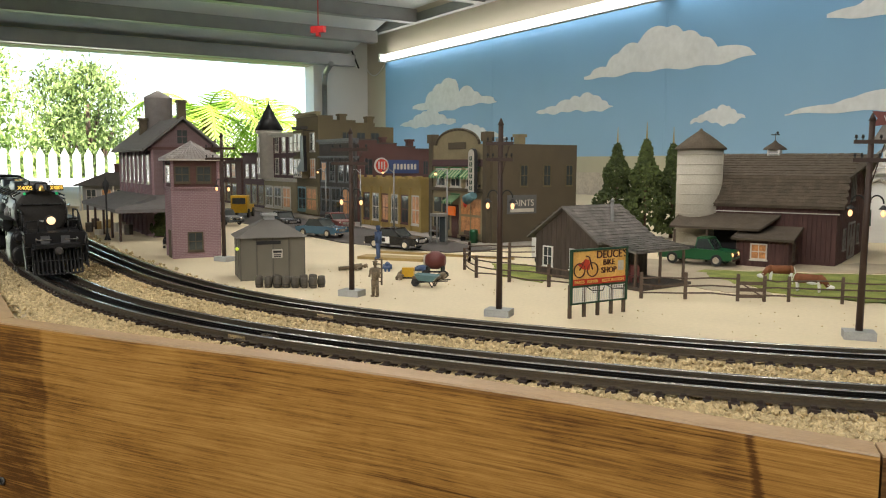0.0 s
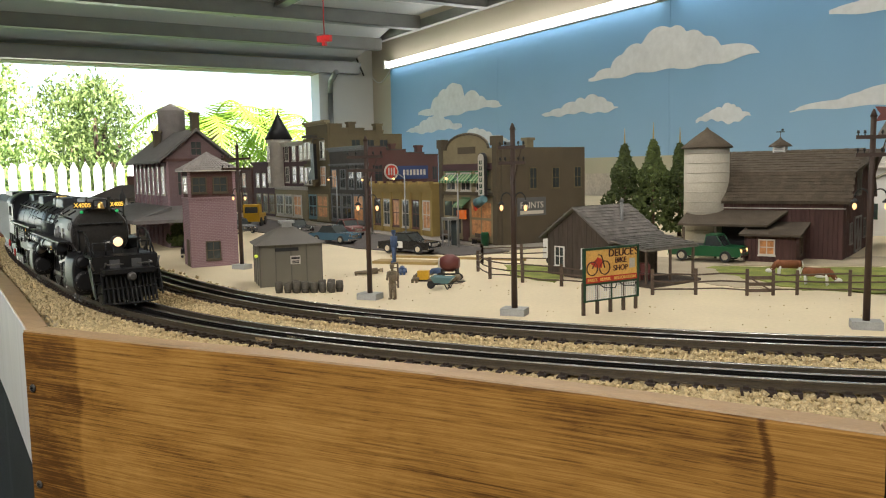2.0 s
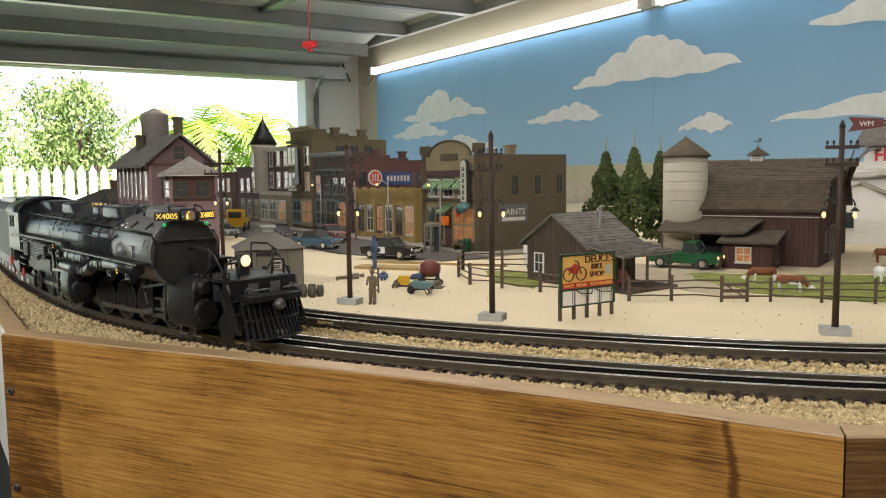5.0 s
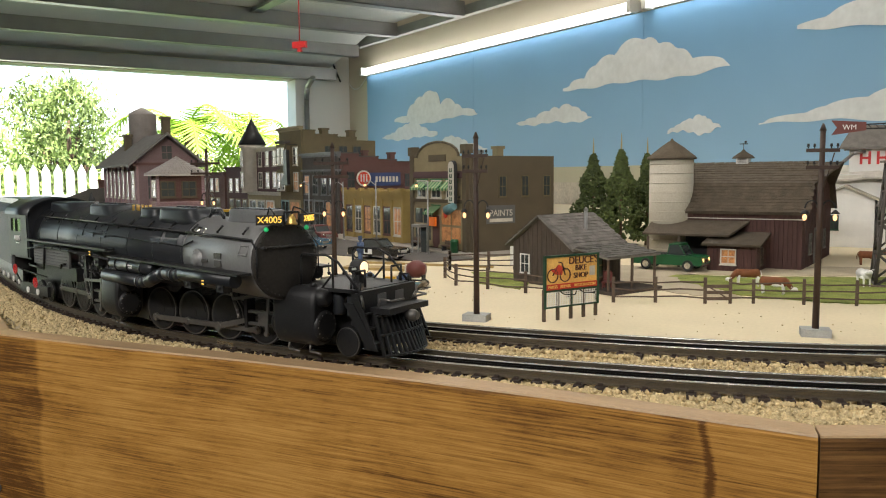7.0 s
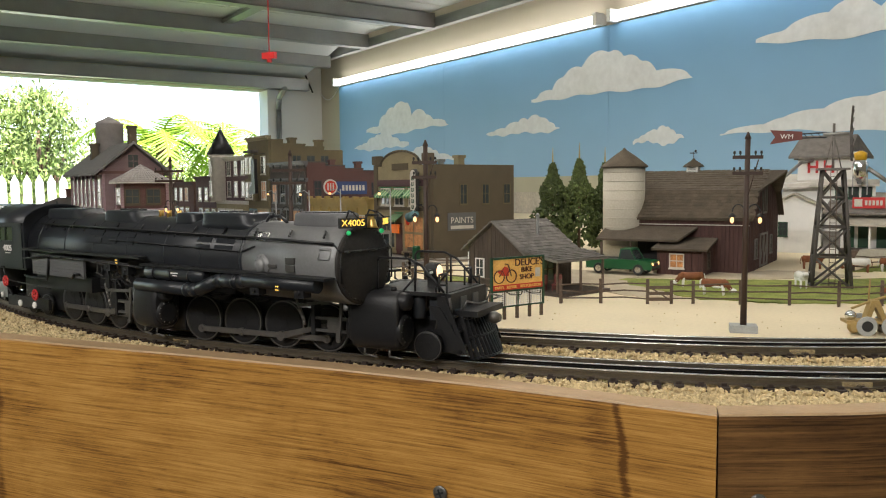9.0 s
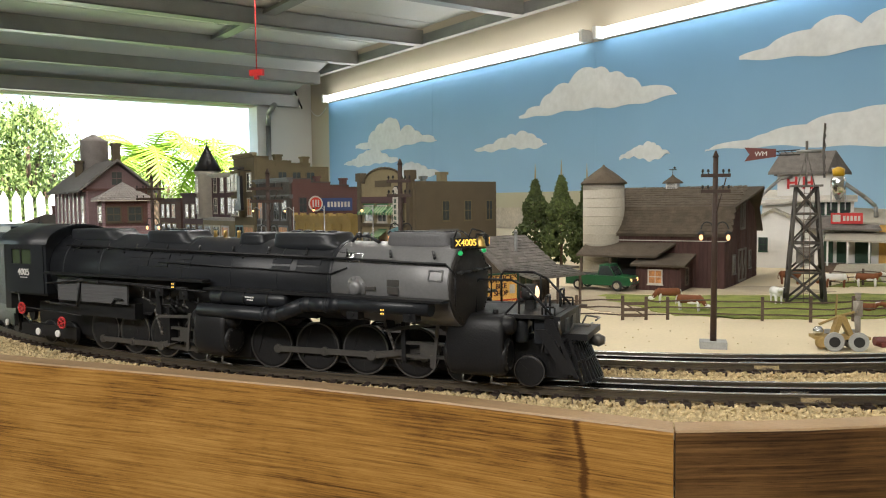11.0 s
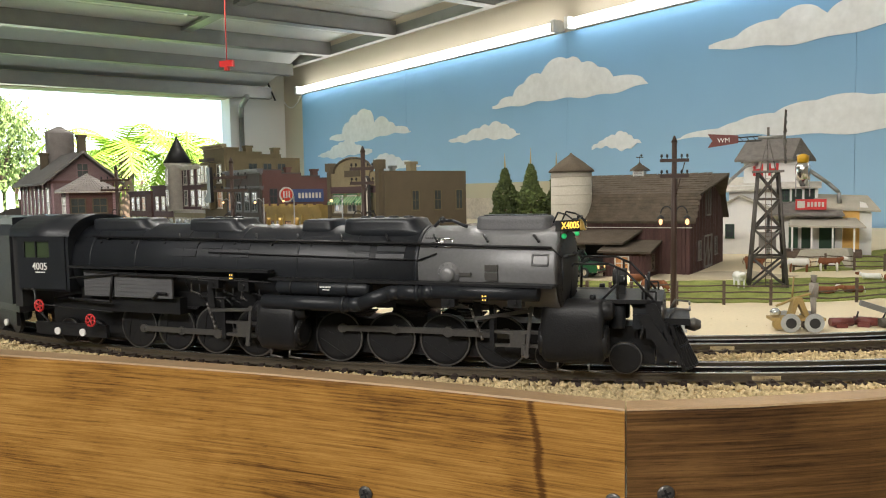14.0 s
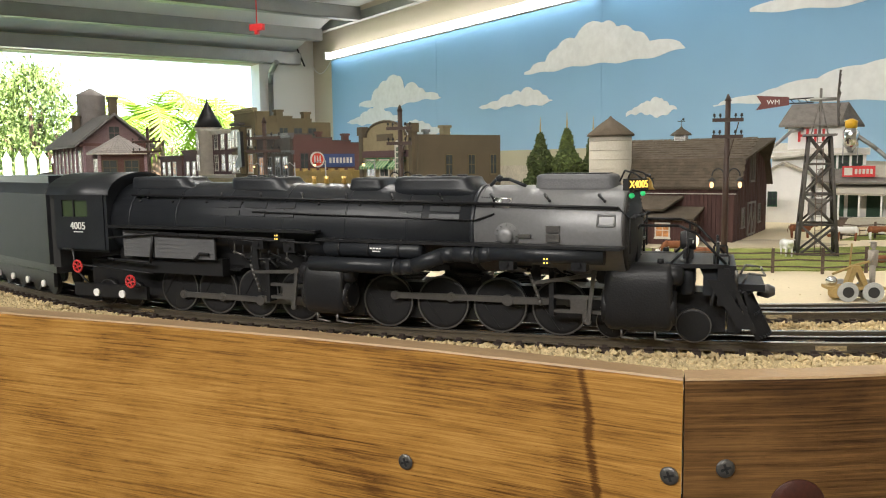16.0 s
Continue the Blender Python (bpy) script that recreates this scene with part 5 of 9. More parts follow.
# ---- depot with the big chimney ----
dp_m = pose(-1.320, 1.260, G, 0, 0, GRID)
dp = thing("depot", "brick depot with slate gable roof, cupola and covered platform", "depot", dp_m)
W, D, H = 0.300, 0.112, 0.170
part("wall", parts((0, W, 0, 0.004, 0, H)), M["brick_pink"], dp)
part("wall", parts((0, W, D - 0.004, D, 0, H)), M["brick_red"], dp)
for x in (0, W - 0.004):
    bm = bmesh.new()
    vs = [(x, 0.004, 0), (x, D - 0.004, 0), (x, D - 0.004, H), (x, D / 2, H + 0.043), (x, 0.004, H)]
    a = [bm.verts.new(v) for v in vs]
    b = [bm.verts.new((v[0] + 0.004, v[1], v[2])) for v in vs]
    bm.faces.new(a)
    bm.faces.new(b[::-1])
    for i in range(5):
        bm.faces.new((a[i], b[i], b[(i + 1) % 5], a[(i + 1) % 5]))
    part("gable_wall", bm, M["brick_mauve"], dp)
for sgn in (0, 1):
    bm = bmesh.new()
    y0, y1 = (-0.016, D / 2) if not sgn else (D + 0.016, D / 2)
    z0, z1 = H - 0.008, H + 0.051
    vs = [(-0.012, y0, z0), (W + 0.012, y0, z0), (W + 0.012, y1, z1), (-0.012, y1, z1)]
    a = [bm.verts.new(v) for v in vs]
    b = [bm.verts.new((v[0], v[1], v[2] - 0.005)) for v in vs]
    bm.faces.new(a)
    bm.faces.new(b[::-1])
    for i in range(4):
        bm.faces.new((a[i], b[i], b[(i + 1) % 4], a[(i + 1) % 4]))
    part("roof", bm, M["grey_roof"], dp, "grey slate roof slope")
for i in range(7):
    pane_window(dp, 0.016 + i * 0.0405, 0.100, 0.022, 0.050, 0, M["cream"])
    part("pilaster", parts((i * 0.0405, 0.007 + i * 0.0405, -0.003, 0.0, 0, H - 0.012)), M["brick_pink"], dp)
part("cornice", parts((-0.002, W + 0.002, -0.006, 0.0, H - 0.012, H - 0.006)), M["brick_red"], dp)
for y in (0.020, 0.072):
    side_window(dp, W, y, 0.098, 0.022, 0.045, M["brick_mauve"])
side_window(dp, W, 0.047, 0.172, 0.018, 0.024, M["brick_mauve"])
part("string_course", parts((W, W + 0.003, 0, D, 0.160, 0.165)), M["brick_red"], dp)
bm = bmesh.new()
lathe(bm, [(0.028, H + 0.030), (0.028, H + 0.096), (0.030, H + 0.098), (0.004, H + 0.112)], 8, centre=(W * 0.33, D / 2 + 0.004, 0))
part("cupola", bm, M["tile_roof"], dp, "pale eight-sided roof tower")
chimney(dp, W * 0.33, D / 2 - 0.036, H + 0.010, 0.014, 0.046, M["brick_brown"])
chimney(dp, W - 0.012, D / 2 - 0.006, H + 0.045, 0.014, 0.036, M["brick_brown"])
bm = bmesh.new()
for vs in ([(-0.03, -0.075, 0.056), (W + 0.06, -0.075, 0.056), (W + 0.03, 0.0, 0.078), (0, 0.0, 0.078)],):
    a = [bm.verts.new(v) for v in vs]
    b = [bm.verts.new((v[0], v[1], v[2] - 0.006)) for v in vs]
    bm.faces.new(a)
    bm.faces.new(b[::-1])
    for i in range(4):
        bm.faces.new((a[i], b[i], b[(i + 1) % 4], a[(i + 1) % 4]))
part("canopy", bm, M["grey_roof"], dp, "sloping platform canopy")
bm = bmesh.new()
vs = [(W, 0.0, 0.078), (W + 0.07, -0.075, 0.056), (W + 0.07, D, 0.056), (W, D, 0.078)]
a = [bm.verts.new(v) for v in vs]
b = [bm.verts.new((v[0], v[1], v[2] - 0.006)) for v in vs]
bm.faces.new(a)
bm.faces.new(b[::-1])
for i in range(4):
    bm.faces.new((a[i], b[i], b[(i + 1) % 4], a[(i + 1) % 4]))
part("canopy", bm, M["grey_roof"], dp)
for x in (-0.02, 0.08, 0.18, 0.27, W + 0.05):
    part("canopy_post", parts((x, x + 0.004, -0.068, -0.064, 0, 0.054)), M["pole"], dp)
for y in (0.02, 0.09):
    part("canopy_post", parts((W + 0.060, W + 0.064, y, y + 0.004, 0, 0.054)), M["pole"], dp)
rng = random.Random(3)
for i in range(9):
    c = thing("platform_crate", "small brown luggage crate on the platform", "crate", dp_m @ pose(-0.01 + 0.028 * i + rng.uniform(-0.006, 0.006), -0.055 + rng.uniform(-0.03, 0.03), 0, 0, 0, rng.uniform(0, 90)), "platform luggage")
    h = rng.uniform(0.010, 0.024)
    part("crate_box", parts((-0.006, 0.006, -0.005, 0.005, 0, h)), rng.choice([M["wood_fence"], M["tan_tarp"], M["barrel"], M["cream"]]), c, bevel=0.0006)

# ---- small station by the far bend ----
st_m = pose(-1.905, 1.640, G, 0, 0, 34)
st = thing("station", "small grey station with a dark hip roof and pale window frames", "station", st_m)
shell(st, 0.27, 0.12, 0.074, M["strut"])
for x in (0.012, 0.054, 0.096, 0.150, 0.192, 0.232):
    pane_window(st, x, 0.018, 0.024, 0.040, 0, M["cream"], lit=(x in (0.054, 0.192)))
bm = bmesh.new()
base = [bm.verts.new(v) for v in ((-0.022, -0.034, 0.070), (0.292, -0.034, 0.070), (0.292, 0.150, 0.070), (-0.022, 0.150, 0.070))]
cap = [bm.verts.new(v) for v in ((0.055, 0.05, 0.108), (0.215, 0.05, 0.108), (0.215, 0.066, 0.108), (0.055, 0.066, 0.108))]
for i in range(4):
    bm.faces.new((base[i], base[(i + 1) % 4], cap[(i + 1) % 4], cap[i]))
bm.faces.new(cap)
bm.faces.new(base[::-1])
part("roof", bm, M["dark_roof"], st, "dark shingled hip roof")
chimney(st, 0.075, 0.058, 0.100, 0.020, 0.034, M["brick_red"])
chimney(st, 0.185, 0.058, 0.100, 0.016, 0.026, M["brick_red"])
for x in (0.0, 0.09, 0.18, 0.27):
    part("porch_post", parts((x, x + 0.004, -0.030, -0.026, 0, 0.070)), M["cream"], st)
shrub = thing("shrub", "round dark green model shrub beside the station", "shrub", pose(-1.585, 1.665, G))
bm = bmesh.new()
tube(bm, (0, 0, 0), (0, 0, 0.02), 0.004, seg=6)
part("stem", bm, M["trunk"], shrub)
bm = bmesh.new()
rng = random.Random(21)
for _ in range(420):
    d = Vector((rng.gauss(0, 1), rng.gauss(0, 1), rng.gauss(0, 1))).normalized() * rng.uniform(0.45, 1.0)
    blob(bm, (d.x * 0.026, d.y * 0.026, 0.046 + d.z * 0.032), rng.uniform(0.0025, 0.0050), rough=0.3, rng=rng)
part("foliage", bm, M["pine"], shrub)

# ---- signal tower ----
sw_m = pose(-0.787, 0.874, G, 0, 0, 54)
sw = thing("signal_tower", "mauve brick signal tower with pale tiled hip roof", "signal tower", sw_m)
# local x runs along the window front to the back right, y along the narrow left side
W, D, H = 0.066, 0.056, 0.145
for b in ((0, W, 0, 0.003, 0, 0.101), (0, W, D - 0.003, D, 0, 0.101), (0, 0.003, 0.003, D - 0.003, 0, 0.101), (W - 0.003, W, 0.003, D - 0.003, 0, 0.101)):
    part("brick_wall", parts(b), M["brick_pink"], sw, "mauve brick lower wall")
part("upper_wall", parts((0.001, W - 0.001, 0.001, D - 0.001, 0.101, H)), M["brick_red"], sw, "dark timber signal room")
for x, y in ((-0.001, -0.001), (W - 0.003, -0.001), (-0.001, D - 0.003), (W - 0.003, D - 0.003)):
    part("corner_post", parts((x, x + 0.004, y, y + 0.004, 0.0, H)), M["brick_pink"], sw)
part("band", parts((-0.002, W + 0.002, -0.002, D + 0.002, 0.099, 0.102)), M["brick_pink"], sw)
pane_window(sw, 0.022, 0.012, 0.018, 0.024, 0, M["brick_brown"])
for x in (0.006, 0.036):
    pane_window(sw, x, 0.110, 0.018, 0.020, 0.001, M["brick_brown"])
win = part("window", parts((-0.0015, 0.0015, 0.008, 0.044, 0.1075, 0.1095), (-0.0015, 0.0015, 0.008, 0.044, 0.131, 0.133), (-0.0015, 0.0015, 0.008, 0.010, 0.1095, 0.131), (-0.0015, 0.0015, 0.042, 0.044, 0.1095, 0.131), (-0.001, 0.0015, 0.025, 0.027, 0.1095, 0.131), (-0.001, 0.0015, 0.010, 0.042, 0.1195, 0.121)), M["cream"], sw)
part("pane", parts((-0.0005, 0.0012, 0.010, 0.042, 0.1095, 0.131)), M["glass"], win)
part("door", parts((-0.001, 0.001, 0.016, 0.034, 0, 0.040)), M["brick_brown"], sw)
rf = bmesh.new()
E = 0.008
corners = [(-E, -E), (W + E, -E), (W + E, D + E), (-E, D + E)]
peak = (W / 2, D / 2, H + 0.022)
for i in range(4):
    (xa, ya), (xb, yb) = corners[i], corners[(i + 1) % 4]
    rows = 9
    for k in range(rows):
        f0, f1 = k / rows, (k + 1) / rows
        def at_f(x, y, f):
            return Vector((x + (peak[0] - x) * f, y + (peak[1] - y) * f, H - 0.004 + 0.026 * f))
        lift = Vector((0, 0, 0.0016))
        a0, b0, a1, b1 = at_f(xa, ya, f0) + lift, at_f(xb, yb, f0) + lift, at_f(xa, ya, f1), at_f(xb, yb, f1)
        vs = [rf.verts.new(v) for v in (a0, b0, b1, a1)]
        rf.faces.new(vs)
        vs = [rf.verts.new(v) for v in (at_f(xa, ya, f0), at_f(xb, yb, f0), b0, a0)]
        rf.faces.new(vs)
    n = 14
    for k in range(1, n):
        p0 = Vector((xa + (xb - xa) * k / n, ya + (yb - ya) * k / n, H - 0.002))
        f = 1 - abs(k / n - 0.5) * 2
        bm = bmesh.new()
        tube(bm, p0, at_f(p0.x, p0.y, f) + Vector((0, 0, 0.001)), 0.0009, seg=4)
        part("roof_rib", bm, M["tile_roof"], sw)
part("roof", rf, M["tile_roof"], sw, "pale ribbed tile hip roof")
part("soffit", parts((-E, W + E, -E, D + E, H - 0.0055, H - 0.004)), M["cream"], sw)

# ---- metal storage shed and barrels ----
sh_m = pose(-0.556, 0.7480, G, 0, 0, 47)
sh = thing("storage_shed", "taupe metal storage shed with a low hip roof", "shed", sh_m)
W, D, H = 0.074, 0.056, 0.050
part("body", parts((0, W, 0, D, 0, H)), M["shed"], sh, bevel=0.0006)
for i in range(5):
    x = i * W / 4
    part("seam", parts((x - 0.0006, x + 0.0006, -0.0008, 0, 0, H)), M["shed_roof"], sh)
for i in range(4):
    y = i * D / 3
    part("seam", parts((-0.0008, 0, y - 0.0006, y + 0.0006, 0, H)), M["shed_roof"], sh)
part("vent", parts((0.018, 0.046, -0.0012, 0, H - 0.008, H - 0.004)), M["rubber"], sh, "dark vent slot")
part("sign", parts((0.036, 0.048, -0.0012, 0, 0.026, 0.036)), M["cream"], sh, "small pale warning sign")
part("sign_bars", parts((0.037, 0.047, -0.0016, -0.0012, 0.032, 0.0345), (0.038, 0.046, -0.0016, -0.0012, 0.029, 0.0302), (0.038, 0.046, -0.0016, -0.0012, 0.027, 0.0282)), M["rubber"], sh)
bm = bmesh.new()
E = 0.005
base = [bm.verts.new(v) for v in ((-E, -E, H), (W + E, -E, H), (W + E, D + E, H), (-E, D + E, H))]
cap = [bm.verts.new(v) for v in ((W * 0.40, D * 0.42, H + 0.020), (W * 0.60, D * 0.42, H + 0.020), (W * 0.60, D * 0.58, H + 0.020), (W * 0.40, D * 0.58, H + 0.020))]
for i in range(4):
    bm.faces.new((base[i], base[(i + 1) % 4], cap[(i + 1) % 4], cap[i]))
bm.faces.new(cap)
bm.faces.new(base[::-1])
part("roof", bm, M["shed_roof"], sh)
part("roof_vent", parts((W * 0.42, W * 0.58, D * 0.40, D * 0.60, H + 0.019, H + 0.024), (W * 0.38, W * 0.62, D * 0.36, D * 0.64, H + 0.024, H + 0.027)), M["concrete"], sh, bevel=0.001)
bm = bmesh.new()
blob(bm, (-0.002, 0.018, 0.036), 0.0022, sub=2)
part("lamp", bm, mat("yellow_green_lamp", (0.75, 0.9, 0.1), 0.4, bump=0, glow=0.12), sh, "small yellow-green lamp")
rng = random.Random(11)
for i in range(13):
    a = i * 0.0075
    row = i % 2
    b = thing("keg", "small weathered grey wooden keg", "keg", pose(-0.508 + a * 0.62 + row * 0.008, 0.722 + a * 0.26 + row * 0.012, G, rng.uniform(-3, 3), rng.uniform(-3, 3), rng.uniform(0, 90)) @ Matrix.Scale(rng.uniform(0.72, 1.0), 4), "stacked kegs")
    bm = bmesh.new()
    lathe(bm, [(0.0045, 0), (0.0056, 0.007), (0.0048, 0.015), (0.004, 0.0152), (0.0038, 0.0136)], 12)
    part("keg_body", bm, M["barrel"], b)
    bm = bmesh.new()
    lathe(bm, [(0.0053, 0.0042), (0.0053, 0.0052)], 12)
    part("hoop", bm, M["rubber"], b)


# ---- repair hut ----
hut = thing("repair_hut", "weathered grey board hut with shingle roof and porch", "hut", pose(-0.276, 0.968, G, 0, 0, GRID + 4))
W, D, H, A = 0.104, 0.085, 0.053, 0.086
bm = bmesh.new()
prism(bm, [(0, 0), (W, 0), (W, H), (W / 2, A), (0, H)], 0, 0.003)
part("gable_wall", bm, M["wood_old"], hut)
bm = bmesh.new()
prism(bm, [(0, 0), (W, 0), (W, H), (W / 2, A), (0, H)], D - 0.003, D)
part("gable_wall", bm, M["wood_old"], hut)
for x in (0, W - 0.003):
    part("side_wall", parts((x, x + 0.003, 0.003, D - 0.003, 0, H)), M["wood_old"], hut)
for i in range(13):
    x = 0.003 + i * (W - 0.006) / 12
    top = H + (A - H) * (1 - abs(x - W / 2) / (W / 2)) - 0.002
    part("batten", parts((x - 0.0006, x + 0.0006, -0.0008, 0, 0, top)), M["wood_old"], hut)
for x in (0.016, 0.062):
    pane_window(hut, x, 0.014, 0.014, 0.022, -0.0008, M["white"])
side_window(hut, W, 0.03, 0.012, 0.022, 0.028, M["wood_fence"])


def shingles(parent, p0, along, up, rows, cols, length, material, thick=0.0008, seed=0):
    """Overlapping shingles on a slope; along and up span the slope from p0."""
    rng = random.Random(seed)
    p0, along, up = Vector(p0), Vector(along), Vector(up)
    nrm = along.cross(up).normalized()
    bm = bmesh.new()
    for r in range(rows):
        for c in range(cols):
            a = p0 + along * ((c + (0.5 if r % 2 else 0) + 0.03) / (cols + 0.5)) + up * (r / rows) + nrm * (thick * (1.0 + rng.uniform(0, 0.7)))
            e = along * (0.94 / (cols + 0.5))
            f = up * (1.25 / rows)
            lo = nrm * thick
            vs = [bm.verts.new(v) for v in (a + lo, a + e + lo, a + e + f - lo * 0.2, a + f - lo * 0.2, a - lo * 0.3, a + e - lo * 0.3)]
            bm.faces.new(vs[:4])
            bm.faces.new((vs[4], vs[5], vs[1], vs[0]))
    return part("shingle_course", bm, material, parent)


OV = 0.008
sl = A - H
for x0, x1, s in ((-OV, W / 2, 1), (W + OV, W / 2, -1)):
    zb = H - sl * OV / (W / 2)
    bm = bmesh.new()
    vs = [(x0, -OV, zb), (x1, -OV, A + 0.001), (x1, D + OV, A + 0.001), (x0, D + OV, zb)]
    a = [bm.verts.new(v) for v in vs]
    b = [bm.verts.new((v[0], v[1], v[2] - 0.002)) for v in vs]
    bm.faces.new(a)
    bm.faces.new(b[::-1])
    for i in range(4):
        bm.faces.new((a[i], b[i], b[(i + 1) % 4], a[(i + 1) % 4]))
    slope = part("roof", bm, M["shingle"], hut)
    if s > 0:
        shingles(slope, (x0, D + OV, zb), (0, -D - 2 * OV, 0), (x1 - x0, 0, A - zb), 12, 16, 0, M["shingle"], seed=1)
    else:
        shingles(slope, (x0, -OV, zb), (0, D + 2 * OV, 0), (x1 - x0, 0, A - zb), 12, 16, 0, M["shingle"], seed=2)
# porch on the right side
bm = bmesh.new()
vs = [(W, -0.004, 0.052), (W + 0.058, -0.004, 0.042), (W + 0.058, D + 0.004, 0.042), (W, D + 0.004, 0.052)]
a = [bm.verts.new(v) for v in vs]
b = [bm.verts.new((v[0], v[1], v[2] - 0.002)) for v in vs]
bm.faces.new(a)
bm.faces.new(b[::-1])
for i in range(4):
    bm.faces.new((a[i], b[i], b[(i + 1) % 4], a[(i + 1) % 4]))
porch = part("porch_roof", bm, M["shingle"], hut)
shingles(porch, (W + 0.058, -0.004, 0.042), (0, D + 0.008, 0), (-0.058, 0, 0.010), 8, 16, 0, M["shingle"], seed=3)
for x, y in ((W + 0.054, 0.002), (W + 0.054, D * 0.5), (W + 0.054, D - 0.002), (W + 0.028, 0.002)):
    part("porch_post", parts((x - 0.0012, x + 0.0012, y - 0.0012, y + 0.0012, 0, 0.041)), M["wood_fence"], hut)
part("porch_floor", parts((W, W + 0.064, -0.002, D, 0, 0.004)), M["wood_old"], hut)
part("lit_door", parts((W, W + 0.001, 0.006, 0.024, 0.005, 0.042)), M["glow_win"], hut, "warm lit doorway")
bm = bmesh.new()
tube(bm, (W * 0.78, D * 0.55, 0.05), (W * 0.78, D * 0.55, 0.092), 0.002)
lathe(bm, [(0.0035, 0.092), (0.001, 0.096)], 10, centre=(W * 0.78, D * 0.55, 0))
part("stove_pipe", bm, M["strut"], hut)
for i, (x, y, mt) in enumerate(((W + 0.018, 0.012, "board_red"), (W + 0.036, 0.020, "orange"), (W + 0.024, 0.034, "wood_fence"))):
    c = thing("porch_chair", "small reddish chair on the hut porch", "chair", hut.matrix_world @ pose(x, y, 0.004, 0, 0, 20 * i), "porch chairs")
    part("seat", parts((-0.005, 0.005, -0.005, 0.005, 0.007, 0.0085)), M["machine_red"], c)
    part("backrest", parts((-0.005, 0.005, 0.004, 0.0055, 0.0085, 0.018)), M["machine_red"], c)
    for lx in (-0.004, 0.004):
        for ly in (-0.004, 0.004):
            part("leg", parts((lx - 0.0006, lx + 0.0006, ly - 0.0006, ly + 0.0006, 0, 0.007)), M["machine_red"], c)
wt = thing("white_trailer", "plain white box trailer beside the hut", "trailer", pose(-0.325, 1.085, G, 0, 0, GRID))
part("body", parts((0, 0.05, 0, 0.03, 0.006, 0.034)), M["white"], wt, bevel=0.001)
for x in (0.012, 0.036):
    bm = bmesh.new()
    tube(bm, (x, -0.001, 0.004), (x, 0.004, 0.004), 0.004, seg=12)
    part("wheel", bm, M["rubber"], wt)


# ---- farm ----
sil = thing("silo", "pale concrete grain silo with dark conical roof", "silo", pose(-0.130, 1.262, G))
bm = bmesh.new()
lathe(bm, [(0.0325, 0), (0.0325, 0.160)], 32)
body_ = part("silo_wall", bm, M["silo"], sil)
for i in range(11):
    bm = bmesh.new()
    z = 0.008 + i * 0.0142
    lathe(bm, [(0.0327, z), (0.0331, z + 0.0006), (0.0327, z + 0.0012)], 32)
    part("band", bm, M["silo"], body_)
bm = bmesh.new()
lathe(bm, [(0.037, 0.158), (0.037, 0.1605), (0.019, 0.175), (0.003, 0.186), (0.001, 0.189)], 12)
part("roof", bm, M["barn_roof"], sil, "dark shingled cone roof")

BARN = -8
BW, BD = 0.204, 0.250
bn_m = pose(0.055, 1.224, G, 0, 0, BARN) @ pose(-BW, 0, 0)
bn = thing("barn", "dark red board barn with gambrel roof and cupola", "barn", bn_m)
prof = [(0, 0.084), (0.026, 0.118), (BD / 2, 0.150), (BD - 0.026, 0.118), (BD, 0.084)]   # (depth, height)


def barn_end(x):
    bm = bmesh.new()
    vs = [(0, 0)] + prof + [(BD, 0)]
    a = [bm.verts.new((x, y, z)) for y, z in vs]
    b = [bm.verts.new((x + 0.004, y, z)) for y, z in vs]
    bm.faces.new(a)
    bm.faces.new(b[::-1])
    for i in range(len(vs)):
        bm.faces.new((a[i], b[i], b[(i + 1) % len(vs)], a[(i + 1) % len(vs)]))
    return part("end_wall", bm, M["barn_red"], bn)


right_end = barn_end(BW - 0.004)
barn_end(0)
part("side_wall", parts((0.004, BW - 0.004, 0, 0.004, 0, 0.084)), M["barn_red"], bn)
part("side_wall", parts((0.004, BW - 0.004, BD - 0.004, BD, 0, 0.084)), M["barn_red"], bn)
for i in range(34):
    x = 0.002 + i * (BW - 0.004) / 33
    part("board", parts((x - 0.0022, x + 0.0022, -0.0010 - 0.0003 * (i % 3), 0.0, 0, 0.084)), M["barn_red"], bn)
for i in range(36):
    y = 0.003 + i * (BD - 0.006) / 35
    z = float(np.interp(y, [p[0] for p in prof], [p[1] for p in prof]))
    part("board", parts((BW, BW + 0.0008 + 0.0003 * (i % 3), y - 0.0023, y + 0.0023, 0, z - 0.001)), M["barn_red"], bn)
slope_pts = [(-0.006, 0.080), (0.026, 0.120), (BD / 2, 0.152), (BD - 0.026, 0.120), (BD + 0.006, 0.080)]
for i, ((y0, z0), (y1, z1)) in enumerate(zip(slope_pts, slope_pts[1:])):
    bm = bmesh.new()
    out0, out1 = (0.034 if abs(y - BD / 2) < 0.01 else 0.010 for y in (y0, y1))
    vs = [(-0.008, y0, z0), (BW + out0, y0, z0), (BW + out1, y1, z1), (-0.008, y1, z1)]
    a = [bm.verts.new(v) for v in vs]
    b = [bm.verts.new((v[0], v[1], v[2] - 0.003)) for v in vs]
    bm.faces.new(a)
    bm.faces.new(b[::-1])
    for k in range(4):
        bm.faces.new((a[k], b[k], b[(k + 1) % 4], a[(k + 1) % 4]))
    r_ = part("roof", bm, M["barn_roof"], bn)
    if i < 2:
        shingles(r_, (-0.008, y0, z0), (BW + 0.020, 0, 0), (0, y1 - y0, z1 - z0), 9, 30, 0, M["barn_roof"], 0.0007, seed=5 + i)
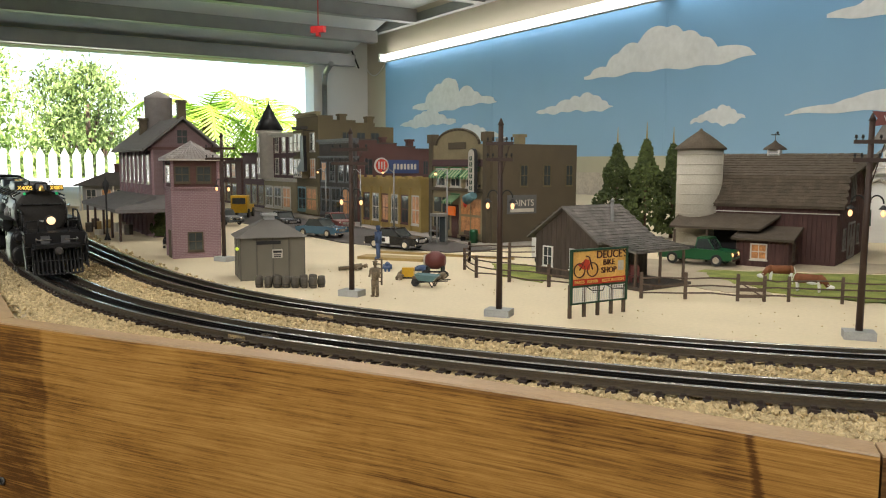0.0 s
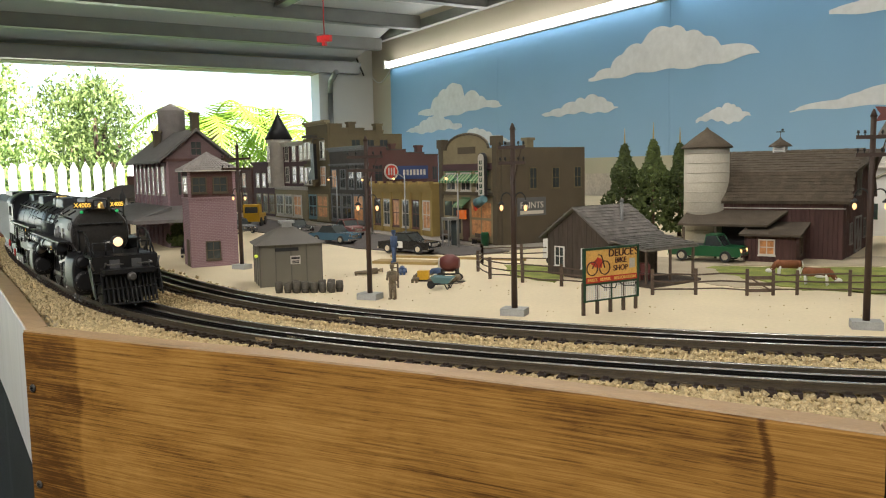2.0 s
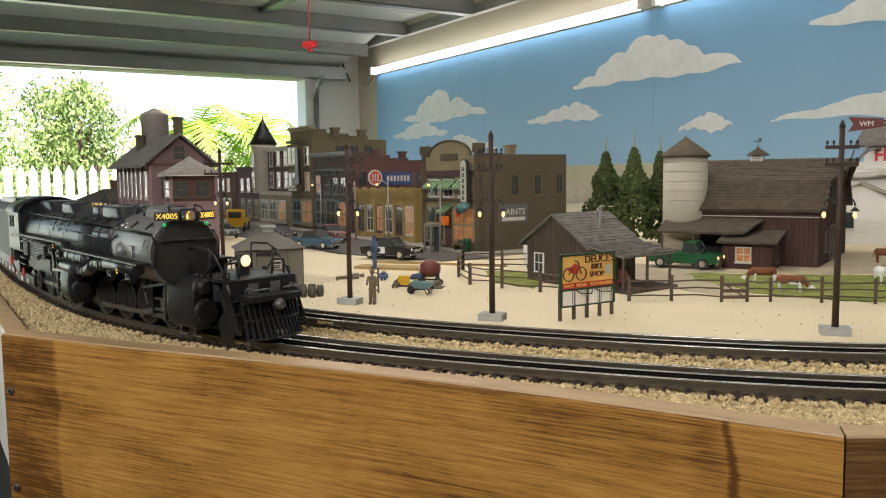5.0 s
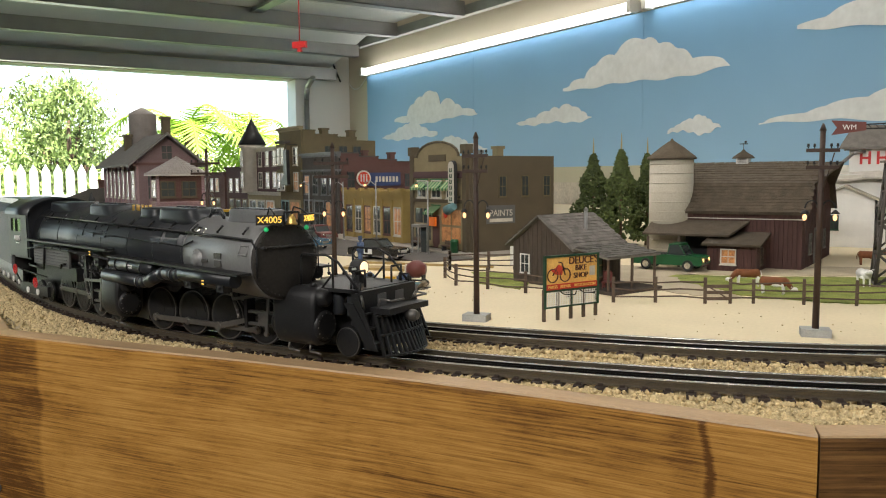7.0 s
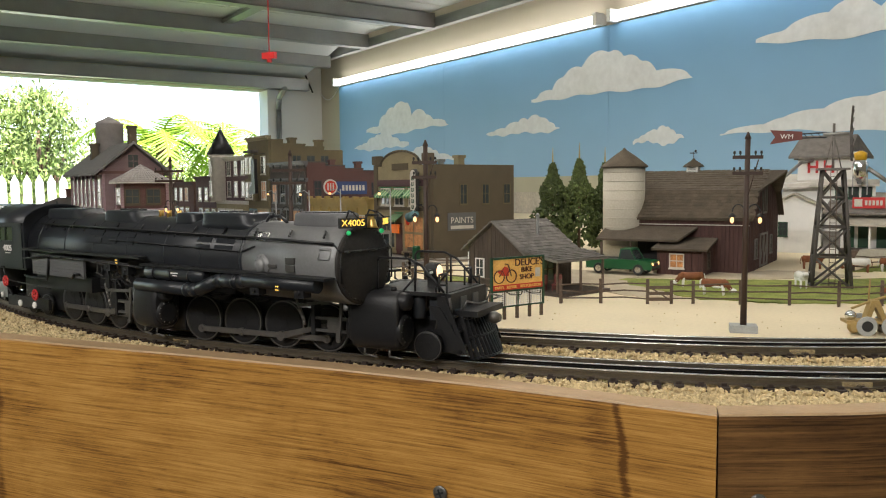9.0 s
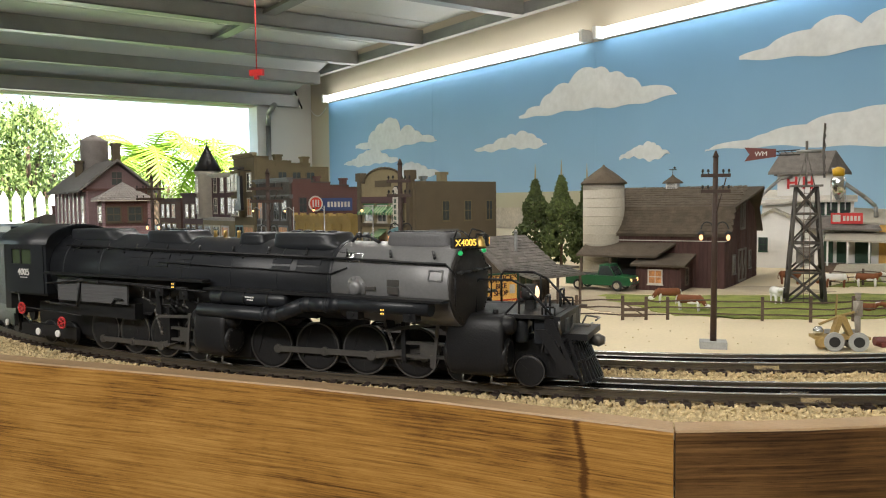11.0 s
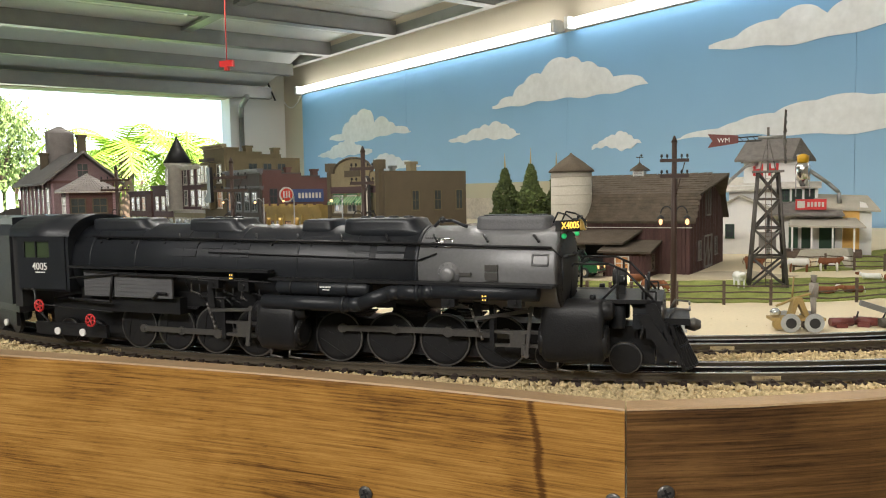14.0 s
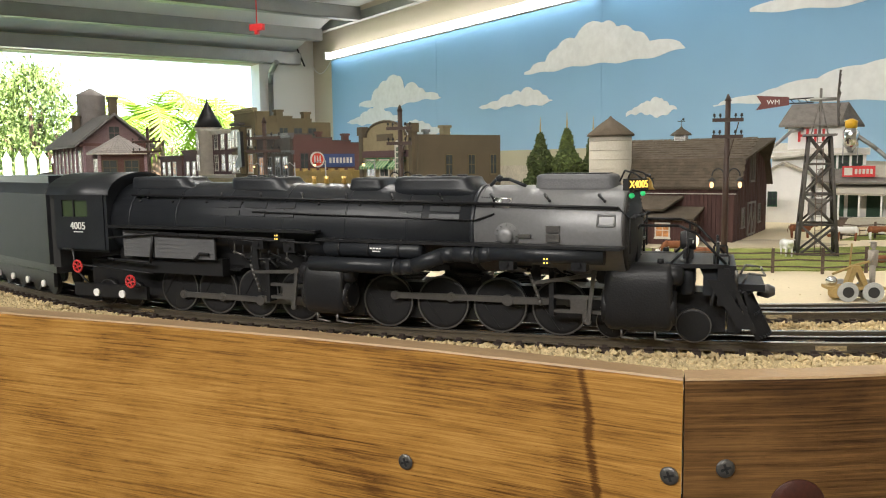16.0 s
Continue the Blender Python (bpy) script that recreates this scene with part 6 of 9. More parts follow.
# gable end: loft window, doors, small windows
for nm, y, z, w, h in (("loft_window", 0.106, 0.084, 0.036, 0.046), ("barn_door", 0.092, 0.002, 0.060, 0.052)):
    f = 0.003
    fr_ = part(nm, parts((BW + 0.001, BW + 0.0030, y, y + w, z, z + f), (BW + 0.001, BW + 0.0030, y, y + w, z + h - f, z + h), (BW + 0.001, BW + 0.0030, y, y + f, z, z + h), (BW + 0.001, BW + 0.0030, y + w - f, y + w, z, z + h), (BW + 0.001, BW + 0.0028, y + w / 2 - f / 2, y + w / 2 + f / 2, z, z + h)), M["shingle"], bn, "grey weathered framed opening")
    if nm == "barn_door":
        bm = bmesh.new()
        for s in (0, 1):
            ya, yb = (y, y + w / 2) if s == 0 else (y + w / 2, y + w)
            pipe(bm, [(BW + 0.0022, ya + 0.002, z + 0.002), (BW + 0.0022, yb - 0.002, z + h - 0.003)], 0.0011, 4)
        part("brace", bm, M["shingle"], fr_)
for y in (0.052, 0.178):
    side_window(bn, BW + 0.0010, y, 0.020, 0.018, 0.026, M["shingle"])
# lean-to and milk house in front
bm = bmesh.new()
vs = [(-0.006, -0.052, 0.050), (0.118, -0.052, 0.050), (0.135, 0.0, 0.068), (-0.006, 0.0, 0.068)]
a = [bm.verts.new(v) for v in vs]
b = [bm.verts.new((v[0], v[1], v[2] - 0.003)) for v in vs]
bm.faces.new(a)
bm.faces.new(b[::-1])
for k in range(4):
    bm.faces.new((a[k], b[k], b[(k + 1) % 4], a[(k + 1) % 4]))
part("lean_to_roof", bm, M["barn_roof"], bn)
# black panel on the barn wall stands for the lean-to's inner shade
part("lean_to_back", parts((0.0, 0.092, -0.004, -0.0015, 0, 0.060)), M["loco_soft"], bn, "black panel painting the shade inside the open stall")
for x in (0.0, 0.046, 0.088):
    part("lean_to_post", parts((x, x + 0.003, -0.050, -0.047, 0, 0.045)), M["wood_fence"], bn)
part("flashing", parts((-0.002, BW + 0.004, -0.0035, -0.0018, 0.0700, 0.0712)), M["cream"], bn, "pale flashing strip")
mh = bmesh.new()
box(mh, 0.092, 0.158, -0.062, -0.0015, 0, 0.040)
part("milk_house", mh, M["barn_red"], bn)
for i in range(13):
    x = 0.094 + i * 0.0051
    part("board", parts((x - 0.0018, x + 0.0018, -0.0632 - 0.0003 * (i % 2), -0.062, 0, 0.040)), M["barn_red"], bn)
pane_window(bn, 0.112, 0.012, 0.018, 0.018, -0.0636, M["cream"], lit=True)
side_window(bn, 0.158, -0.040, 0.010, 0.014, 0.022, M["wood_fence"])
bm = bmesh.new()
vs = [(0.086, -0.072, 0.039), (0.166, -0.072, 0.039), (0.164, 0.0, 0.052), (0.086, 0.0, 0.052)]
a = [bm.verts.new(v) for v in vs]
b = [bm.verts.new((v[0], v[1], v[2] - 0.003)) for v in vs]
bm.faces.new(a)
bm.faces.new(b[::-1])
for k in range(4):
    bm.faces.new((a[k], b[k], b[(k + 1) % 4], a[(k + 1) % 4]))
part("milk_house_roof", bm, M["barn_roof"], bn)
cx = 0.094
cup = part("cupola", parts((cx - 0.009, cx + 0.009, BD / 2 - 0.009, BD / 2 + 0.009, 0.146, 0.160)), M["white"], bn, "white louvred roof cupola")
for i in range(4):
    part("louvre", parts((cx - 0.007, cx + 0.007, BD / 2 - 0.0096, BD / 2 - 0.009, 0.149 + i * 0.0026, 0.1503 + i * 0.0026)), M["strut"], cup)
bm = bmesh.new()
lathe(bm, [(0.018, 0.159), (0.016, 0.162), (0.004, 0.170), (0.0005, 0.174), (0.0004, 0.184)], 4, centre=(cx, BD / 2, 0))
part("cupola_roof", bm, M["barn_roof"], cup)
bm = bmesh.new()
pipe(bm, [(cx - 0.006, BD / 2, 0.182), (cx + 0.006, BD / 2, 0.182)], 0.0008, 5)
blob(bm, (cx + 0.003, BD / 2, 0.185), 0.0022)
part("weather_vane", bm, M["rubber"], cup)


def pine(x, y, h, r, seed):
    rng = random.Random(seed)
    t = thing("model_pine", "dark green model evergreen with a bare tan tip", "tree", pose(x, y, G), "model evergreens")
    bm = bmesh.new()
    tube(bm, (0, 0, 0), (0, 0, h * 0.8), 0.004, 0.001, 6)
    part("trunk", bm, M["trunk"], t)
    bm = bmesh.new()
    tube(bm, (0, 0, h * 0.78), (0, 0, h), 0.0028, 0.0004, 6)
    part("tip", bm, M["tan"], t, "bare tan tip")
    bm = bmesh.new()
    for _ in range(1500):
        f = rng.random() ** 0.8
        z = h * (0.06 + 0.78 * f)
        lump = 1 + 0.22 * math.sin(9 * f * 6.28 / 3 + seed)
        rr = r * (1 - f ** 1.5) * lump * math.sqrt(rng.random() * 0.6 + 0.4) + 0.002
        a = rng.uniform(0, 6.28)
        c = Vector((rr * math.cos(a), rr * math.sin(a), z))
        s = rng.uniform(0.0032, 0.0062)
        q = Euler((rng.uniform(0, 6), rng.uniform(0, 6), rng.uniform(0, 6))).to_matrix()
        vs = [bm.verts.new(c + q @ Vector(v) * s) for v in ((1, 0, -0.3), (-0.6, 0.9, -0.3), (-0.6, -0.9, -0.3), (0, 0, 0.9))]
        for i in ((0, 1, 3), (1, 2, 3), (2, 0, 3), (0, 2, 1)):
            bm.faces.new([vs[k] for k in i])
    part("crown", bm, M["pine"], t, "clumped dark green crown")


pine(-0.320, 1.52, 0.205, 0.044, 1)
pine(-0.262, 1.50, 0.212, 0.044, 2)
pine(-0.226, 1.56, 0.205, 0.034, 3)
for i, (x, y) in enumerate(((-1.06, 1.12), (-1.45, 1.15))):
    pine(x, y, 0.075, 0.018, 10 + i)


def rail_fence(pts, skip=()):
    f = thing("rail_fence", "weathered three-rail wooden pasture fence", "fence", pose(0, 0, G), "pasture fences")
    rng = random.Random(len(pts))
    for x, y in pts:
        part("fence_post", parts((x - 0.0016, x + 0.0016, y - 0.0016, y + 0.0016, 0, 0.0265 + rng.uniform(-0.001, 0.002))), M["wood_fence"], f)
    for i, (a, b) in enumerate(zip(pts, pts[1:])):
        if i in skip:
            continue
        for z in (0.007, 0.0145, 0.022):
            bm = bmesh.new()
            m = ((a[0] + b[0]) / 2, (a[1] + b[1]) / 2 - 0.001)
            pipe(bm, [(a[0], a[1] - 0.002, z + rng.uniform(-0.001, 0.001)), (*m, z + rng.uniform(-0.0018, 0.001)), (b[0], b[1] - 0.002, z + rng.uniform(-0.001, 0.001))], 0.0009, 5)
            part("fence_rail", bm, M["wood_fence"], f)


rail_fence([(-0.404, 1.049), (-0.372, 0.965), (-0.328, 0.904), (-0.279, 0.888), (-0.226, 0.874), (-0.17, 0.858)])
rail_fence([(-0.404, 1.049), (-0.352, 1.07), (-0.30, 1.09)])
rail_fence([(-0.117, 0.846), (-0.076, 0.862), (-0.027, 0.874), (-0.003, 0.884), (0.019, 0.893), (0.067, 0.904), (0.116, 0.916), (0.164, 0.922), (0.206, 0.944), (0.252, 0.969), (0.30, 1.0), (0.36, 1.05)], skip=(2,))
rail_fence([(0.20, 1.32), (0.245, 1.335), (0.285, 1.34), (0.325, 1.335), (0.37, 1.34), (0.42, 1.36), (0.48, 1.40)])
gt = thing("field_gate", "small closed wooden field gate in the fence", "gate", pose(-0.026, 0.873, G, 0, 0, 22))
for z in (0.004, 0.0105, 0.017):
    part("gate_bar", parts((0, 0.024, -0.003, -0.0018, z, z + 0.0035)), M["wood_fence"], gt)
bm = bmesh.new()
pipe(bm, [(0.001, -0.0036, 0.019), (0.023, -0.0036, 0.005)], 0.0010, 4)
part("gate_brace", bm, M["wood_fence"], gt)


def cow(x, y, turn, main, patch_m, head_down=False, lying=False, s=0.68):
    c = thing("cow", "brown and white model cow in the pasture", "cow", pose(x, y, G - (0.011 * s if lying else 0), 0, 0, turn) @ Matrix.Scale(s, 4), "pasture cows")
    bm = bmesh.new()
    tube(bm, (-0.019, 0, 0.0225), (0.016, 0, 0.023), 0.0080, 0.0072, 12)
    blob(bm, (-0.019, 0, 0.0225), 0.0086, (0.6, 1, 1), 2)
    blob(bm, (0.016, 0, 0.023), 0.0082, (0.7, 1, 1), 2)
    part("body", bm, main, c)
    bm = bmesh.new()
    zt = 0.012 if head_down else 0.030
    tube(bm, (0.018, 0, 0.025), (0.028, 0, zt), 0.0052, 0.0035, 8)
    part("neck", bm, main, c)
    bm = bmesh.new()
    blob(bm, (0.031, 0, zt - 0.001), 0.0045, (1.5, 0.85, 0.9), 2)
    for k in (-1, 1):
        blob(bm, (0.028, k * 0.005, zt + 0.003), 0.0018, (0.6, 1.5, 0.6))
    part("head", bm, patch_m, c, "white face")
    if not lying:
        for lx in (-0.019, 0.014):
            for ly in (-0.005, 0.005):
                bm = bmesh.new()
                tube(bm, (lx, ly, 0.020), (lx + 0.001, ly, 0.0), 0.0024, 0.0014, 6)
                part("leg", bm, patch_m, c)
    bm = bmesh.new()
    pipe(bm, [(-0.024, 0, 0.028), (-0.027, 0, 0.018), (-0.026, 0, 0.012)], 0.0007, 5)
    part("tail", bm, patch_m, c)
    bm = bmesh.new()
    blob(bm, (0.004, -0.003, 0.0165), 0.0055, (1.6, 1, 0.5), 2)
    part("belly", bm, patch_m, c)
    return c


WH, BR = M["white"], M["cow_brown"]
cow(0.000, 1.035, 195, BR, WH, True, s=0.66)
cow(0.035, 0.968, -8, BR, WH, True, s=0.66)
cow(0.128, 1.075, 285, WH, WH)
cow(0.145, 1.33, 10, BR, BR, False)
cow(0.205, 1.30, 185, WH, BR, True)
cow(0.25, 1.32, 5, BR, WH)
cow(0.292, 1.20, 175, WH, BR, lying=True, s=0.52)
cow(0.318, 1.19, 10, BR, WH, lying=True, s=0.52)
cow(0.225, 1.03, 0, BR, BR, lying=True, s=0.52)
cow(0.255, 1.045, 190, BR, WH, lying=True, s=0.52)

# windmill
wm = thing("windmill", "weathered grey farm windmill tower with a red tail vane", "windmill", pose(0.161, 1.104, G, 0, 0, 4))
HT, R0, R1 = 0.147, 0.0225, 0.0120
for sx in (-1, 1):
    for sy in (-1, 1):
        bm = bmesh.new()
        tube(bm, (sx * R0, sy * R0, 0), (sx * R1, sy * R1, HT), 0.0026, 0.0022, 4)
        part("tower_leg", bm, M["dark_roof"], wm)
lv = [0, 0.038, 0.075, 0.112, HT]


def tower_brace(p, q, r):
    bm = bmesh.new()
    tube(bm, p, q, r, seg=4)
    part("tower_brace", bm, M["dark_roof"], wm)


for i, z in enumerate(lv):
    r = R0 + (R1 - R0) * z / HT
    for a, b in (((-r, -r), (r, -r)), ((r, -r), (r, r)), ((r, r), (-r, r)), ((-r, r), (-r, -r))):
        tower_brace((*a, z + 0.001), (*b, z + 0.001), 0.0019)
        if i:
            z0 = lv[i - 1]
            k = (R0 + (R1 - R0) * z0 / HT) / r
            tower_brace((a[0] * k, a[1] * k, z0), (*b, z), 0.0017)
            tower_brace((b[0] * k, b[1] * k, z0), (*a, z), 0.0017)
part("platform", parts((-0.018, 0.018, -0.018, 0.018, HT, HT + 0.0025)), M["shingle"], wm)
bm = bmesh.new()
for k in (-1, 1):
    tube(bm, (k * 0.0035, -0.024, 0), (k * 0.0035, -0.013, HT), 0.0006, seg=4)
for i in range(18):
    f = i / 18
    tube(bm, (-0.0035, -0.024 + 0.011 * f, HT * f), (0.0035, -0.024 + 0.011 * f, HT * f), 0.0005, seg=4)
part("ladder", bm, M["wood_fence"], wm)
bm = bmesh.new()
for a in range(4):
    tube(bm, (0.010 * math.cos(a * 1.57), 0.010 * math.sin(a * 1.57), HT), (0, 0, HT + 0.046), 0.0010, seg=4)
tube(bm, (0, 0, HT + 0.03), (0, 0, HT + 0.058), 0.0016, seg=6)
part("head_frame", bm, M["shingle"], wm)
HZ = HT + 0.045
bm = bmesh.new()
tube(bm, (-0.012, 0, HZ), (0.019, 0, HZ), 0.0022, seg=8)
part("gearbox", bm, M["strut"], wm)
bm = bmesh.new()
pipe(bm, [(-0.008, 0, HZ + 0.002), (-0.036, 0, HZ + 0.001)], 0.0009, 5)
pipe(bm, [(-0.008, 0, HZ - 0.004), (-0.036, 0, HZ - 0.004)], 0.0009, 5)
for x in (-0.014, -0.022, -0.030):
    pipe(bm, [(x, 0, HZ - 0.004), (x - 0.005, 0, HZ + 0.002)], 0.0006, 4)
part("tail_boom", bm, M["rubber"], wm)
bm = bmesh.new()
prism(bm, [(-0.036, HZ + 0.004), (-0.036, HZ - 0.006), (-0.074, HZ - 0.011), (-0.068, HZ - 0.002), (-0.074, HZ + 0.007)], -0.0006, 0.0006)
vane = part("tail_vane", bm, M["machine_red"], wm, "dark red tail vane with white letters")
lettering("vane_letters", "WM", 0.0085, M["white"], vane, pose(-0.054, -0.0008, HZ - 0.002) @ FRONT)
bm = bmesh.new()
for i in range(16):
    a = i * 2 * math.pi / 16
    c, s = math.cos(a), math.sin(a)
    q = [(0.018, 0.007 * c - 0.002 * s, HZ + 0.007 * s + 0.002 * c), (0.018, 0.007 * c + 0.002 * s, HZ + 0.007 * s - 0.002 * c),
         (0.0215, 0.034 * c + 0.0048 * s, HZ + 0.034 * s - 0.0048 * c), (0.0195, 0.034 * c - 0.0048 * s, HZ + 0.034 * s + 0.0048 * c)]
    a_ = [bm.verts.new(v) for v in q]
    b_ = [bm.verts.new((v[0] + 0.0006, v[1], v[2])) for v in q]
    bm.faces.new(a_)
    bm.faces.new(b_[::-1])
    for k in range(4):
        bm.faces.new((a_[k], b_[k], b_[(k + 1) % 4], a_[(k + 1) % 4]))
rotor = part("rotor", bm, M["dark_roof"], wm, "multi-blade wind rotor seen edge on")
rotor.matrix_basis = pose(0, 0, 0, 0, 0, -6)
part("pump_tank", parts((-0.010, 0.010, -0.008, 0.008, 0.050, 0.070)), M["shingle"], wm)

# feed mill behind
ml = thing("feed_mill", "white feed mill with stepped pale and grey metal roofs", "mill", pose(0.078, 1.640, G, 0, 0, -5) @ Matrix.Diagonal((1.0, 1.0, 1.09, 1.0)))


def slab(name, corners, thick, material, parent, label=""):
    bm = bmesh.new()
    a = [bm.verts.new(v) for v in corners]
    b = [bm.verts.new((v[0], v[1], v[2] - thick)) for v in corners]
    bm.faces.new(a)
    bm.faces.new(b[::-1])
    for k in range(4):
        bm.faces.new((a[k], b[k], b[(k + 1) % 4], a[(k + 1) % 4]))
    return part(name, bm, material, parent, label)


bm = bmesh.new()
prism(bm, [(0, 0), (0.085, 0), (0.085, 0.080), (0.036, 0.100), (0, 0.084)], 0.0, 0.075)
shed_ = part("grain_shed", bm, M["white"], ml, "white gabled grain shed")
slab("shed_roof", [(-0.006, -0.010, 0.083), (0.036, -0.010, 0.104), (0.036, 0.080, 0.104), (-0.006, 0.080, 0.083)], 0.003, M["silo"], ml)
slab("shed_roof", [(0.036, -0.010, 0.104), (0.092, -0.010, 0.080), (0.092, 0.080, 0.080), (0.036, 0.080, 0.104)], 0.003, M["silo"], ml)
for k in range(9):
    part("siding_board", parts((0.001, 0.084, -0.0012, 0.0, 0.004 + k * 0.0085, 0.0115 + k * 0.0085)), M["white"], shed_)
pane_window(ml, 0.012, 0.030, 0.014, 0.022, -0.0014, M["board_green"])
part("main_body", parts((0.010, 0.168, 0.056, 0.150, 0, 0.122)), M["white"], ml, "white clapboard main house")
slab("main_roof", [(0.002, 0.040, 0.112), (0.088, 0.040, 0.116), (0.088, 0.100, 0.140), (0.002, 0.100, 0.136)], 0.003, M["cream"], ml, "pale sheet metal roof")
tower = part("head_house", parts((0.036, 0.150, 0.070, 0.150, 0.122, 0.174)), M["white"], ml, "white head house above the roofs")
for k in range(6):
    part("siding_board", parts((0.037, 0.149, 0.0686, 0.070, 0.124 + k * 0.0083, 0.1312 + k * 0.0083)), M["white"], tower)
slab("tower_roof", [(0.020, 0.056, 0.168), (0.126, 0.056, 0.168), (0.138, 0.110, 0.206), (0.038, 0.110, 0.206)], 0.004, M["shingle"], ml, "weathered grey shingle roof")
slab("tower_roof", [(0.126, 0.056, 0.168), (0.166, 0.110, 0.166), (0.138, 0.110, 0.206), (0.136, 0.108, 0.204)], 0.004, M["shingle"], ml)
slab("tower_roof", [(0.038, 0.110, 0.206), (0.138, 0.110, 0.206), (0.160, 0.164, 0.168), (0.020, 0.164, 0.168)], 0.004, M["shingle"], ml)
part("red_letter", parts(*[(x, x + 0.0045, 0.0660, 0.0686, 0.138, 0.160) for x in (0.054, 0.068, 0.082, 0.096)], (0.0585, 0.068, 0.0660, 0.0686, 0.147, 0.151), (0.0865, 0.096, 0.0660, 0.0686, 0.147, 0.151)), M["red"], tower, "large red painted letters")
part("window_band", parts((0.100, 0.172, 0.044, 0.056, 0.088, 0.118)), M["white"], ml)
for x in (0.106, 0.128, 0.150):
    pane_window(ml, x, 0.094, 0.015, 0.018, 0.0438, M["board_green"])
slab("band_roof", [(0.060, 0.034, 0.117), (0.178, 0.034, 0.117), (0.178, 0.060, 0.126), (0.060, 0.060, 0.126)], 0.003, M["cream"], ml)
slab("porch_roof", [(0.088, -0.030, 0.072), (0.218, -0.030, 0.070), (0.200, 0.050, 0.092), (0.096, 0.050, 0.092)], 0.003, M["shingle"], ml, "grey sheet porch roof")
sign_ = part("red_sign", parts((0.136, 0.188, -0.018, -0.015, 0.078, 0.096)), M["red"], ml, "red advertising sign on the porch roof")
part("sign_panel", parts((0.139, 0.152, -0.0186, -0.018, 0.081, 0.093)), M["cream"], sign_)
part("sign_bars", parts(*[(0.156 + k * 0.006, 0.160 + k * 0.006, -0.0186, -0.018, 0.083, 0.091) for k in range(5)]), M["cream"], sign_)
part("store_front", parts((0.092, 0.214, 0.0, 0.056, 0, 0.076)), M["white"], ml)
for x0, x1 in ((0.124, 0.140), (0.146, 0.164), (0.176, 0.202)):
    part("dock_door", parts((x0, x1, -0.003, 0.0, 0.012, 0.056)), M["board_green"], ml, "dark green dock door")
slab("awning", [(0.128, -0.070, 0.054), (0.252, -0.070, 0.052), (0.236, -0.004, 0.064), (0.128, -0.004, 0.064)], 0.003, M["silo"], ml, "pale corrugated dock awning")
for x in (0.132, 0.164, 0.198, 0.232):
    part("porch_post", parts((x, x + 0.003, -0.066, -0.063, 0.010, 0.053)), M["white"], ml)
part("dock", parts((0.118, 0.246, -0.070, 0.0, 0, 0.011)), M["wood_fence"], ml, "weathered loading dock")
part("orange_wall", parts((0.2145, 0.242, 0.0, 0.060, 0, 0.080)), M["board_orange"], ml, "faded orange end wall")
bm = bmesh.new()
prism(bm, [(0.2425, 0), (0.262, 0), (0.262, 0.070), (0.252, 0.088), (0.2425, 0.090)], 0.004, 0.060)
part("end_house", bm, M["white"], ml)
slab("end_roof", [(0.160, -0.006, 0.082), (0.276, -0.006, 0.076), (0.256, 0.066, 0.100), (0.168, 0.066, 0.104)], 0.003, M["silo"], ml, "pale end roof")
bm = bmesh.new()
lathe(bm, [(0.004, 0.118), (0.013, 0.132), (0.014, 0.152), (0.009, 0.160)], 16, centre=(0.146, 0.026, 0))
part("dust_cyclone", bm, M["chrome"], ml, "bright metal dust cyclone")
bm = bmesh.new()
lathe(bm, [(0.010, 0.159), (0.011, 0.170), (0.003, 0.174)], 16, centre=(0.146, 0.026, 0))
part("cyclone_cap", bm, M["yellow_paint"], ml, "golden cap")
for x in (0.134, 0.158):
    part("cyclone_leg", parts((x - 0.001, x + 0.001, 0.025, 0.027, 0.100, 0.150)), M["strut"], ml)
bm = bmesh.new()
pipe(bm, [(0.156, 0.026, 0.146), (0.190, 0.022, 0.122), (0.208, 0.020, 0.106), (0.209, 0.020, 0.088)], 0.0036, 8)
part("duct", bm, M["strut"], ml)
bm = bmesh.new()
pipe(bm, [(0.062, 0.064, 0.160), (0.044, 0.040, 0.156), (0.020, 0.004, 0.132), (0.008, -0.020, 0.116)], 0.0030, 8)
part("duct", bm, M["strut"], ml)
ramp = thing("loading_ramp", "pale grey arched loading ramp by the mill", "ramp", pose(0.245, 1.40, G, 0, 0, -20))
bm = bmesh.new()
prism(bm, [(-0.045, 0), (-0.03, 0.026), (0.04, 0.030), (0.048, 0), (0.038, 0), (0.030, 0.014), (-0.022, 0.014), (-0.030, 0)], -0.012, 0.012)
part("ramp_body", bm, M["silo"], ramp)
culv = thing("culvert_pipe", "long pale concrete pipe beyond the pasture", "pipe", pose(0.62, 2.05, G, 0, 0, -30))
bm = bmesh.new()
tube(bm, (-0.20, 0, 0.02), (0.35, 0, 0.02), 0.018, seg=16)
part("pipe_body", bm, M["silo"], culv)
wagon = thing("farm_truck", "tan stake-bed farm truck", "truck", pose(0.475, 1.50, G, 0, 0, 20))
for z in (0.012, 0.020, 0.028):
    part("stake_board", parts((-0.04, 0.04, -0.018, -0.015, z, z + 0.006)), M["tan_tarp"], wagon)
part("bed", parts((-0.04, 0.04, -0.016, 0.016, 0.010, 0.034)), M["tan_tarp"], wagon, bevel=0.001)
for x in (-0.024, 0.024):
    bm = bmesh.new()
    tube(bm, (x, -0.019, 0.008), (x, -0.012, 0.008), 0.008, seg=14)
    part("wheel", bm, M["rubber"], wagon)


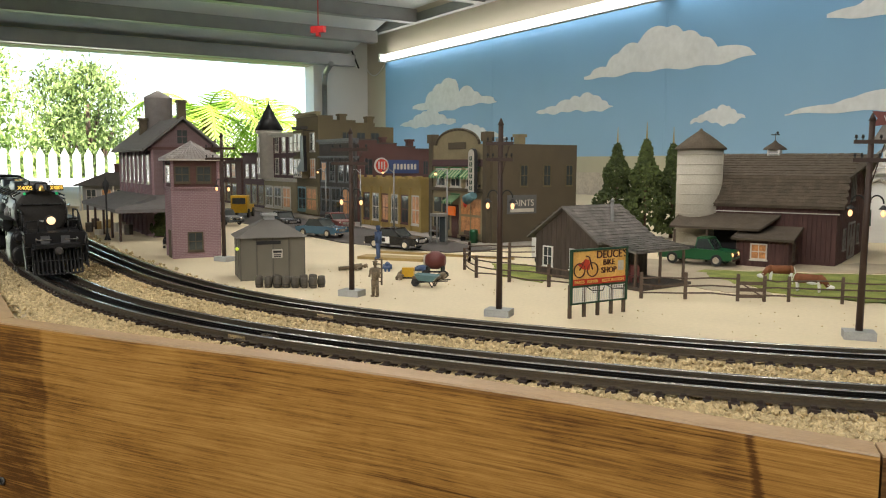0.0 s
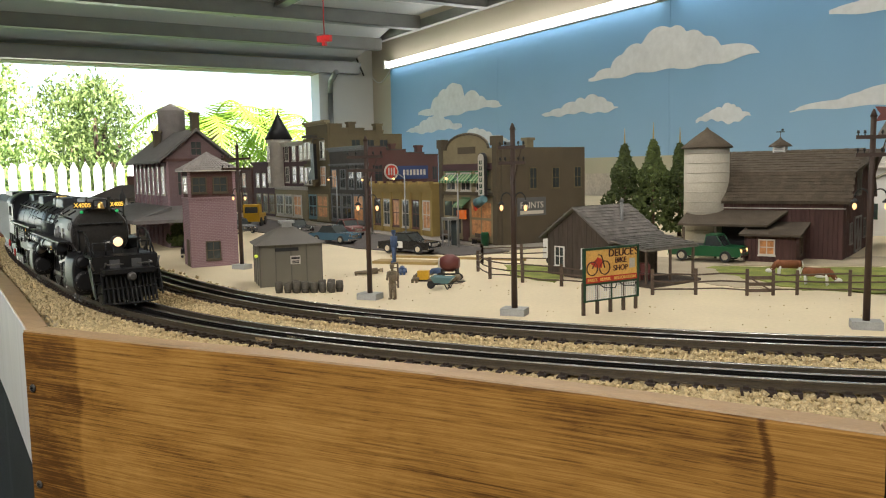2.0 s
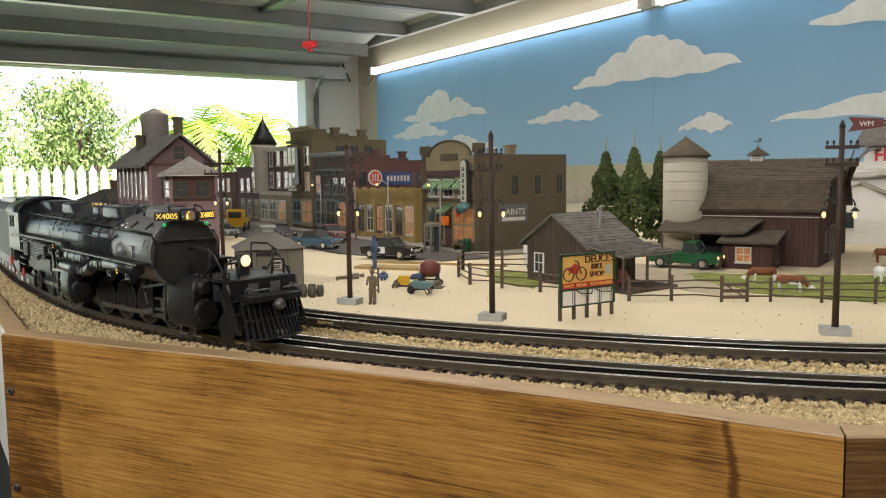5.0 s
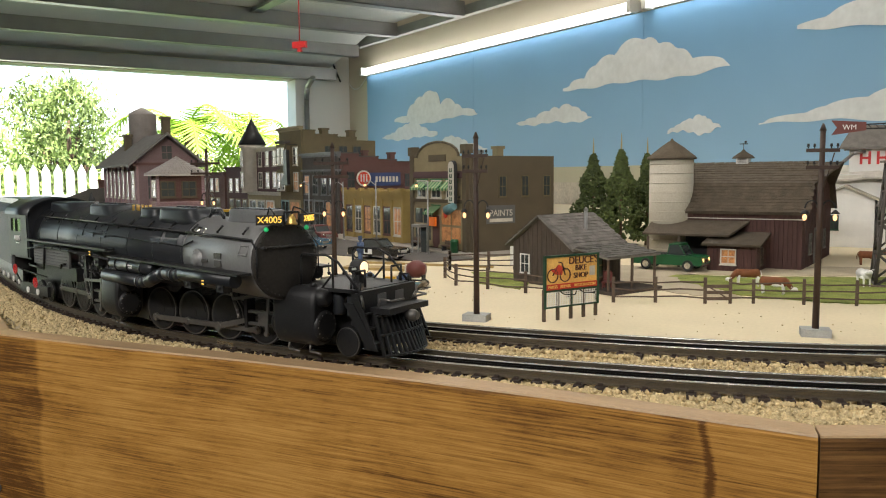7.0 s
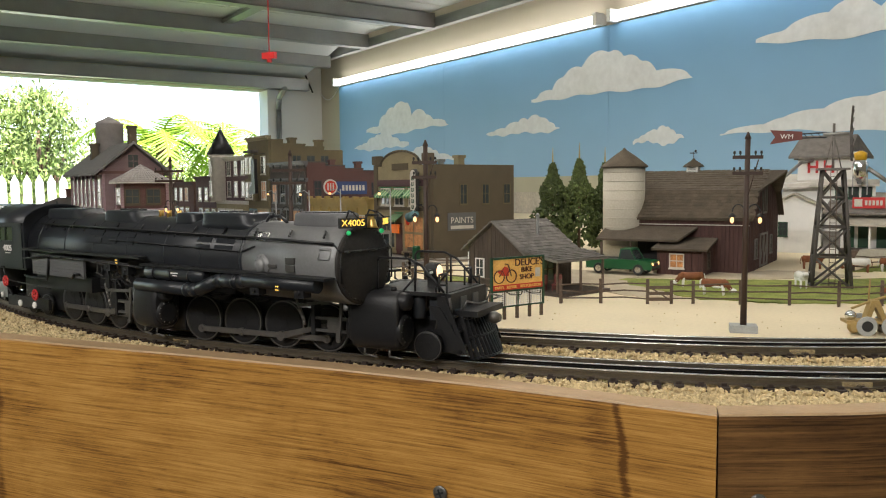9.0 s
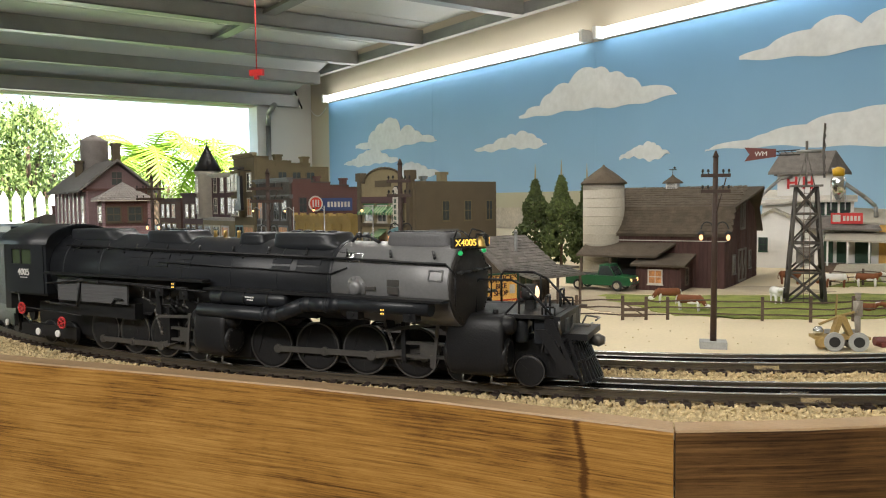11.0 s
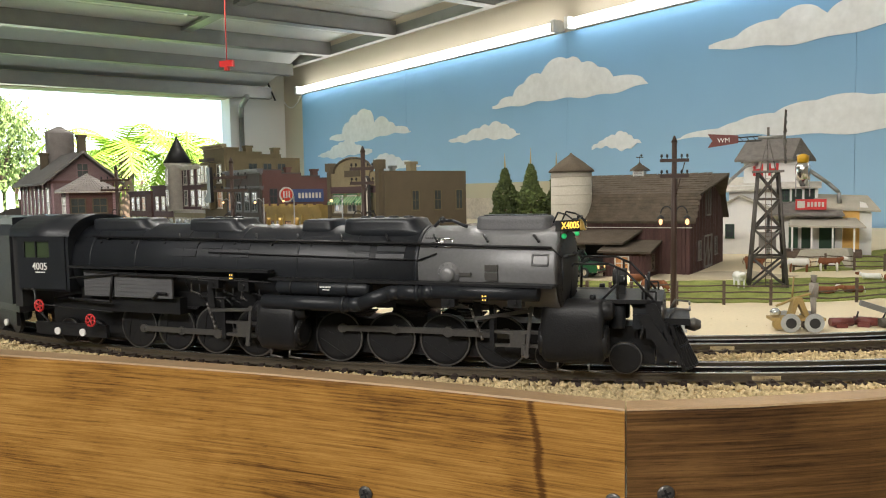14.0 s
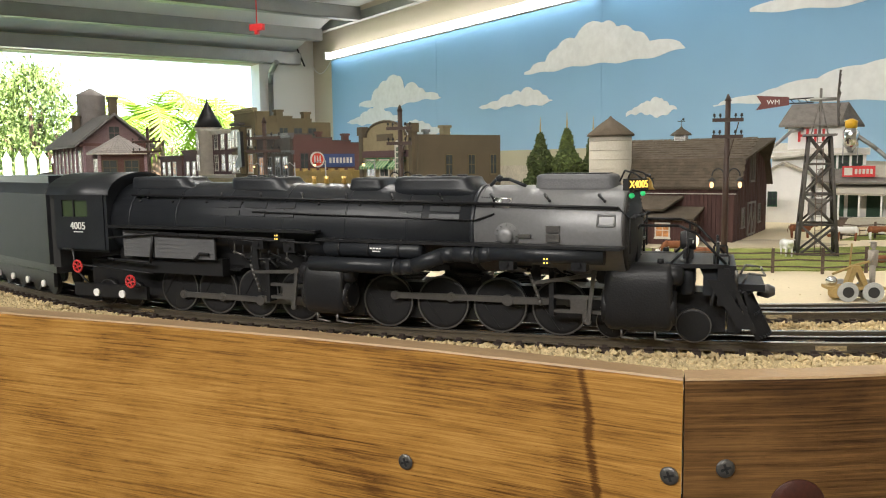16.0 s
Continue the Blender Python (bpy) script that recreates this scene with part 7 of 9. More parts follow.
# ---- cars ----
def car(x, y, turn, label, paint, roof, kind="sedan", group="parked cars", s=1.0):
    """A 1950s car: long axis x, nose to +x."""
    c = thing("pickup_truck" if kind == "pickup" else "car", label, "pickup truck" if kind == "pickup" else "car", pose(x, y, G + 0.0017, 0, 0, turn) @ Matrix.Scale(s, 4), group)
    L, Wd = 0.050, 0.0185
    bm = bmesh.new()
    low = [(-L, 0.008), (-L * 0.99, 0.018), (-L * 0.55, 0.0205), (L * 0.35, 0.0205), (L * 0.93, 0.0185), (L, 0.014), (L * 0.99, 0.007), (-L * 0.97, 0.0065)]
    if kind == "pickup":
        low = [(-L, 0.009), (-L, 0.022), (L * 0.05, 0.022), (L * 0.50, 0.0215), (L * 0.96, 0.020), (L, 0.015), (L * 0.99, 0.008), (-L * 0.97, 0.0075)]
    prism(bm, low, -Wd, Wd)
    part("body", bm, paint, c, bevel=0.0016)
    bm = bmesh.new()
    if kind == "pickup":
        cab = [(0.0, 0.021), (0.003, 0.035), (0.017, 0.036), (0.026, 0.0215)]
    else:
        cab = [(-0.028, 0.020), (-0.018, 0.031), (0.006, 0.032), (0.018, 0.0205)]
    prism(bm, cab, -Wd * 0.86, Wd * 0.86)
    part("cabin_glass", bm, M["glass"], c, bevel=0.0012)
    bm = bmesh.new()
    x0, x1 = (cab[1][0] - 0.001, cab[2][0] + 0.001)
    box(bm, x0, x1, -Wd * 0.82, Wd * 0.82, cab[1][1] - 0.0008, cab[1][1] + 0.0022)
    for xa, xb, za, zb in ((cab[0][0], cab[1][0], cab[0][1], cab[1][1]), (cab[3][0], cab[2][0], cab[3][1], cab[2][1])):
        for k in (-1, 1):
            pipe(bm, [(xa, k * Wd * 0.84, za), (xb, k * Wd * 0.84, zb)], 0.0009, 5)
    part("roof", bm, roof, c, bevel=0.0005)
    if kind == "pickup":
        part("load_bed", parts((-L + 0.003, -0.001, -Wd + 0.003, Wd - 0.003, 0.0205, 0.0224)), M["rubber"], c)
    for k in (-1, 1):
        for wx in (-L * 0.60, L * 0.60):
            bm = bmesh.new()
            lathe(bm, [(0.0072, -0.0022), (0.0078, -0.001), (0.0078, 0.001), (0.0072, 0.0022)], 16, "y", (wx, k * (Wd - 0.001), 0.0078))
            wh = part("wheel", bm, M["rubber"], c)
            bm = bmesh.new()
            lathe(bm, [(0.0045, -0.0026), (0.0035, -0.0003), (0.0035, 0.0003), (0.0045, 0.0026)], 14, "y", (wx, k * (Wd - 0.001), 0.0078))
            part("hubcap", bm, M["chrome"], wh)
        bm = bmesh.new()
        blob(bm, (L * 0.985, k * Wd * 0.68, 0.0155), 0.0028, (0.5, 1, 1), 2)
        part("headlight", bm, M["glow_warm"] if kind == "pickup" else M["chrome"], c)
    for xx in (-L - 0.001, L - 0.001):
        part("bumper", parts((xx, xx + 0.002, -Wd, Wd, 0.007, 0.0098)), M["chrome"], c, bevel=0.0005)
    part("grille", parts((L * 0.985, L * 1.003, -Wd * 0.45, Wd * 0.45, 0.0115, 0.0165)), M["chrome"], c)
    return c


car(-0.112, 1.165, -10, "dark green vintage pickup parked by the silo", M["green_paint"], M["green_paint"], "pickup")
pc = car(-0.575, 1.140, -6, "black and white vintage police car", M["black_paint"], M["black_paint"])
part("door_panel", parts((-0.022, 0.000, -0.0192, -0.0184, 0.009, 0.0195)), M["white"], pc, "white door panel")
part("door_badge", parts((-0.014, -0.008, -0.0197, -0.0192, 0.011, 0.0175)), M["black_paint"], pc)
car(-0.800, 1.255, -8, "metallic blue open-top vintage car", M["blue_paint"], M["glass"])
car(-1.00, 1.40, -30, "dark vintage sedan parked by the kerb", M["black_paint"], M["black_paint"])
car(-1.16, 1.40, -20, "grey vintage sedan on the street", M["greyplate"], M["greyplate"])
car(-0.88, 1.42, -32, "dark red vintage sedan by the shops", M["machine_red"], M["machine_red"])
car(-0.90, 0.99, 130, "black vintage car beside the signal tower", M["black_paint"], M["black_paint"], s=0.8)
yt = thing("yellow_truck", "yellow delivery truck parked down the street", "truck", pose(-1.30, 1.62, G + 0.0017, 0, 0, -60))
part("cab", parts((0.01, 0.045, -0.02, 0.02, 0.012, 0.055)), M["yellow_paint"], yt, bevel=0.004)
part("bed", parts((-0.05, 0.01, -0.02, 0.02, 0.012, 0.03)), M["yellow_paint"], yt, bevel=0.002)
part("windscreen", parts((0.0445, 0.0458, -0.016, 0.016, 0.034, 0.049)), M["glass"], yt)
for wx in (-0.03, 0.03):
    for k in (-1, 1):
        bm = bmesh.new()
        tube(bm, (wx, k * 0.018, 0.011), (wx, k * 0.023, 0.011), 0.011, seg=16)
        part("wheel", bm, M["rubber"], yt)


# ---- figurines: plain one-piece shapes ----
def figurine(x, y, z, turn, label, material, lying=False, group="figurines", bend=0.0):
    bm = bmesh.new()
    for k in (-1, 1):
        tube(bm, (0, k * 0.0024, 0.0), (0.0006, k * 0.0020, 0.0175), 0.0017, 0.0024, 8)
        box(bm, -0.001, 0.0036, k * 0.0024 - 0.0014, k * 0.0024 + 0.0014, 0, 0.0016)
        tube(bm, (0, k * 0.0046, 0.0290), (0.003 + bend, k * 0.0052, 0.0205), 0.0014, 0.0011, 7)
    tube(bm, (0, 0, 0.0165), (0.0003, 0, 0.0300), 0.0036, 0.0042, 10)
    tube(bm, (0, 0, 0.0300), (0, 0, 0.0320), 0.0014, 0.0014, 8)
    blob(bm, (0.0003, 0, 0.0342), 0.0026, (1, 0.9, 1.15), 2)
    tube(bm, (0.0004, 0, 0.0362), (0.0004, 0, 0.0372), 0.0034, 0.0020, 10)
    m = pose(x, y, z, 0, 90 if lying else 0, turn)
    if lying:
        m = pose(x, y, z + 0.003, 0, 0, turn) @ pose(0, 0, 0, 0, 86, 0)
    return solid("figurine", bm, material, label, "figurine", m, group)


figurine(-0.363, 0.729, G, -80, "small painted standing workman figurine", M["skin"])
figurine(-0.402, 0.800, G + 0.030, 200, "small blue painted climbing figurine at the pole", M["denim"])
figurine(-0.45, 0.90, G, 120, "small blue painted figurine lying on the sand", M["denim"], True)
figurine(-0.425, 0.905, G, 60, "small blue painted figurine lying on the sand", M["denim"], True)
figurine(-0.36, 0.845, G, 85, "small drab painted figurine lying on the sand", M["skin"], True)
figurine(-0.40, 0.842, G, 110, "small drab painted figurine lying on the sand", M["skin"], True)
figurine(-0.51, 0.88, G, 40, "small dark painted figurine beside the shed", M["skin"], True)
climb = thing("step_ladder", "short wooden ladder against the pole", "ladder", pose(-0.402, 0.800, G))
for k in (-0.004, 0.004):
    part("ladder_rail", parts((k - 0.0006, k + 0.0006, -0.001, 0.001, 0, 0.030)), M["wood_fence"], climb)
for i in range(6):
    part("rung", parts((-0.004, 0.004, -0.0006, 0.0006, 0.003 + i * 0.005, 0.0042 + i * 0.005)), M["wood_fence"], climb)

# cement mixer, barrow, yellow machine, crate
mx = thing("cement_mixer", "dark red model cement mixer on small wheels", "cement mixer", pose(-0.372, 0.882, G, 0, 0, 15))
bm = bmesh.new()
lathe(bm, [(0.006, -0.012), (0.011, -0.004), (0.011, 0.004), (0.006, 0.012)], 16, "x", (0, 0, 0.021))
part("drum", bm, M["machine_red"], mx)
bm = bmesh.new()
lathe(bm, [(0.0065, -0.0135), (0.0065, -0.0115)], 16, "x", (0, 0, 0.021))
part("drum_mouth", bm, M["cream"], mx)
part("stand", parts((-0.010, -0.008, -0.008, 0.008, 0.003, 0.014), (0.008, 0.010, -0.008, 0.008, 0.003, 0.014), (-0.012, 0.012, -0.001, 0.001, 0.006, 0.008)), M["rubber"], mx)
for wx in (-0.010, 0.012):
    bm = bmesh.new()
    tube(bm, (wx, -0.0095, 0.005), (wx, -0.0080, 0.005), 0.005, seg=14)
    part("wheel", bm, M["rubber"], mx)
wb = thing("wheelbarrow", "dark green wheelbarrow with bent legs", "wheelbarrow", pose(-0.345, 0.812, G, 0, 0, 12))
bm = bmesh.new()
vs = [(-0.010, -0.006, 0.0075), (0.006, -0.006, 0.0065), (0.006, 0.006, 0.0065), (-0.010, 0.006, 0.0075)]
ws = [(-0.014, -0.009, 0.0145), (0.012, -0.009, 0.0135), (0.012, 0.009, 0.0135), (-0.014, 0.009, 0.0145)]
a = [bm.verts.new(v) for v in vs]
b = [bm.verts.new(v) for v in ws]
bm.faces.new(a)
for k in range(4):
    bm.faces.new((a[k], b[k], b[(k + 1) % 4], a[(k + 1) % 4]))
part("tray", bm, M["teal"], wb)
bm = bmesh.new()
tube(bm, (-0.015, -0.0016, 0.0045), (-0.015, 0.0016, 0.0045), 0.0045, seg=14)
part("wheel", bm, M["rubber"], wb)
bm = bmesh.new()
for k in (-0.006, 0.006):
    pipe(bm, [(-0.015, k * 0.4, 0.0045), (0.008, k, 0.007), (0.024, k, 0.0085)], 0.0006, 5)
    pipe(bm, [(0.002, k, 0.007), (0.006, k, 0.0), (0.010, k, 0.0075)], 0.0006, 5)
part("frame", bm, M["rubber"], wb)
ym = thing("yellow_machine", "small yellow site generator on the sand", "generator", pose(-0.398, 0.862, G, 0, 0, 20))
part("housing", parts((-0.007, 0.007, -0.005, 0.005, 0.002, 0.013)), M["yellow_paint"], ym, bevel=0.0012)
part("skid", parts((-0.008, 0.008, -0.005, -0.004, 0, 0.002), (-0.008, 0.008, 0.004, 0.005, 0, 0.002)), M["rubber"], ym)
cr = thing("crate", "small dark wooden crate on the sand", "crate", pose(-0.372, 0.838, G, 0, 0, 12))
part("crate_box", parts((-0.006, 0.006, -0.004, 0.004, 0, 0.007)), M["wood_fence"], cr, bevel=0.0005)
hj = thing("kerb_timber", "long timber kerb strip along the street", "kerb", pose(-0.515, 1.085, G, 0, 0, 4))
part("strip", parts((-0.06, 0.16, -0.002, 0.002, 0, 0.0035)), M["tan_tarp"], hj)
pl = thing("lumber_stack", "flat stack of pale timber planks", "lumber", pose(-0.51, 1.02, G, 0, 0, 6))
for i in range(4):
    part("plank", parts((-0.05, 0.05, -0.016 + i * 0.008, -0.009 + i * 0.008, 0, 0.004)), M["tan_tarp"], pl)

# inspection handcar with its plain driver figurine, and dumped machinery beside it
hc = thing("handcar", "tan wooden rail handcar with pale wheels", "handcar", pose(0.184, 0.762, G, 0, 0, 14))
part("deck", parts((-0.024, 0.022, -0.009, 0.009, 0.010, 0.0125)), M["tan_tarp"], hc)
bm = bmesh.new()
prism(bm, [(-0.008, 0.0125), (-0.003, 0.030), (0.003, 0.030), (0.010, 0.0125), (0.006, 0.0125), (0.0, 0.025), (-0.004, 0.0125)], -0.005, 0.005)
part("pump_stand", bm, M["tan_tarp"], hc)
bm = bmesh.new()
pipe(bm, [(-0.018, 0, 0.022), (0.0, 0, 0.030), (0.014, 0, 0.034)], 0.0012, 6)
pipe(bm, [(-0.003, 0.004, 0.030), (-0.002, 0.004, 0.048)], 0.0008, 6)
part("pump_handle", bm, M["tan_tarp"], hc)
for wx in (-0.008, 0.012):
    for k in (-1, 1):
        bm = bmesh.new()
        lathe(bm, [(0.0082, -0.0012), (0.0086, 0.0), (0.0082, 0.0012)], 20, "y", (wx, k * 0.010, 0.0082))
        wh = part("wheel", bm, M["concrete"], hc, "pale grey wheel")
        bm = bmesh.new()
        lathe(bm, [(0.0046, -0.0018), (0.0046, 0.0018)], 14, "y", (wx, k * 0.010, 0.0082))
        part("hub", bm, M["rubber"], wh)
bm = bmesh.new()
blob(bm, (-0.019, -0.002, 0.0165), 0.0048, (1, 1, 0.9), 2)
part("water_can", bm, M["chrome"], hc)
bm = bmesh.new()
lathe(bm, [(0.004, -0.004), (0.006, 0.0), (0.004, 0.004)], 14, "y", (-0.017, -0.006, 0.0075))
part("keg", bm, M["tan_tarp"], hc)
figurine(0.198, 0.768, G + 0.0125, 185, "small painted handcar driver figurine", M["walk"])
for i, (x, y, r, mt) in enumerate(((0.222, 0.790, 20, "machine_red"), (0.243, 0.800, -15, "machine_red"), (0.262, 0.800, 30, "barrel"), (0.285, 0.81, 0, "barrel"))):
    g_ = thing("machine_scrap", "small rusty machine part lying on the sand", "machine part", pose(x, y, G, 0, 0, r), "machine parts")
    bm = bmesh.new()
    tube(bm, (-0.010, 0, 0.005), (0.010, 0, 0.005), 0.004, seg=10)
    box(bm, -0.006, 0.004, -0.005, 0.005, 0, 0.004)
    part("casting", bm, M[mt], g_)
    bm = bmesh.new()
    pipe(bm, [(0.008, 0, 0.004), (0.014, 0, 0.009), (0.016, 0.002, 0.014)], 0.0008, 5)
    part("lever", bm, M["rubber"], g_)
bmx = thing("leaning_beam", "long grey beam leaning over the machine parts", "beam", pose(0.265, 0.815, G + 0.003, 0, 18, 10))
part("beam", parts((-0.03, 0.05, -0.003, 0.003, 0.006, 0.011)), M["strut"], bmx)


# ---- locomotive: x forward, y to its left, z up from the rail top ----
loco = thing("locomotive", "black articulated steam locomotive with graphite smokebox", "locomotive", pose(0, 0, RAIL))
front = thing("front_engine", "black front engine unit swinging under the boiler, with pilot and railings", "locomotive truck", pose(0, 0, RAIL))
CZ = 0.067


def boiler_radius(x):
    return float(np.interp(x, [-0.205, -0.1, 0.0, 0.0955, 0.188], [0.0302, 0.0302, 0.0288, 0.0280, 0.0278]))


def on_boiler(ob, x, lift, sy):
    """Sets a part, built about (0, -radius, 0), on the boiler's side, lifted by an angle."""
    ob.matrix_basis = pose(x, 0, CZ, sy * lift) if sy > 0 else pose(x, 0, CZ, -lift)


def hump(name, x0, x1, half, z0, z1, tail, material, parent, label=""):
    """Low casing with rounded plan, soft top edge and a fairing that runs out ahead of it."""
    bm = bmesh.new()
    rings = []
    h = z1 - z0
    for back, ahead, wide, z in ((0.002, tail, 1.10, z0), (0.0006, tail * 0.40, 1.03, z0 + 0.40 * h), (0.0, tail * 0.05, 1.0, z0 + 0.75 * h), (0.0, 0.0, 0.99, z1 - 0.0016), (-0.0010, -0.0010, 0.94, z1 - 0.0004), (-0.0030, -0.0030, 0.80, z1)):
        a, c = (x1 + ahead - x0 + back) / 2, (x1 + ahead + x0 - back) / 2
        ring = []
        for k in range(36):
            t = 2 * math.pi * k / 36
            u, v = math.cos(t), math.sin(t)
            ring.append(bm.verts.new((c + a * math.copysign(abs(u) ** 0.36, u), half * wide * math.copysign(abs(v) ** 0.45, v), z)))
        rings.append(ring)
    for p, q in zip(rings, rings[1:]):
        for k in range(36):
            bm.faces.new((p[k], p[(k + 1) % 36], q[(k + 1) % 36], q[k])).smooth = True
    bm.faces.new(rings[-1])
    bm.faces.new(rings[0][::-1])
    return part(name, bm, material, parent, label)



bm = bmesh.new()
lathe(bm, [(0.0302, -0.205), (0.0302, -0.10), (0.0288, 0.0), (0.0280, 0.0955)], 40, "x", (0, 0, CZ))
boiler = part("boiler", bm, M["loco"], loco, "satin black boiler barrel")
for x in (-0.186, -0.14, -0.094, -0.045, 0.005, 0.05, 0.095):
    bm = bmesh.new()
    r = boiler_radius(x)
    lathe(bm, [(r + 0.0001, x - 0.0006), (r + 0.00025, x), (r + 0.0001, x + 0.0006)], 40, "x", (0, 0, CZ))
    part("boiler_band", bm, M["loco"], boiler)
bm = bmesh.new()
lathe(bm, [(0.0278, 0.0955), (0.0278, 0.1872), (0.0272, 0.1886)], 40, "x", (0, 0, CZ))
smoke = part("smokebox", bm, M["graphite"], loco, "matt graphite-grey smokebox")
bm = bmesh.new()
lathe(bm, [(0.0279, 0.094), (0.0286, 0.0955), (0.0279, 0.097)], 40, "x", (0, 0, CZ))
part("smokebox_ring", bm, M["loco"], smoke)
# front face turned from the light: its shade is in the colour
bm = bmesh.new()
lathe(bm, [(0.0272, 0.1886), (0.0262, 0.1900), (0.0225, 0.1906), (0.0140, 0.1926), (0.004, 0.1936)], 40, "x", (0, 0, CZ))
face = part("smokebox_front", bm, M["door_shade"], loco, "grey smokebox front, darkened to hold its shade")
bm = bmesh.new()
for i in range(44):
    a = i * math.pi / 22
    blob(bm, (0.1903, 0.0245 * math.cos(a), CZ + 0.0245 * math.sin(a)), 0.00075)
part("bolt_ring", bm, M["door_shade"], face)
bm = bmesh.new()
pipe(bm, [(0.1928, -0.022, CZ + 0.010), (0.1945, -0.008, CZ + 0.010), (0.1945, 0.008, CZ + 0.010), (0.1928, 0.022, CZ + 0.010)], 0.0008, 6)
for y in (-0.020, 0.0, 0.020):
    blob(bm, (0.1940, y, CZ + 0.010), 0.0016)
part("hinge_bar", bm, M["rubber"], face)
# smokebox fittings
for sy in (-1, 1):
    bm = bmesh.new()
    lathe(bm, [(0.0078, 0.0272), (0.0078, 0.0283), (0.0052, 0.0285), (0.0050, 0.0300), (0.0040, 0.0312), (0.0015, 0.0316)], 24, "y")
    ob = part("inspection_cover", bm, M["graphite"], smoke, "round domed graphite inspection cover")
    ob.matrix_basis = pose(0.1185, 0, CZ - 0.002, 0, 0, 180 if sy < 0 else 0)
    bm = bmesh.new()
    for k in range(12):
        t = k * math.pi / 6
        blob(bm, (0.0066 * math.cos(t), 0.0285, 0.0066 * math.sin(t)), 0.00055)
    part("cover_bolts", bm, M["graphite"], ob)
    for x0, x1, z0, z1 in ((0.1435, 0.1520, -0.0050, -0.0005), (0.1435, 0.1520, 0.0005, 0.0045), (0.1260, 0.1340, -0.0030, -0.0008)):
        part("maker_plate", parts((x0, x1, sy * 0.0282 - 0.0006, sy * 0.0282 + 0.0006, CZ + z0, CZ + z1)), M["rodsteel"], smoke, "small dark bronze maker's plate", bevel=0.0003)
    bm = bmesh.new()
    for p, q in (((0.174, 0.0048), (0.184, 0.0048)), ((0.184, 0.0048), (0.184, 0.0110)), ((0.184, 0.0110), (0.174, 0.0110)), ((0.174, 0.0110), (0.174, 0.0048))):
        tube(bm, (p[0], sy * math.sqrt(0.0279 ** 2 - p[1] ** 2), CZ + p[1]), (q[0], sy * math.sqrt(0.0279 ** 2 - q[1] ** 2), CZ + q[1]), 0.0007, seg=6)
    part("step_frame", bm, M["graphite"], smoke, "raised graphite step frame")
    bm = bmesh.new()
    for p, q in (((0.108, 0.0150), (0.119, 0.0150)), ((0.119, 0.0150), (0.119, 0.0200)), ((0.119, 0.0200), (0.108, 0.0200)), ((0.108, 0.0200), (0.108, 0.0150))):
        tube(bm, (p[0], sy * math.sqrt(0.0280 ** 2 - p[1] ** 2), CZ + p[1]), (q[0], sy * math.sqrt(0.0280 ** 2 - q[1] ** 2), CZ + q[1]), 0.0007, seg=6)
    blob(bm, (0.112, sy * 0.0222, CZ + 0.0178), 0.0022, (1, 0.7, 1), 2)
    tube(bm, (0.106, sy * 0.0232, CZ + 0.0172), (0.114, sy * 0.0232, CZ + 0.0176), 0.0009, seg=6)
    part("feed_valve", bm, M["chrome"], smoke, "bright feed valve in a raised frame")
    bm = bmesh.new()
    for k in range(9):
        blob(bm, (0.0995 + k * 0.0016, sy * 0.0190, CZ + 0.0207), 0.0006)
    part("rivets", bm, M["greyplate"], smoke)
    bm = bmesh.new()
    for k in range(26):
        t = -0.4 + k * 0.105
        blob(bm, (0.0985, sy * 0.0281 * math.cos(t), CZ + 0.0281 * math.sin(t)), 0.0004)
    part("rivets", bm, M["graphite"], smoke)
hump("stack_casing", 0.1305, 0.1800, 0.0108, 0.0890, 0.1016, 0.002, M["greyplate"], loco, "grey double stack casing")
part("stack_lip", parts((0.136, 0.175, -0.0072, 0.0072, 0.1014, 0.1022)), M["loco"], loco, bevel=0.0005)
for x0, x1, z1, tail in ((-0.1015, -0.055, 0.1010, 0.020), (0.0335, 0.0890, 0.1006, 0.012)):
    sb = hump("sand_box", x0, x1, 0.0165, 0.0880, z1, tail, M["loco"], loco, "low black sand box with a rounded top")
    for k in range(4):
        x = x0 + (x1 - x0) * (0.20 + 0.20 * k)
        bm = bmesh.new()
        lathe(bm, [(0.0036, z1 - 0.0004), (0.0036, z1 + 0.0008), (0.0026, z1 + 0.0012)], 16, centre=(x, 0, 0))
        part("sand_hatch", bm, M["loco"], sb)
hump("steam_dome", -0.0010, 0.0245, 0.0140, 0.0900, 0.1000, 0.003, M["loco"], loco)
hump("rear_turret", -0.2000, -0.1420, 0.0155, 0.0900, 0.1016, 0.022, M["loco"], loco)
for i in range(6):
    bm = bmesh.new()
    x = -0.040 + i * 0.0052 + (0.004 if i > 3 else 0)
    lathe(bm, [(0.0009, 0.0945), (0.0013, 0.0965), (0.0010, 0.0990), (0.0013, 0.1010)], 8, centre=(x, -0.003 if i % 2 else 0.003, 0))
    part("safety_valve", bm, M["brass"], loco, "small brass safety valve")
bm = bmesh.new()
pipe(bm, [(0.100, -0.006, 0.0945), (0.104, -0.006, 0.0985), (0.112, -0.004, 0.0985), (0.124, -0.008, 0.0945)], 0.0012, 6)
blob(bm, (0.106, -0.006, 0.0990), 0.0026)
part("top_valve", bm, M["loco"], loco)
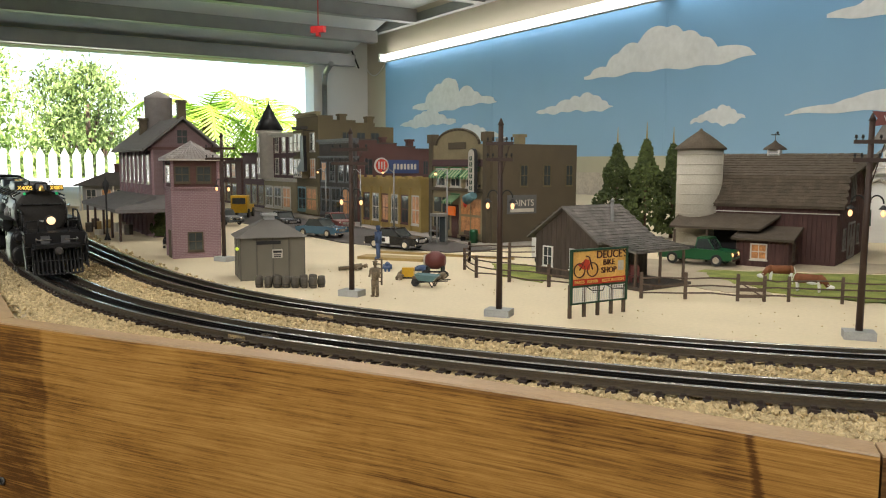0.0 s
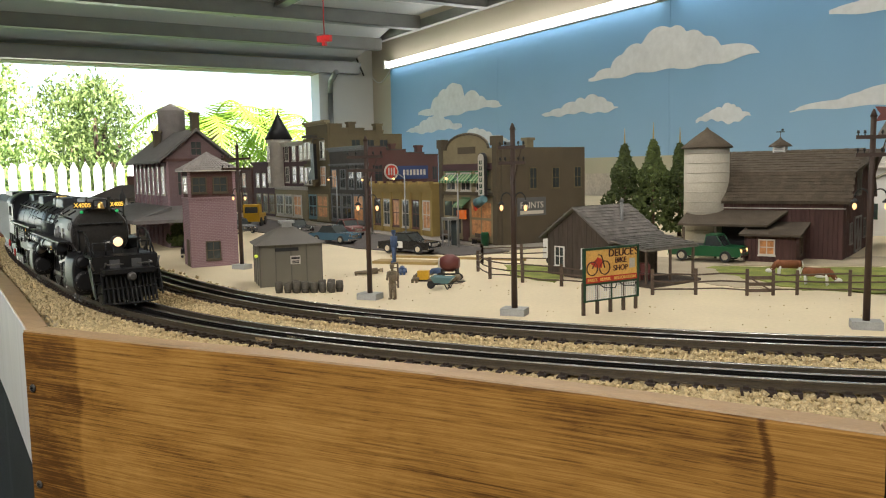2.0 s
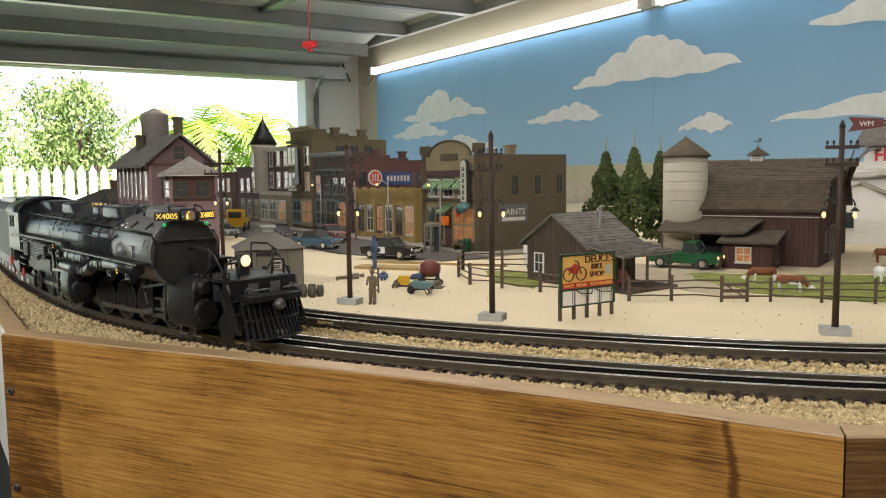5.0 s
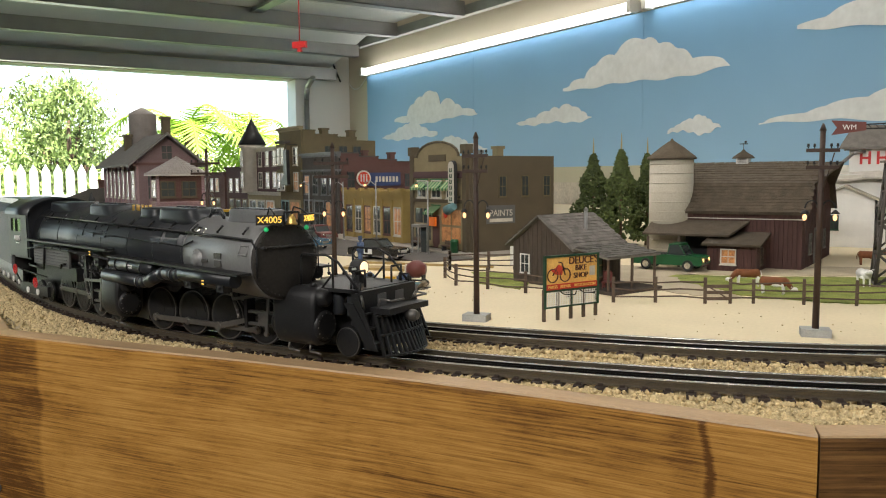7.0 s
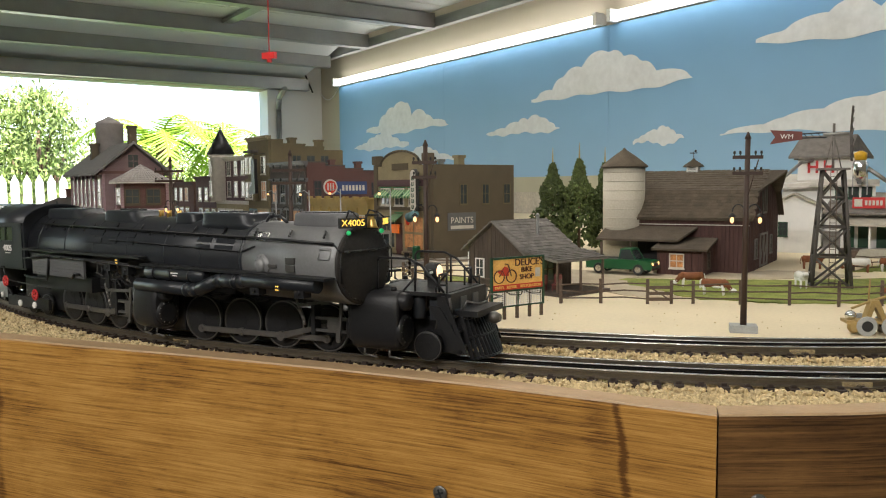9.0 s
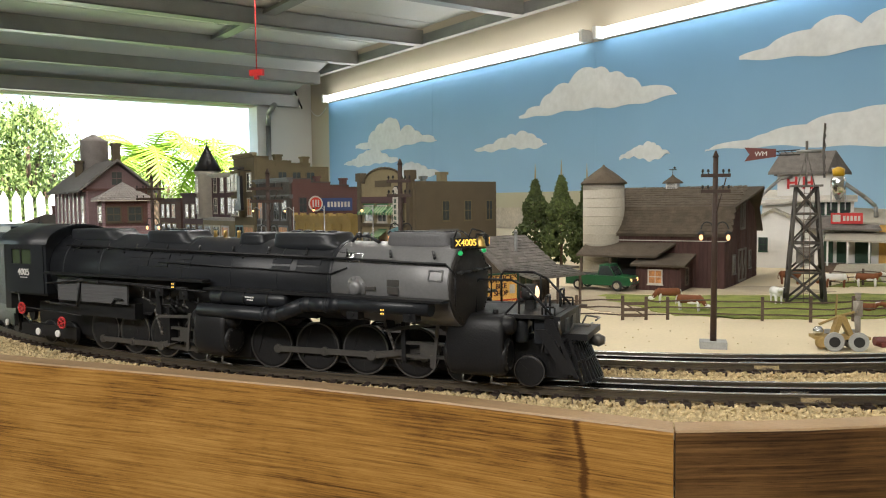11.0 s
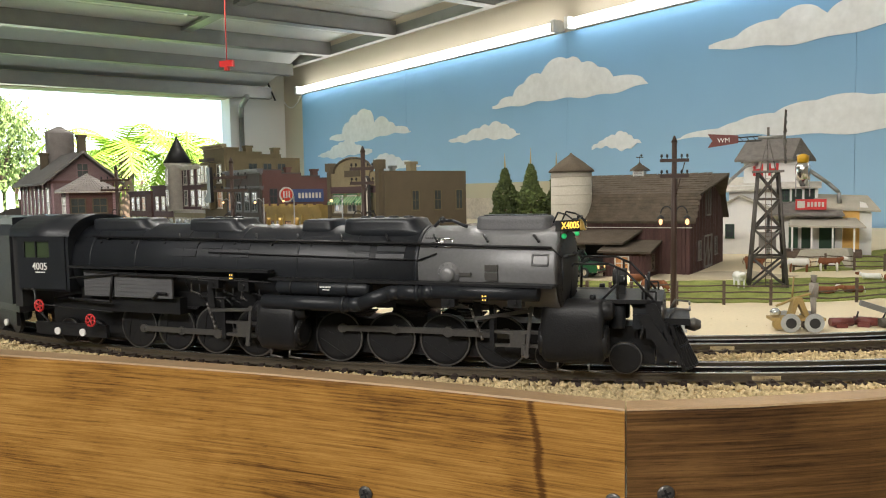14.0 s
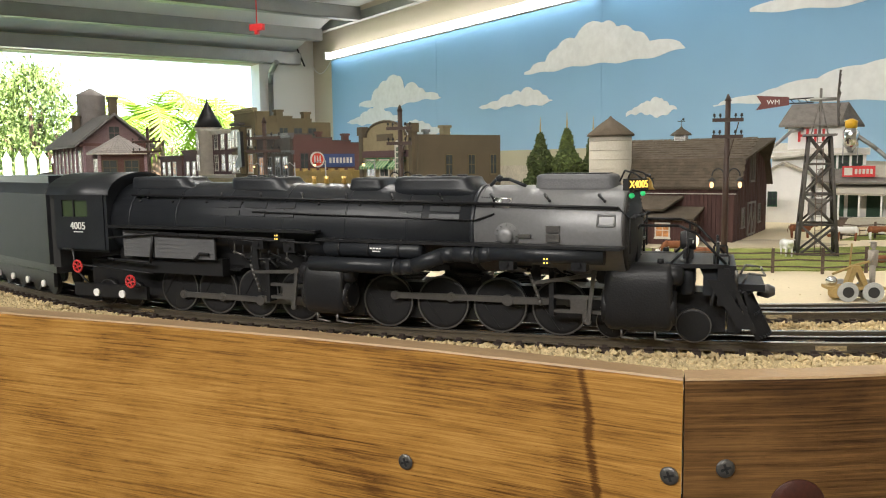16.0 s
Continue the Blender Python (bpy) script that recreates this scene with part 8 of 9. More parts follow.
# handrails with stanchions, both sides
for sy in (-1, 1):
    y, z = sy * 0.0258, 0.0862
    bm = bmesh.new()
    tube(bm, (-0.185, y * 1.02, z + 0.002), (0.100, y, z - 0.002), 0.0010, seg=6)
    tube(bm, (0.100, y, z - 0.002), (0.186, y * 0.98, z - 0.004), 0.0010, seg=6)
    pipe(bm, [(0.186, y * 0.98, z - 0.004), (0.1925, y * 0.98, z - 0.010), (0.1925, y * 0.98, z - 0.030)], 0.00055, 6)
    part("handrail", bm, M["loco_soft"], loco)
    for x in (-0.17, -0.135, -0.10, -0.065, -0.03, 0.005, 0.04, 0.075, 0.11, 0.145, 0.178):
        bm = bmesh.new()
        tube(bm, (x - 0.005, sy * 0.0190, 0.0896), (x, y, z), 0.0010, 0.0006, seg=6)
        blob(bm, (x, y, z), 0.0011)
        part("stanchion", bm, M["loco_soft"], loco)
    bm = bmesh.new()
    pipe(bm, [(-0.070, sy * 0.0292, 0.077), (0.02, sy * 0.0284, 0.0752), (0.098, sy * 0.0280, 0.0738), (0.110, sy * 0.0262, 0.078)], 0.0006, 6)
    part("steam_line", bm, M["loco_soft"], loco)
    # washout plugs and access plates on the boiler's flank
    for k in range(9):
        x = -0.178 + k * 0.032
        bm = bmesh.new()
        tube(bm, (0, sy * (boiler_radius(x) - 0.0004), 0), (0, sy * (boiler_radius(x) + 0.0009), 0), 0.0011, seg=8)
        on_boiler(part("washout_plug", bm, M["loco_soft"], boiler), x, 33, sy)
    for x, w in ((-0.104, 0.022), (-0.078, 0.018), (-0.052, 0.016), (0.044, 0.017), (0.066, 0.021)):
        for lift in (17, 29):
            r = boiler_radius(x + w / 2)
            on_boiler(part("access_plate", parts((0, w, sy * r - 0.0004, sy * r + 0.0004, -0.0021, 0.0021)), M["loco"], boiler, bevel=0.0002), x, lift, sy)
    bm = bmesh.new()
    for k in range(60):
        x = -0.196 + k * 0.0048
        r = boiler_radius(x) + 0.0001
        blob(bm, (x, sy * r * math.cos(0.72), CZ + r * math.sin(0.72)), 0.00035)
    part("rivets", bm, M["loco"], boiler)
    # running boards and belt of piping below them
    part("running_board", parts((-0.200, -0.012, sy * 0.0355 - 0.004, sy * 0.0355 + 0.004, 0.0640, 0.0658)), M["loco_soft"], loco)
    part("running_board", parts((-0.012, 0.190, sy * 0.0335 - 0.0055, sy * 0.0335 + 0.0055, 0.0590, 0.0606)), M["loco_soft"], loco)
    bm = bmesh.new()
    pipe(bm, [(-0.185, sy * 0.0372, 0.0618), (-0.03, sy * 0.0372, 0.0590)], 0.0007, 6)
    part("injector_pipe", bm, M["loco_soft"], loco)
    bm = bmesh.new()
    pipe(bm, [(-0.165, sy * 0.0376, 0.0598), (-0.09, sy * 0.0376, 0.0590), (-0.06, sy * 0.0376, 0.0565)], 0.0006, 6)
    part("injector_pipe", bm, M["loco_soft"], loco)
    # firebox side plates with rivets
    for x0, x1 in ((-0.187, -0.158), (-0.156, -0.100)):
        fp = part("firebox_plate", parts((x0, x1, sy * 0.0345 - 0.001, sy * 0.0345 + 0.001, 0.0425, 0.0605)), M["greyplate"], loco, "grey riveted firebox plate")
        bm = bmesh.new()
        for i in range(int((x1 - x0) / 0.0026)):
            for z in (0.0440, 0.0468, 0.0496, 0.0524, 0.0552, 0.0585):
                blob(bm, (x0 + 0.0016 + i * 0.0026, sy * 0.0356, z), 0.0005)
        part("rivets", bm, M["greyplate"], fp)
    # air reservoir and the long branch pipe with its bend
    bm = bmesh.new()
    lathe(bm, [(0.003, -0.007), (0.0054, -0.005), (0.0054, 0.050), (0.0054, 0.064), (0.003, 0.066)], 16, "x", (0, sy * 0.0345, 0.0545))
    tank = part("air_reservoir", bm, M["loco"], loco)
    part("stencil_bars", parts(*[(0.030 + i * 0.0022, 0.0316 + i * 0.0022, sy * 0.0399 - 0.0003, sy * 0.0399 + 0.0003, 0.0552, 0.0562) for i in range(4)], (0.032, 0.0375, sy * 0.0399 - 0.0003, sy * 0.0399 + 0.0003, 0.0535, 0.0542)), M["white"], tank)
    bm = bmesh.new()
    pipe(bm, [(-0.017, sy * 0.037, 0.0440), (0.052, sy * 0.037, 0.0440), (0.060, sy * 0.037, 0.0450), (0.080, sy * 0.036, 0.0525), (0.088, sy * 0.036, 0.0535), (0.105, sy * 0.036, 0.0535), (0.112, sy * 0.036, 0.0550), (0.180, sy * 0.034, 0.0550)], 0.0050, 14)
    for x, y_, z_ in ((0.052, 0.037, 0.0440), (0.060, 0.037, 0.045), (0.080, 0.036, 0.0525), (0.088, 0.036, 0.0535), (0.105, 0.036, 0.0535), (0.112, 0.036, 0.055)):
        blob(bm, (x, sy * y_, z_), 0.0050, sub=2)
    tube(bm, (0.046, sy * 0.037, 0.0440), (0.0485, sy * 0.037, 0.0440), 0.0057, seg=14)
    tube(bm, (0.100, sy * 0.036, 0.0535), (0.1025, sy * 0.036, 0.0535), 0.0057, seg=14)
    part("steam_pipe", bm, M["loco"], loco)
    # cylinders
    for own, cx, cz, cl, cr, vz in ((loco, -0.0075, 0.0225, 0.0155, 0.0130, 0.0375), (front, 0.206, 0.0225, 0.0195, 0.0140, 0.0420)):
        bm = bmesh.new()
        rings = []
        mid_z, tall = (cz - cr + vz + 0.0075) / 2, (vz + 0.0075 - cz + cr) / 2
        for x, k in ((-cl, 0.86), (-cl + 0.0015, 0.97), (-cl + 0.0040, 1.0), (cl - 0.0040, 1.0), (cl - 0.0015, 0.97), (cl, 0.86)):
            rings.append([bm.verts.new((cx + x, sy * 0.0285 + 0.0118 * k * math.copysign(abs(math.cos(t)) ** 0.62, math.cos(t)), mid_z + tall * k * math.copysign(abs(math.sin(t)) ** 0.75, math.sin(t)))) for t in np.linspace(0, 2 * math.pi, 33)[:-1]])
        for p, q in zip(rings, rings[1:]):
            for k in range(32):
                bm.faces.new((p[k], p[(k + 1) % 32], q[(k + 1) % 32], q[k])).smooth = True
        bm.faces.new(rings[0])
        bm.faces.new(rings[-1][::-1])
        cyl_ = part("cylinder", bm, M["loco_soft"], own, "flat black rounded cylinder block")
        bm = bmesh.new()
        lathe(bm, [(cr * 0.45, -cl - 0.0020), (cr * 0.72, -cl - 0.0018), (cr * 0.76, -cl), (cr * 0.76, cl), (cr * 0.72, cl + 0.0018), (cr * 0.45, cl + 0.0020)], 24, "x", (cx, sy * 0.0290, cz))
        part("cylinder_cover", bm, M["loco_soft"], cyl_)
        bm = bmesh.new()
        lathe(bm, [(0.0035, -cl - 0.0060), (0.0060, -cl - 0.0040), (0.0064, -cl), (0.0064, cl), (0.0060, cl + 0.0040), (0.0035, cl + 0.0060)], 18, "x", (cx, sy * 0.0310, vz))
        part("valve_chest", bm, M["loco_soft"], cyl_)
        for off in (-cl * 0.62, cl * 0.62):
            bm = bmesh.new()
            tube(bm, (cx + off, sy * 0.0310, vz + 0.0070), (cx + off, sy * 0.0310, vz + 0.0100), 0.0022, 0.0018, 10)
            part("relief_valve", bm, M["loco_soft"], cyl_)
        bm = bmesh.new()
        for i in range(12):
            a = i * math.pi / 6
            for e in (-1, 1):
                blob(bm, (cx + e * (cl + 0.0018), sy * 0.0290 + cr * 0.62 * math.cos(a), cz + cr * 0.62 * math.sin(a)), 0.0006)
        part("cylinder_bolts", bm, M["rodsteel"], cyl_)
        bm = bmesh.new()
        for off in (-0.5, 0.5):
            pipe(bm, [(cx + off * cl, sy * 0.0330, cz - cr + 0.001), (cx + off * cl, sy * 0.0340, cz - cr - 0.004), (cx + off * cl + 0.010, sy * 0.0340, cz - cr - 0.005)], 0.0008, 6)
        part("drain_cock", bm, M["rodsteel"], cyl_)
        # crosshead between its guide bars
        for z in (cz - 0.0042, cz + 0.0046):
            part("guide_bar", parts((cx - cl - 0.032, cx - cl, sy * 0.0315 - 0.0015, sy * 0.0315 + 0.0015, z - 0.0010, z + 0.0010)), M["rodsteel"], own)
        part("crosshead", parts((cx - cl - 0.021, cx - cl - 0.011, sy * 0.0315 - 0.0016, sy * 0.0315 + 0.0016, cz - 0.0034, cz + 0.0038), (cx - cl - 0.0135, cx - cl - 0.0110, sy * 0.0332 - 0.0008, sy * 0.0332 + 0.0008, cz - 0.0110, cz - 0.0030)), M["rodsteel"], own, "steel crosshead", bevel=0.0006)
        bm = bmesh.new()
        box(bm, cx - cl - 0.034, cx - cl - 0.031, sy * 0.0300 - 0.004, sy * 0.0300 + 0.004, cz - 0.0075, cz + 0.022)
        part("guide_yoke", bm, M["loco_soft"], own)
        # valve gear: link, radius rod, combination lever, eccentric rod, each of its own
        gx = cx - cl - 0.042
        bm = bmesh.new()
        prism(bm, [(gx - 0.0035, 0.0375), (gx + 0.0035, 0.0375), (gx + 0.0018, 0.0535), (gx, 0.0555), (gx - 0.0012, 0.0535)], sy * 0.0342 - 0.0010, sy * 0.0342 + 0.0010)
        part("gear_bracket", bm, M["loco_soft"], own)
        bm = bmesh.new()
        pts = [(gx + 0.004 * math.sin(k * 0.35 - 1.05), sy * 0.0348, 0.0410 - k * 0.0032) for k in range(7)]
        pipe(bm, pts, 0.0011, 6)
        part("expansion_link", bm, M["rodsteel"], own)
        bm = bmesh.new()
        prism(bm, [(gx - 0.001, 0.0345), (gx - 0.001, 0.0367), (cx - cl - 0.004, vz + 0.0012), (cx - cl - 0.004, vz - 0.0012)], sy * 0.0352 - 0.0006, sy * 0.0352 + 0.0006)
        part("radius_rod", bm, M["rodsteel"], own, "grey steel radius rod")
        bm = bmesh.new()
        prism(bm, [(cx - cl - 0.0075, vz + 0.002), (cx - cl - 0.0052, vz + 0.002), (cx - cl - 0.0085, cz - 0.0098), (cx - cl - 0.0108, cz - 0.0098)], sy * 0.0362 - 0.0006, sy * 0.0362 + 0.0006)
        for x, z in ((cx - cl - 0.0063, vz + 0.001), (cx - cl - 0.0097, cz - 0.0095)):
            lathe(bm, [(0.0018, -0.0010), (0.0018, 0.0010)], 10, "y", (x, sy * 0.0362, z))
        part("combination_lever", bm, M["rodsteel"], own)
        bm = bmesh.new()
        pipe(bm, [(cx - cl - 0.0097, sy * 0.0355, cz - 0.0095), (cx - cl - 0.0125, sy * 0.0340, cz - 0.0100)], 0.0010, 6)
        part("union_link", bm, M["rodsteel"], own)
        bm = bmesh.new()
        pipe(bm, [(gx - 0.010, sy * 0.0335, 0.0450), (gx + 0.012, sy * 0.0335, 0.0445), (gx + 0.018, sy * 0.0335, 0.0395)], 0.0008, 6)
        blob(bm, (gx + 0.012, sy * 0.0335, 0.0445), 0.0017)
        part("lifting_arm", bm, M["loco_soft"], own)
        # small pipes and fittings round the gear
        rng = random.Random(int(cx * 1000) + 7)
        for k in range(9):
            x = gx - 0.020 + k * 0.0075
            z = 0.0420 + rng.uniform(-0.001, 0.008)
            bm = bmesh.new()
            pipe(bm, [(x, sy * 0.0318, z + 0.008), (x, sy * 0.0318, z), (x + rng.uniform(0.004, 0.010), sy * 0.0322, z - rng.uniform(0.001, 0.004))], 0.0006, 5)
            blob(bm, (x, sy * 0.0320, z), rng.uniform(0.0010, 0.0019))
            part("oil_pipe", bm, M["loco_soft"] if k % 3 else M["rodsteel"], own)
    # mechanical lubricators, step lamps and unions under the running board
    for x, z in ((-0.060, 0.0555), (-0.034, 0.0540), (0.122, 0.0490), (0.166, 0.0500)):
        bm = parts((x - 0.0045, x + 0.0045, sy * 0.0345 - 0.0035, sy * 0.0345 + 0.0035, z - 0.0035, z + 0.0035))
        tube(bm, (x, sy * 0.0345, z), (x, sy * 0.0395, z), 0.0016, seg=8)
        part("lubricator", bm, M["loco_soft"], loco, bevel=0.0006)
    for x, z in ((-0.043, 0.0608), (0.147, 0.0520)):
        lp = part("step_lamp", parts((x - 0.0016, x + 0.0016, sy * 0.0388 - 0.0008, sy * 0.0388 + 0.0008, z - 0.0022, z + 0.0022)), M["rubber"], loco)
        part("lens", parts(*[(x + dx - 0.0004, x + dx + 0.0004, sy * 0.0397 - 0.0003, sy * 0.0397 + 0.0003, z + dz - 0.0004, z + dz + 0.0004) for dx in (-0.0009, 0.0009) for dz in (-0.0012, 0.0012)]), M["glow_num"], lp, "tiny glowing amber lens")
    bm = bmesh.new()
    pipe(bm, [(-0.200, sy * 0.0372, 0.0560), (-0.150, sy * 0.0376, 0.0606), (-0.010, sy * 0.0376, 0.0572)], 0.0008, 6)
    for k in range(8):
        blob(bm, (-0.150 + k * 0.019, sy * 0.0378, 0.0606 - k * 0.00046), 0.0014)
    part("feed_pipe", bm, M["loco_soft"], loco)
    bm = bmesh.new()
    pipe(bm, [(-0.205, sy * 0.0340, 0.0400), (-0.196, sy * 0.0365, 0.0395), (-0.160, sy * 0.0365, 0.0385), (-0.156, sy * 0.0365, 0.0610)], 0.0011, 6)
    part("injector_pipe", bm, M["loco_soft"], loco)
    bm = bmesh.new()
    pipe(bm, [(-0.118, sy * 0.0365, 0.0420), (-0.112, sy * 0.0372, 0.0470), (-0.104, sy * 0.0372, 0.0465)], 0.0010, 6)
    part("injector_pipe", bm, M["loco_soft"], loco)
    bm = bmesh.new()
    pipe(bm, [(0.000, sy * 0.0345, 0.0480), (0.000, sy * 0.0345, 0.0610)], 0.0012, 6)
    for x in (0.006, 0.028, 0.050):
        tube(bm, (x - 0.0008, sy * 0.0345, 0.0545), (x + 0.0008, sy * 0.0345, 0.0545), 0.0058, seg=18)
        tube(bm, (x, sy * 0.0345, 0.0590), (x, sy * 0.0345, 0.0612), 0.0011, seg=6)
    part("tank_strap", bm, M["loco_soft"], loco)
    # front engine: springs, frame pieces and brake gear seen behind the wheels
    for x in (0.060, 0.0985, 0.1375):
        part("spring_hanger", parts(*[(x - 0.010 + k * 0.0012, x + 0.010 - k * 0.0012, sy * 0.0200 - 0.002, sy * 0.0200 + 0.002, 0.0372 - k * 0.0010, 0.0380 - k * 0.0010) for k in range(5)]), M["loco_soft"], front)
    for x in (-0.1305, -0.0938, -0.0570):
        part("spring_hanger", parts(*[(x - 0.010 + k * 0.0012, x + 0.010 - k * 0.0012, sy * 0.0200 - 0.002, sy * 0.0200 + 0.002, 0.0372 - k * 0.0010, 0.0380 - k * 0.0010) for k in range(5)]), M["loco_soft"], loco)
    # red hand wheels and white truck caps
    for x, z in ((-0.2335, 0.0330), (-0.1790, 0.0235)):
        bm = bmesh.new()
        for i in range(14):
            a, b = i * math.pi / 7, (i + 1) * math.pi / 7
            tube(bm, (x + 0.0046 * math.cos(a), sy * 0.0385, z + 0.0046 * math.sin(a)), (x + 0.0046 * math.cos(b), sy * 0.0385, z + 0.0046 * math.sin(b)), 0.0008, seg=6)
        for i in range(5):
            a = i * 2 * math.pi / 5
            tube(bm, (x, sy * 0.0385, z), (x + 0.0044 * math.cos(a), sy * 0.0385, z + 0.0044 * math.sin(a)), 0.0007, seg=5)
        part("red_valve_wheel", bm, M["red"], loco, "small red valve wheel")
    for x in (-0.2235, -0.1965):
        bm = bmesh.new()
        lathe(bm, [(0.0030, -0.0008), (0.0030, 0.0008)], 16, "y", (x, sy * 0.0305, 0.0118))
        part("axle_cap", bm, M["white"], loco, "pale axle cap")
    part("truck_frame", parts((-0.248, -0.172, sy * 0.0285 - 0.0015, sy * 0.0285 + 0.0015, 0.0085, 0.0185)), M["loco_soft"], loco, bevel=0.0012)
    bm = bmesh.new()
    pipe(bm, [(-0.240, sy * 0.036, 0.034), (-0.215, sy * 0.036, 0.033), (-0.160, sy * 0.034, 0.030)], 0.0007, 6)
    pipe(bm, [(-0.252, sy * 0.036, 0.046), (-0.240, sy * 0.0365, 0.046), (-0.238, sy * 0.0365, 0.030), (-0.225, sy * 0.0365, 0.020)], 0.0008, 6)
    part("cab_pipes", bm, M["loco_soft"], loco)
    # ash pan and frames
    part("ash_pan", parts((-0.190, -0.098, sy * 0.022 - 0.008, sy * 0.022 + 0.008, 0.030, 0.0425)), M["loco_soft"], loco, bevel=0.002)
part("main_frame", parts((-0.245, 0.010, -0.0140, 0.0140, 0.0060, 0.0360)), M["loco_soft"], loco)
part("front_frame", parts((0.014, 0.255, -0.0130, 0.0130, 0.0060, 0.0300), (0.080, 0.105, -0.0160, 0.0160, 0.0300, 0.0440), (0.186, 0.226, -0.0160, 0.0160, 0.0300, 0.0440)), M["loco_soft"], front)
for b in ((-0.205, 0.02, -0.022, 0.022, 0.036, 0.052), (0.02, 0.075, -0.016, 0.016, 0.040, 0.055), (0.080, 0.110, -0.012, 0.012, 0.044, 0.055), (0.150, 0.180, -0.012, 0.012, 0.048, 0.055)):
    part("boiler_bearer", parts(b), M["loco_soft"], loco)

# cab
cab = bmesh.new()
prof_c = [(-0.0335, 0.046), (-0.0335, 0.0880)] + [(0.0335 * -math.cos(a), 0.0880 + 0.0165 * math.sin(a)) for a in np.linspace(0.15, math.pi - 0.15, 13)] + [(0.0335, 0.0880), (0.0335, 0.046)]


def cab_ring(bm, x, outline):
    return [bm.verts.new((x, y, z)) for y, z in outline]


r0, r1 = cab_ring(cab, -0.2045, prof_c), cab_ring(cab, -0.2075, prof_c)
cab.faces.new(r0)
cab.faces.new(r1[::-1])
for i in range(len(r0)):
    cab.faces.new((r0[i], r0[(i + 1) % len(r0)], r1[(i + 1) % len(r0)], r1[i]))
cab_front = part("cab_front", cab, M["loco"], loco)
for sy in (-1, 1):
    y0, y1 = sy * 0.0335 - 0.001, sy * 0.0335 + 0.001
    side = part("cab_side", parts((-0.2600, -0.2075, y0, y1, 0.046, 0.0712), (-0.2600, -0.2075, y0, y1, 0.0842, 0.0890), (-0.2600, -0.2520, y0, y1, 0.0712, 0.0842), (-0.2245, -0.2075, y0, y1, 0.0712, 0.0842)), M["loco"], loco, "black cab side with window opening")
    part("window_frame", parts((-0.2400, -0.2388, y0 - sy * 0.0, y1, 0.0712, 0.0842), (-0.2520, -0.2245, sy * 0.0335, sy * 0.0335 + sy * 0.0013, 0.0842, 0.0854)), M["loco_soft"], side)
    part("window_pane", parts((-0.2520, -0.2245, sy * 0.0331 - 0.0003, sy * 0.0331 + 0.0003, 0.0712, 0.0842)), M["greenglass"], side, "greenish cab window glass")
    lettering("cab_number", "4005", 0.0082, M["white"], side, pose(-0.2350, sy * 0.0347, 0.0640, 0, 0, 0 if sy < 0 else 180) @ FRONT, "white painted cab numerals")
    part("number_underline", parts((-0.240, -0.230, sy * 0.0346 - 0.0002, sy * 0.0346 + 0.0002, 0.0592, 0.0599)), M["white"], side)
bm = bmesh.new()
rows = []
for x in (-0.2010, -0.2680):
    up = [bm.verts.new((x, 0.0352 * -math.cos(a), 0.0882 + 0.0172 * math.sin(a))) for a in np.linspace(0.0, math.pi, 17)]
    lo = [bm.verts.new((x, 0.0340 * -math.cos(a), 0.0882 + 0.0158 * math.sin(a))) for a in np.linspace(0.0, math.pi, 17)]
    rows.append((up, lo))
for i in range(16):
    for k, rev in ((0, False), (1, True)):
        f = bm.faces.new([rows[0][k][i], rows[0][k][i + 1], rows[1][k][i + 1], rows[1][k][i]])
        f.smooth = True
    for e in (0, 1):
        bm.faces.new((rows[e][0][i], rows[e][0][i + 1], rows[e][1][i + 1], rows[e][1][i]))
part("cab_roof", bm, M["loco"], loco, "curved black cab roof")
part("cab_floor", parts((-0.262, -0.206, -0.032, 0.032, 0.044, 0.047)), M["loco_soft"], loco)
part("cab_vestibule", parts((-0.270, -0.262, -0.030, 0.030, 0.030, 0.088)), M["rubber"], loco, "black vestibule diaphragm")

# front: number boards, bell, headlight, deck, railings, pilot
for sy in (-1, 1):
    m = pose(0.1935, sy * 0.0150, 0.0955, 0, 0, 90 + sy * 28)
    nb = part("number_board", parts((-0.0090, 0.0090, -0.002, 0.002, -0.0033, 0.0033)), M["rubber"], loco, "lit black number board")
    nb.matrix_basis = m
    lettering("number_text", "X4005", 0.0060, M["glow_num"], nb, pose(0, -0.0021, 0, 90))
    bm = bmesh.new()
    blob(bm, (0.1915, sy * 0.0165, 0.0890), 0.0017, sub=2)
    part("marker_lamp", bm, M["glow_green"], loco, "green marker lamp")
    bm = bmesh.new()
    pipe(bm, [(0.186, sy * 0.012, 0.0935), (0.1935, sy * 0.0150, 0.0935)], 0.0010, 6)
    pipe(bm, [(0.183, sy * 0.010, 0.0970), (0.186, sy * 0.010, 0.1035), (0.192, sy * 0.012, 0.1020), (0.197, sy * 0.013, 0.0985)], 0.0006, 6)
    part("board_bracket", bm, M["loco_soft"], loco)
bm = bmesh.new()
lathe(bm, [(0.0042, 0.0920), (0.0032, 0.0935), (0.0026, 0.0965), (0.0010, 0.0990)], 18, centre=(0.1975, 0, 0))
part("bell", bm, M["brass"], loco, "brass bell")
bm = bmesh.new()
pipe(bm, [(0.1975, -0.006, 0.0915), (0.1975, -0.006, 0.1005), (0.1975, 0.006, 0.1005), (0.1975, 0.006, 0.0915), (0.190, 0, 0.0915)], 0.0007, 6)
part("bell_yoke", bm, M["loco_soft"], loco)
part("pilot_deck", parts((0.1955, 0.2560, -0.0300, 0.0300, 0.0465, 0.0490)), M["loco_soft"], front, bevel=0.0008)
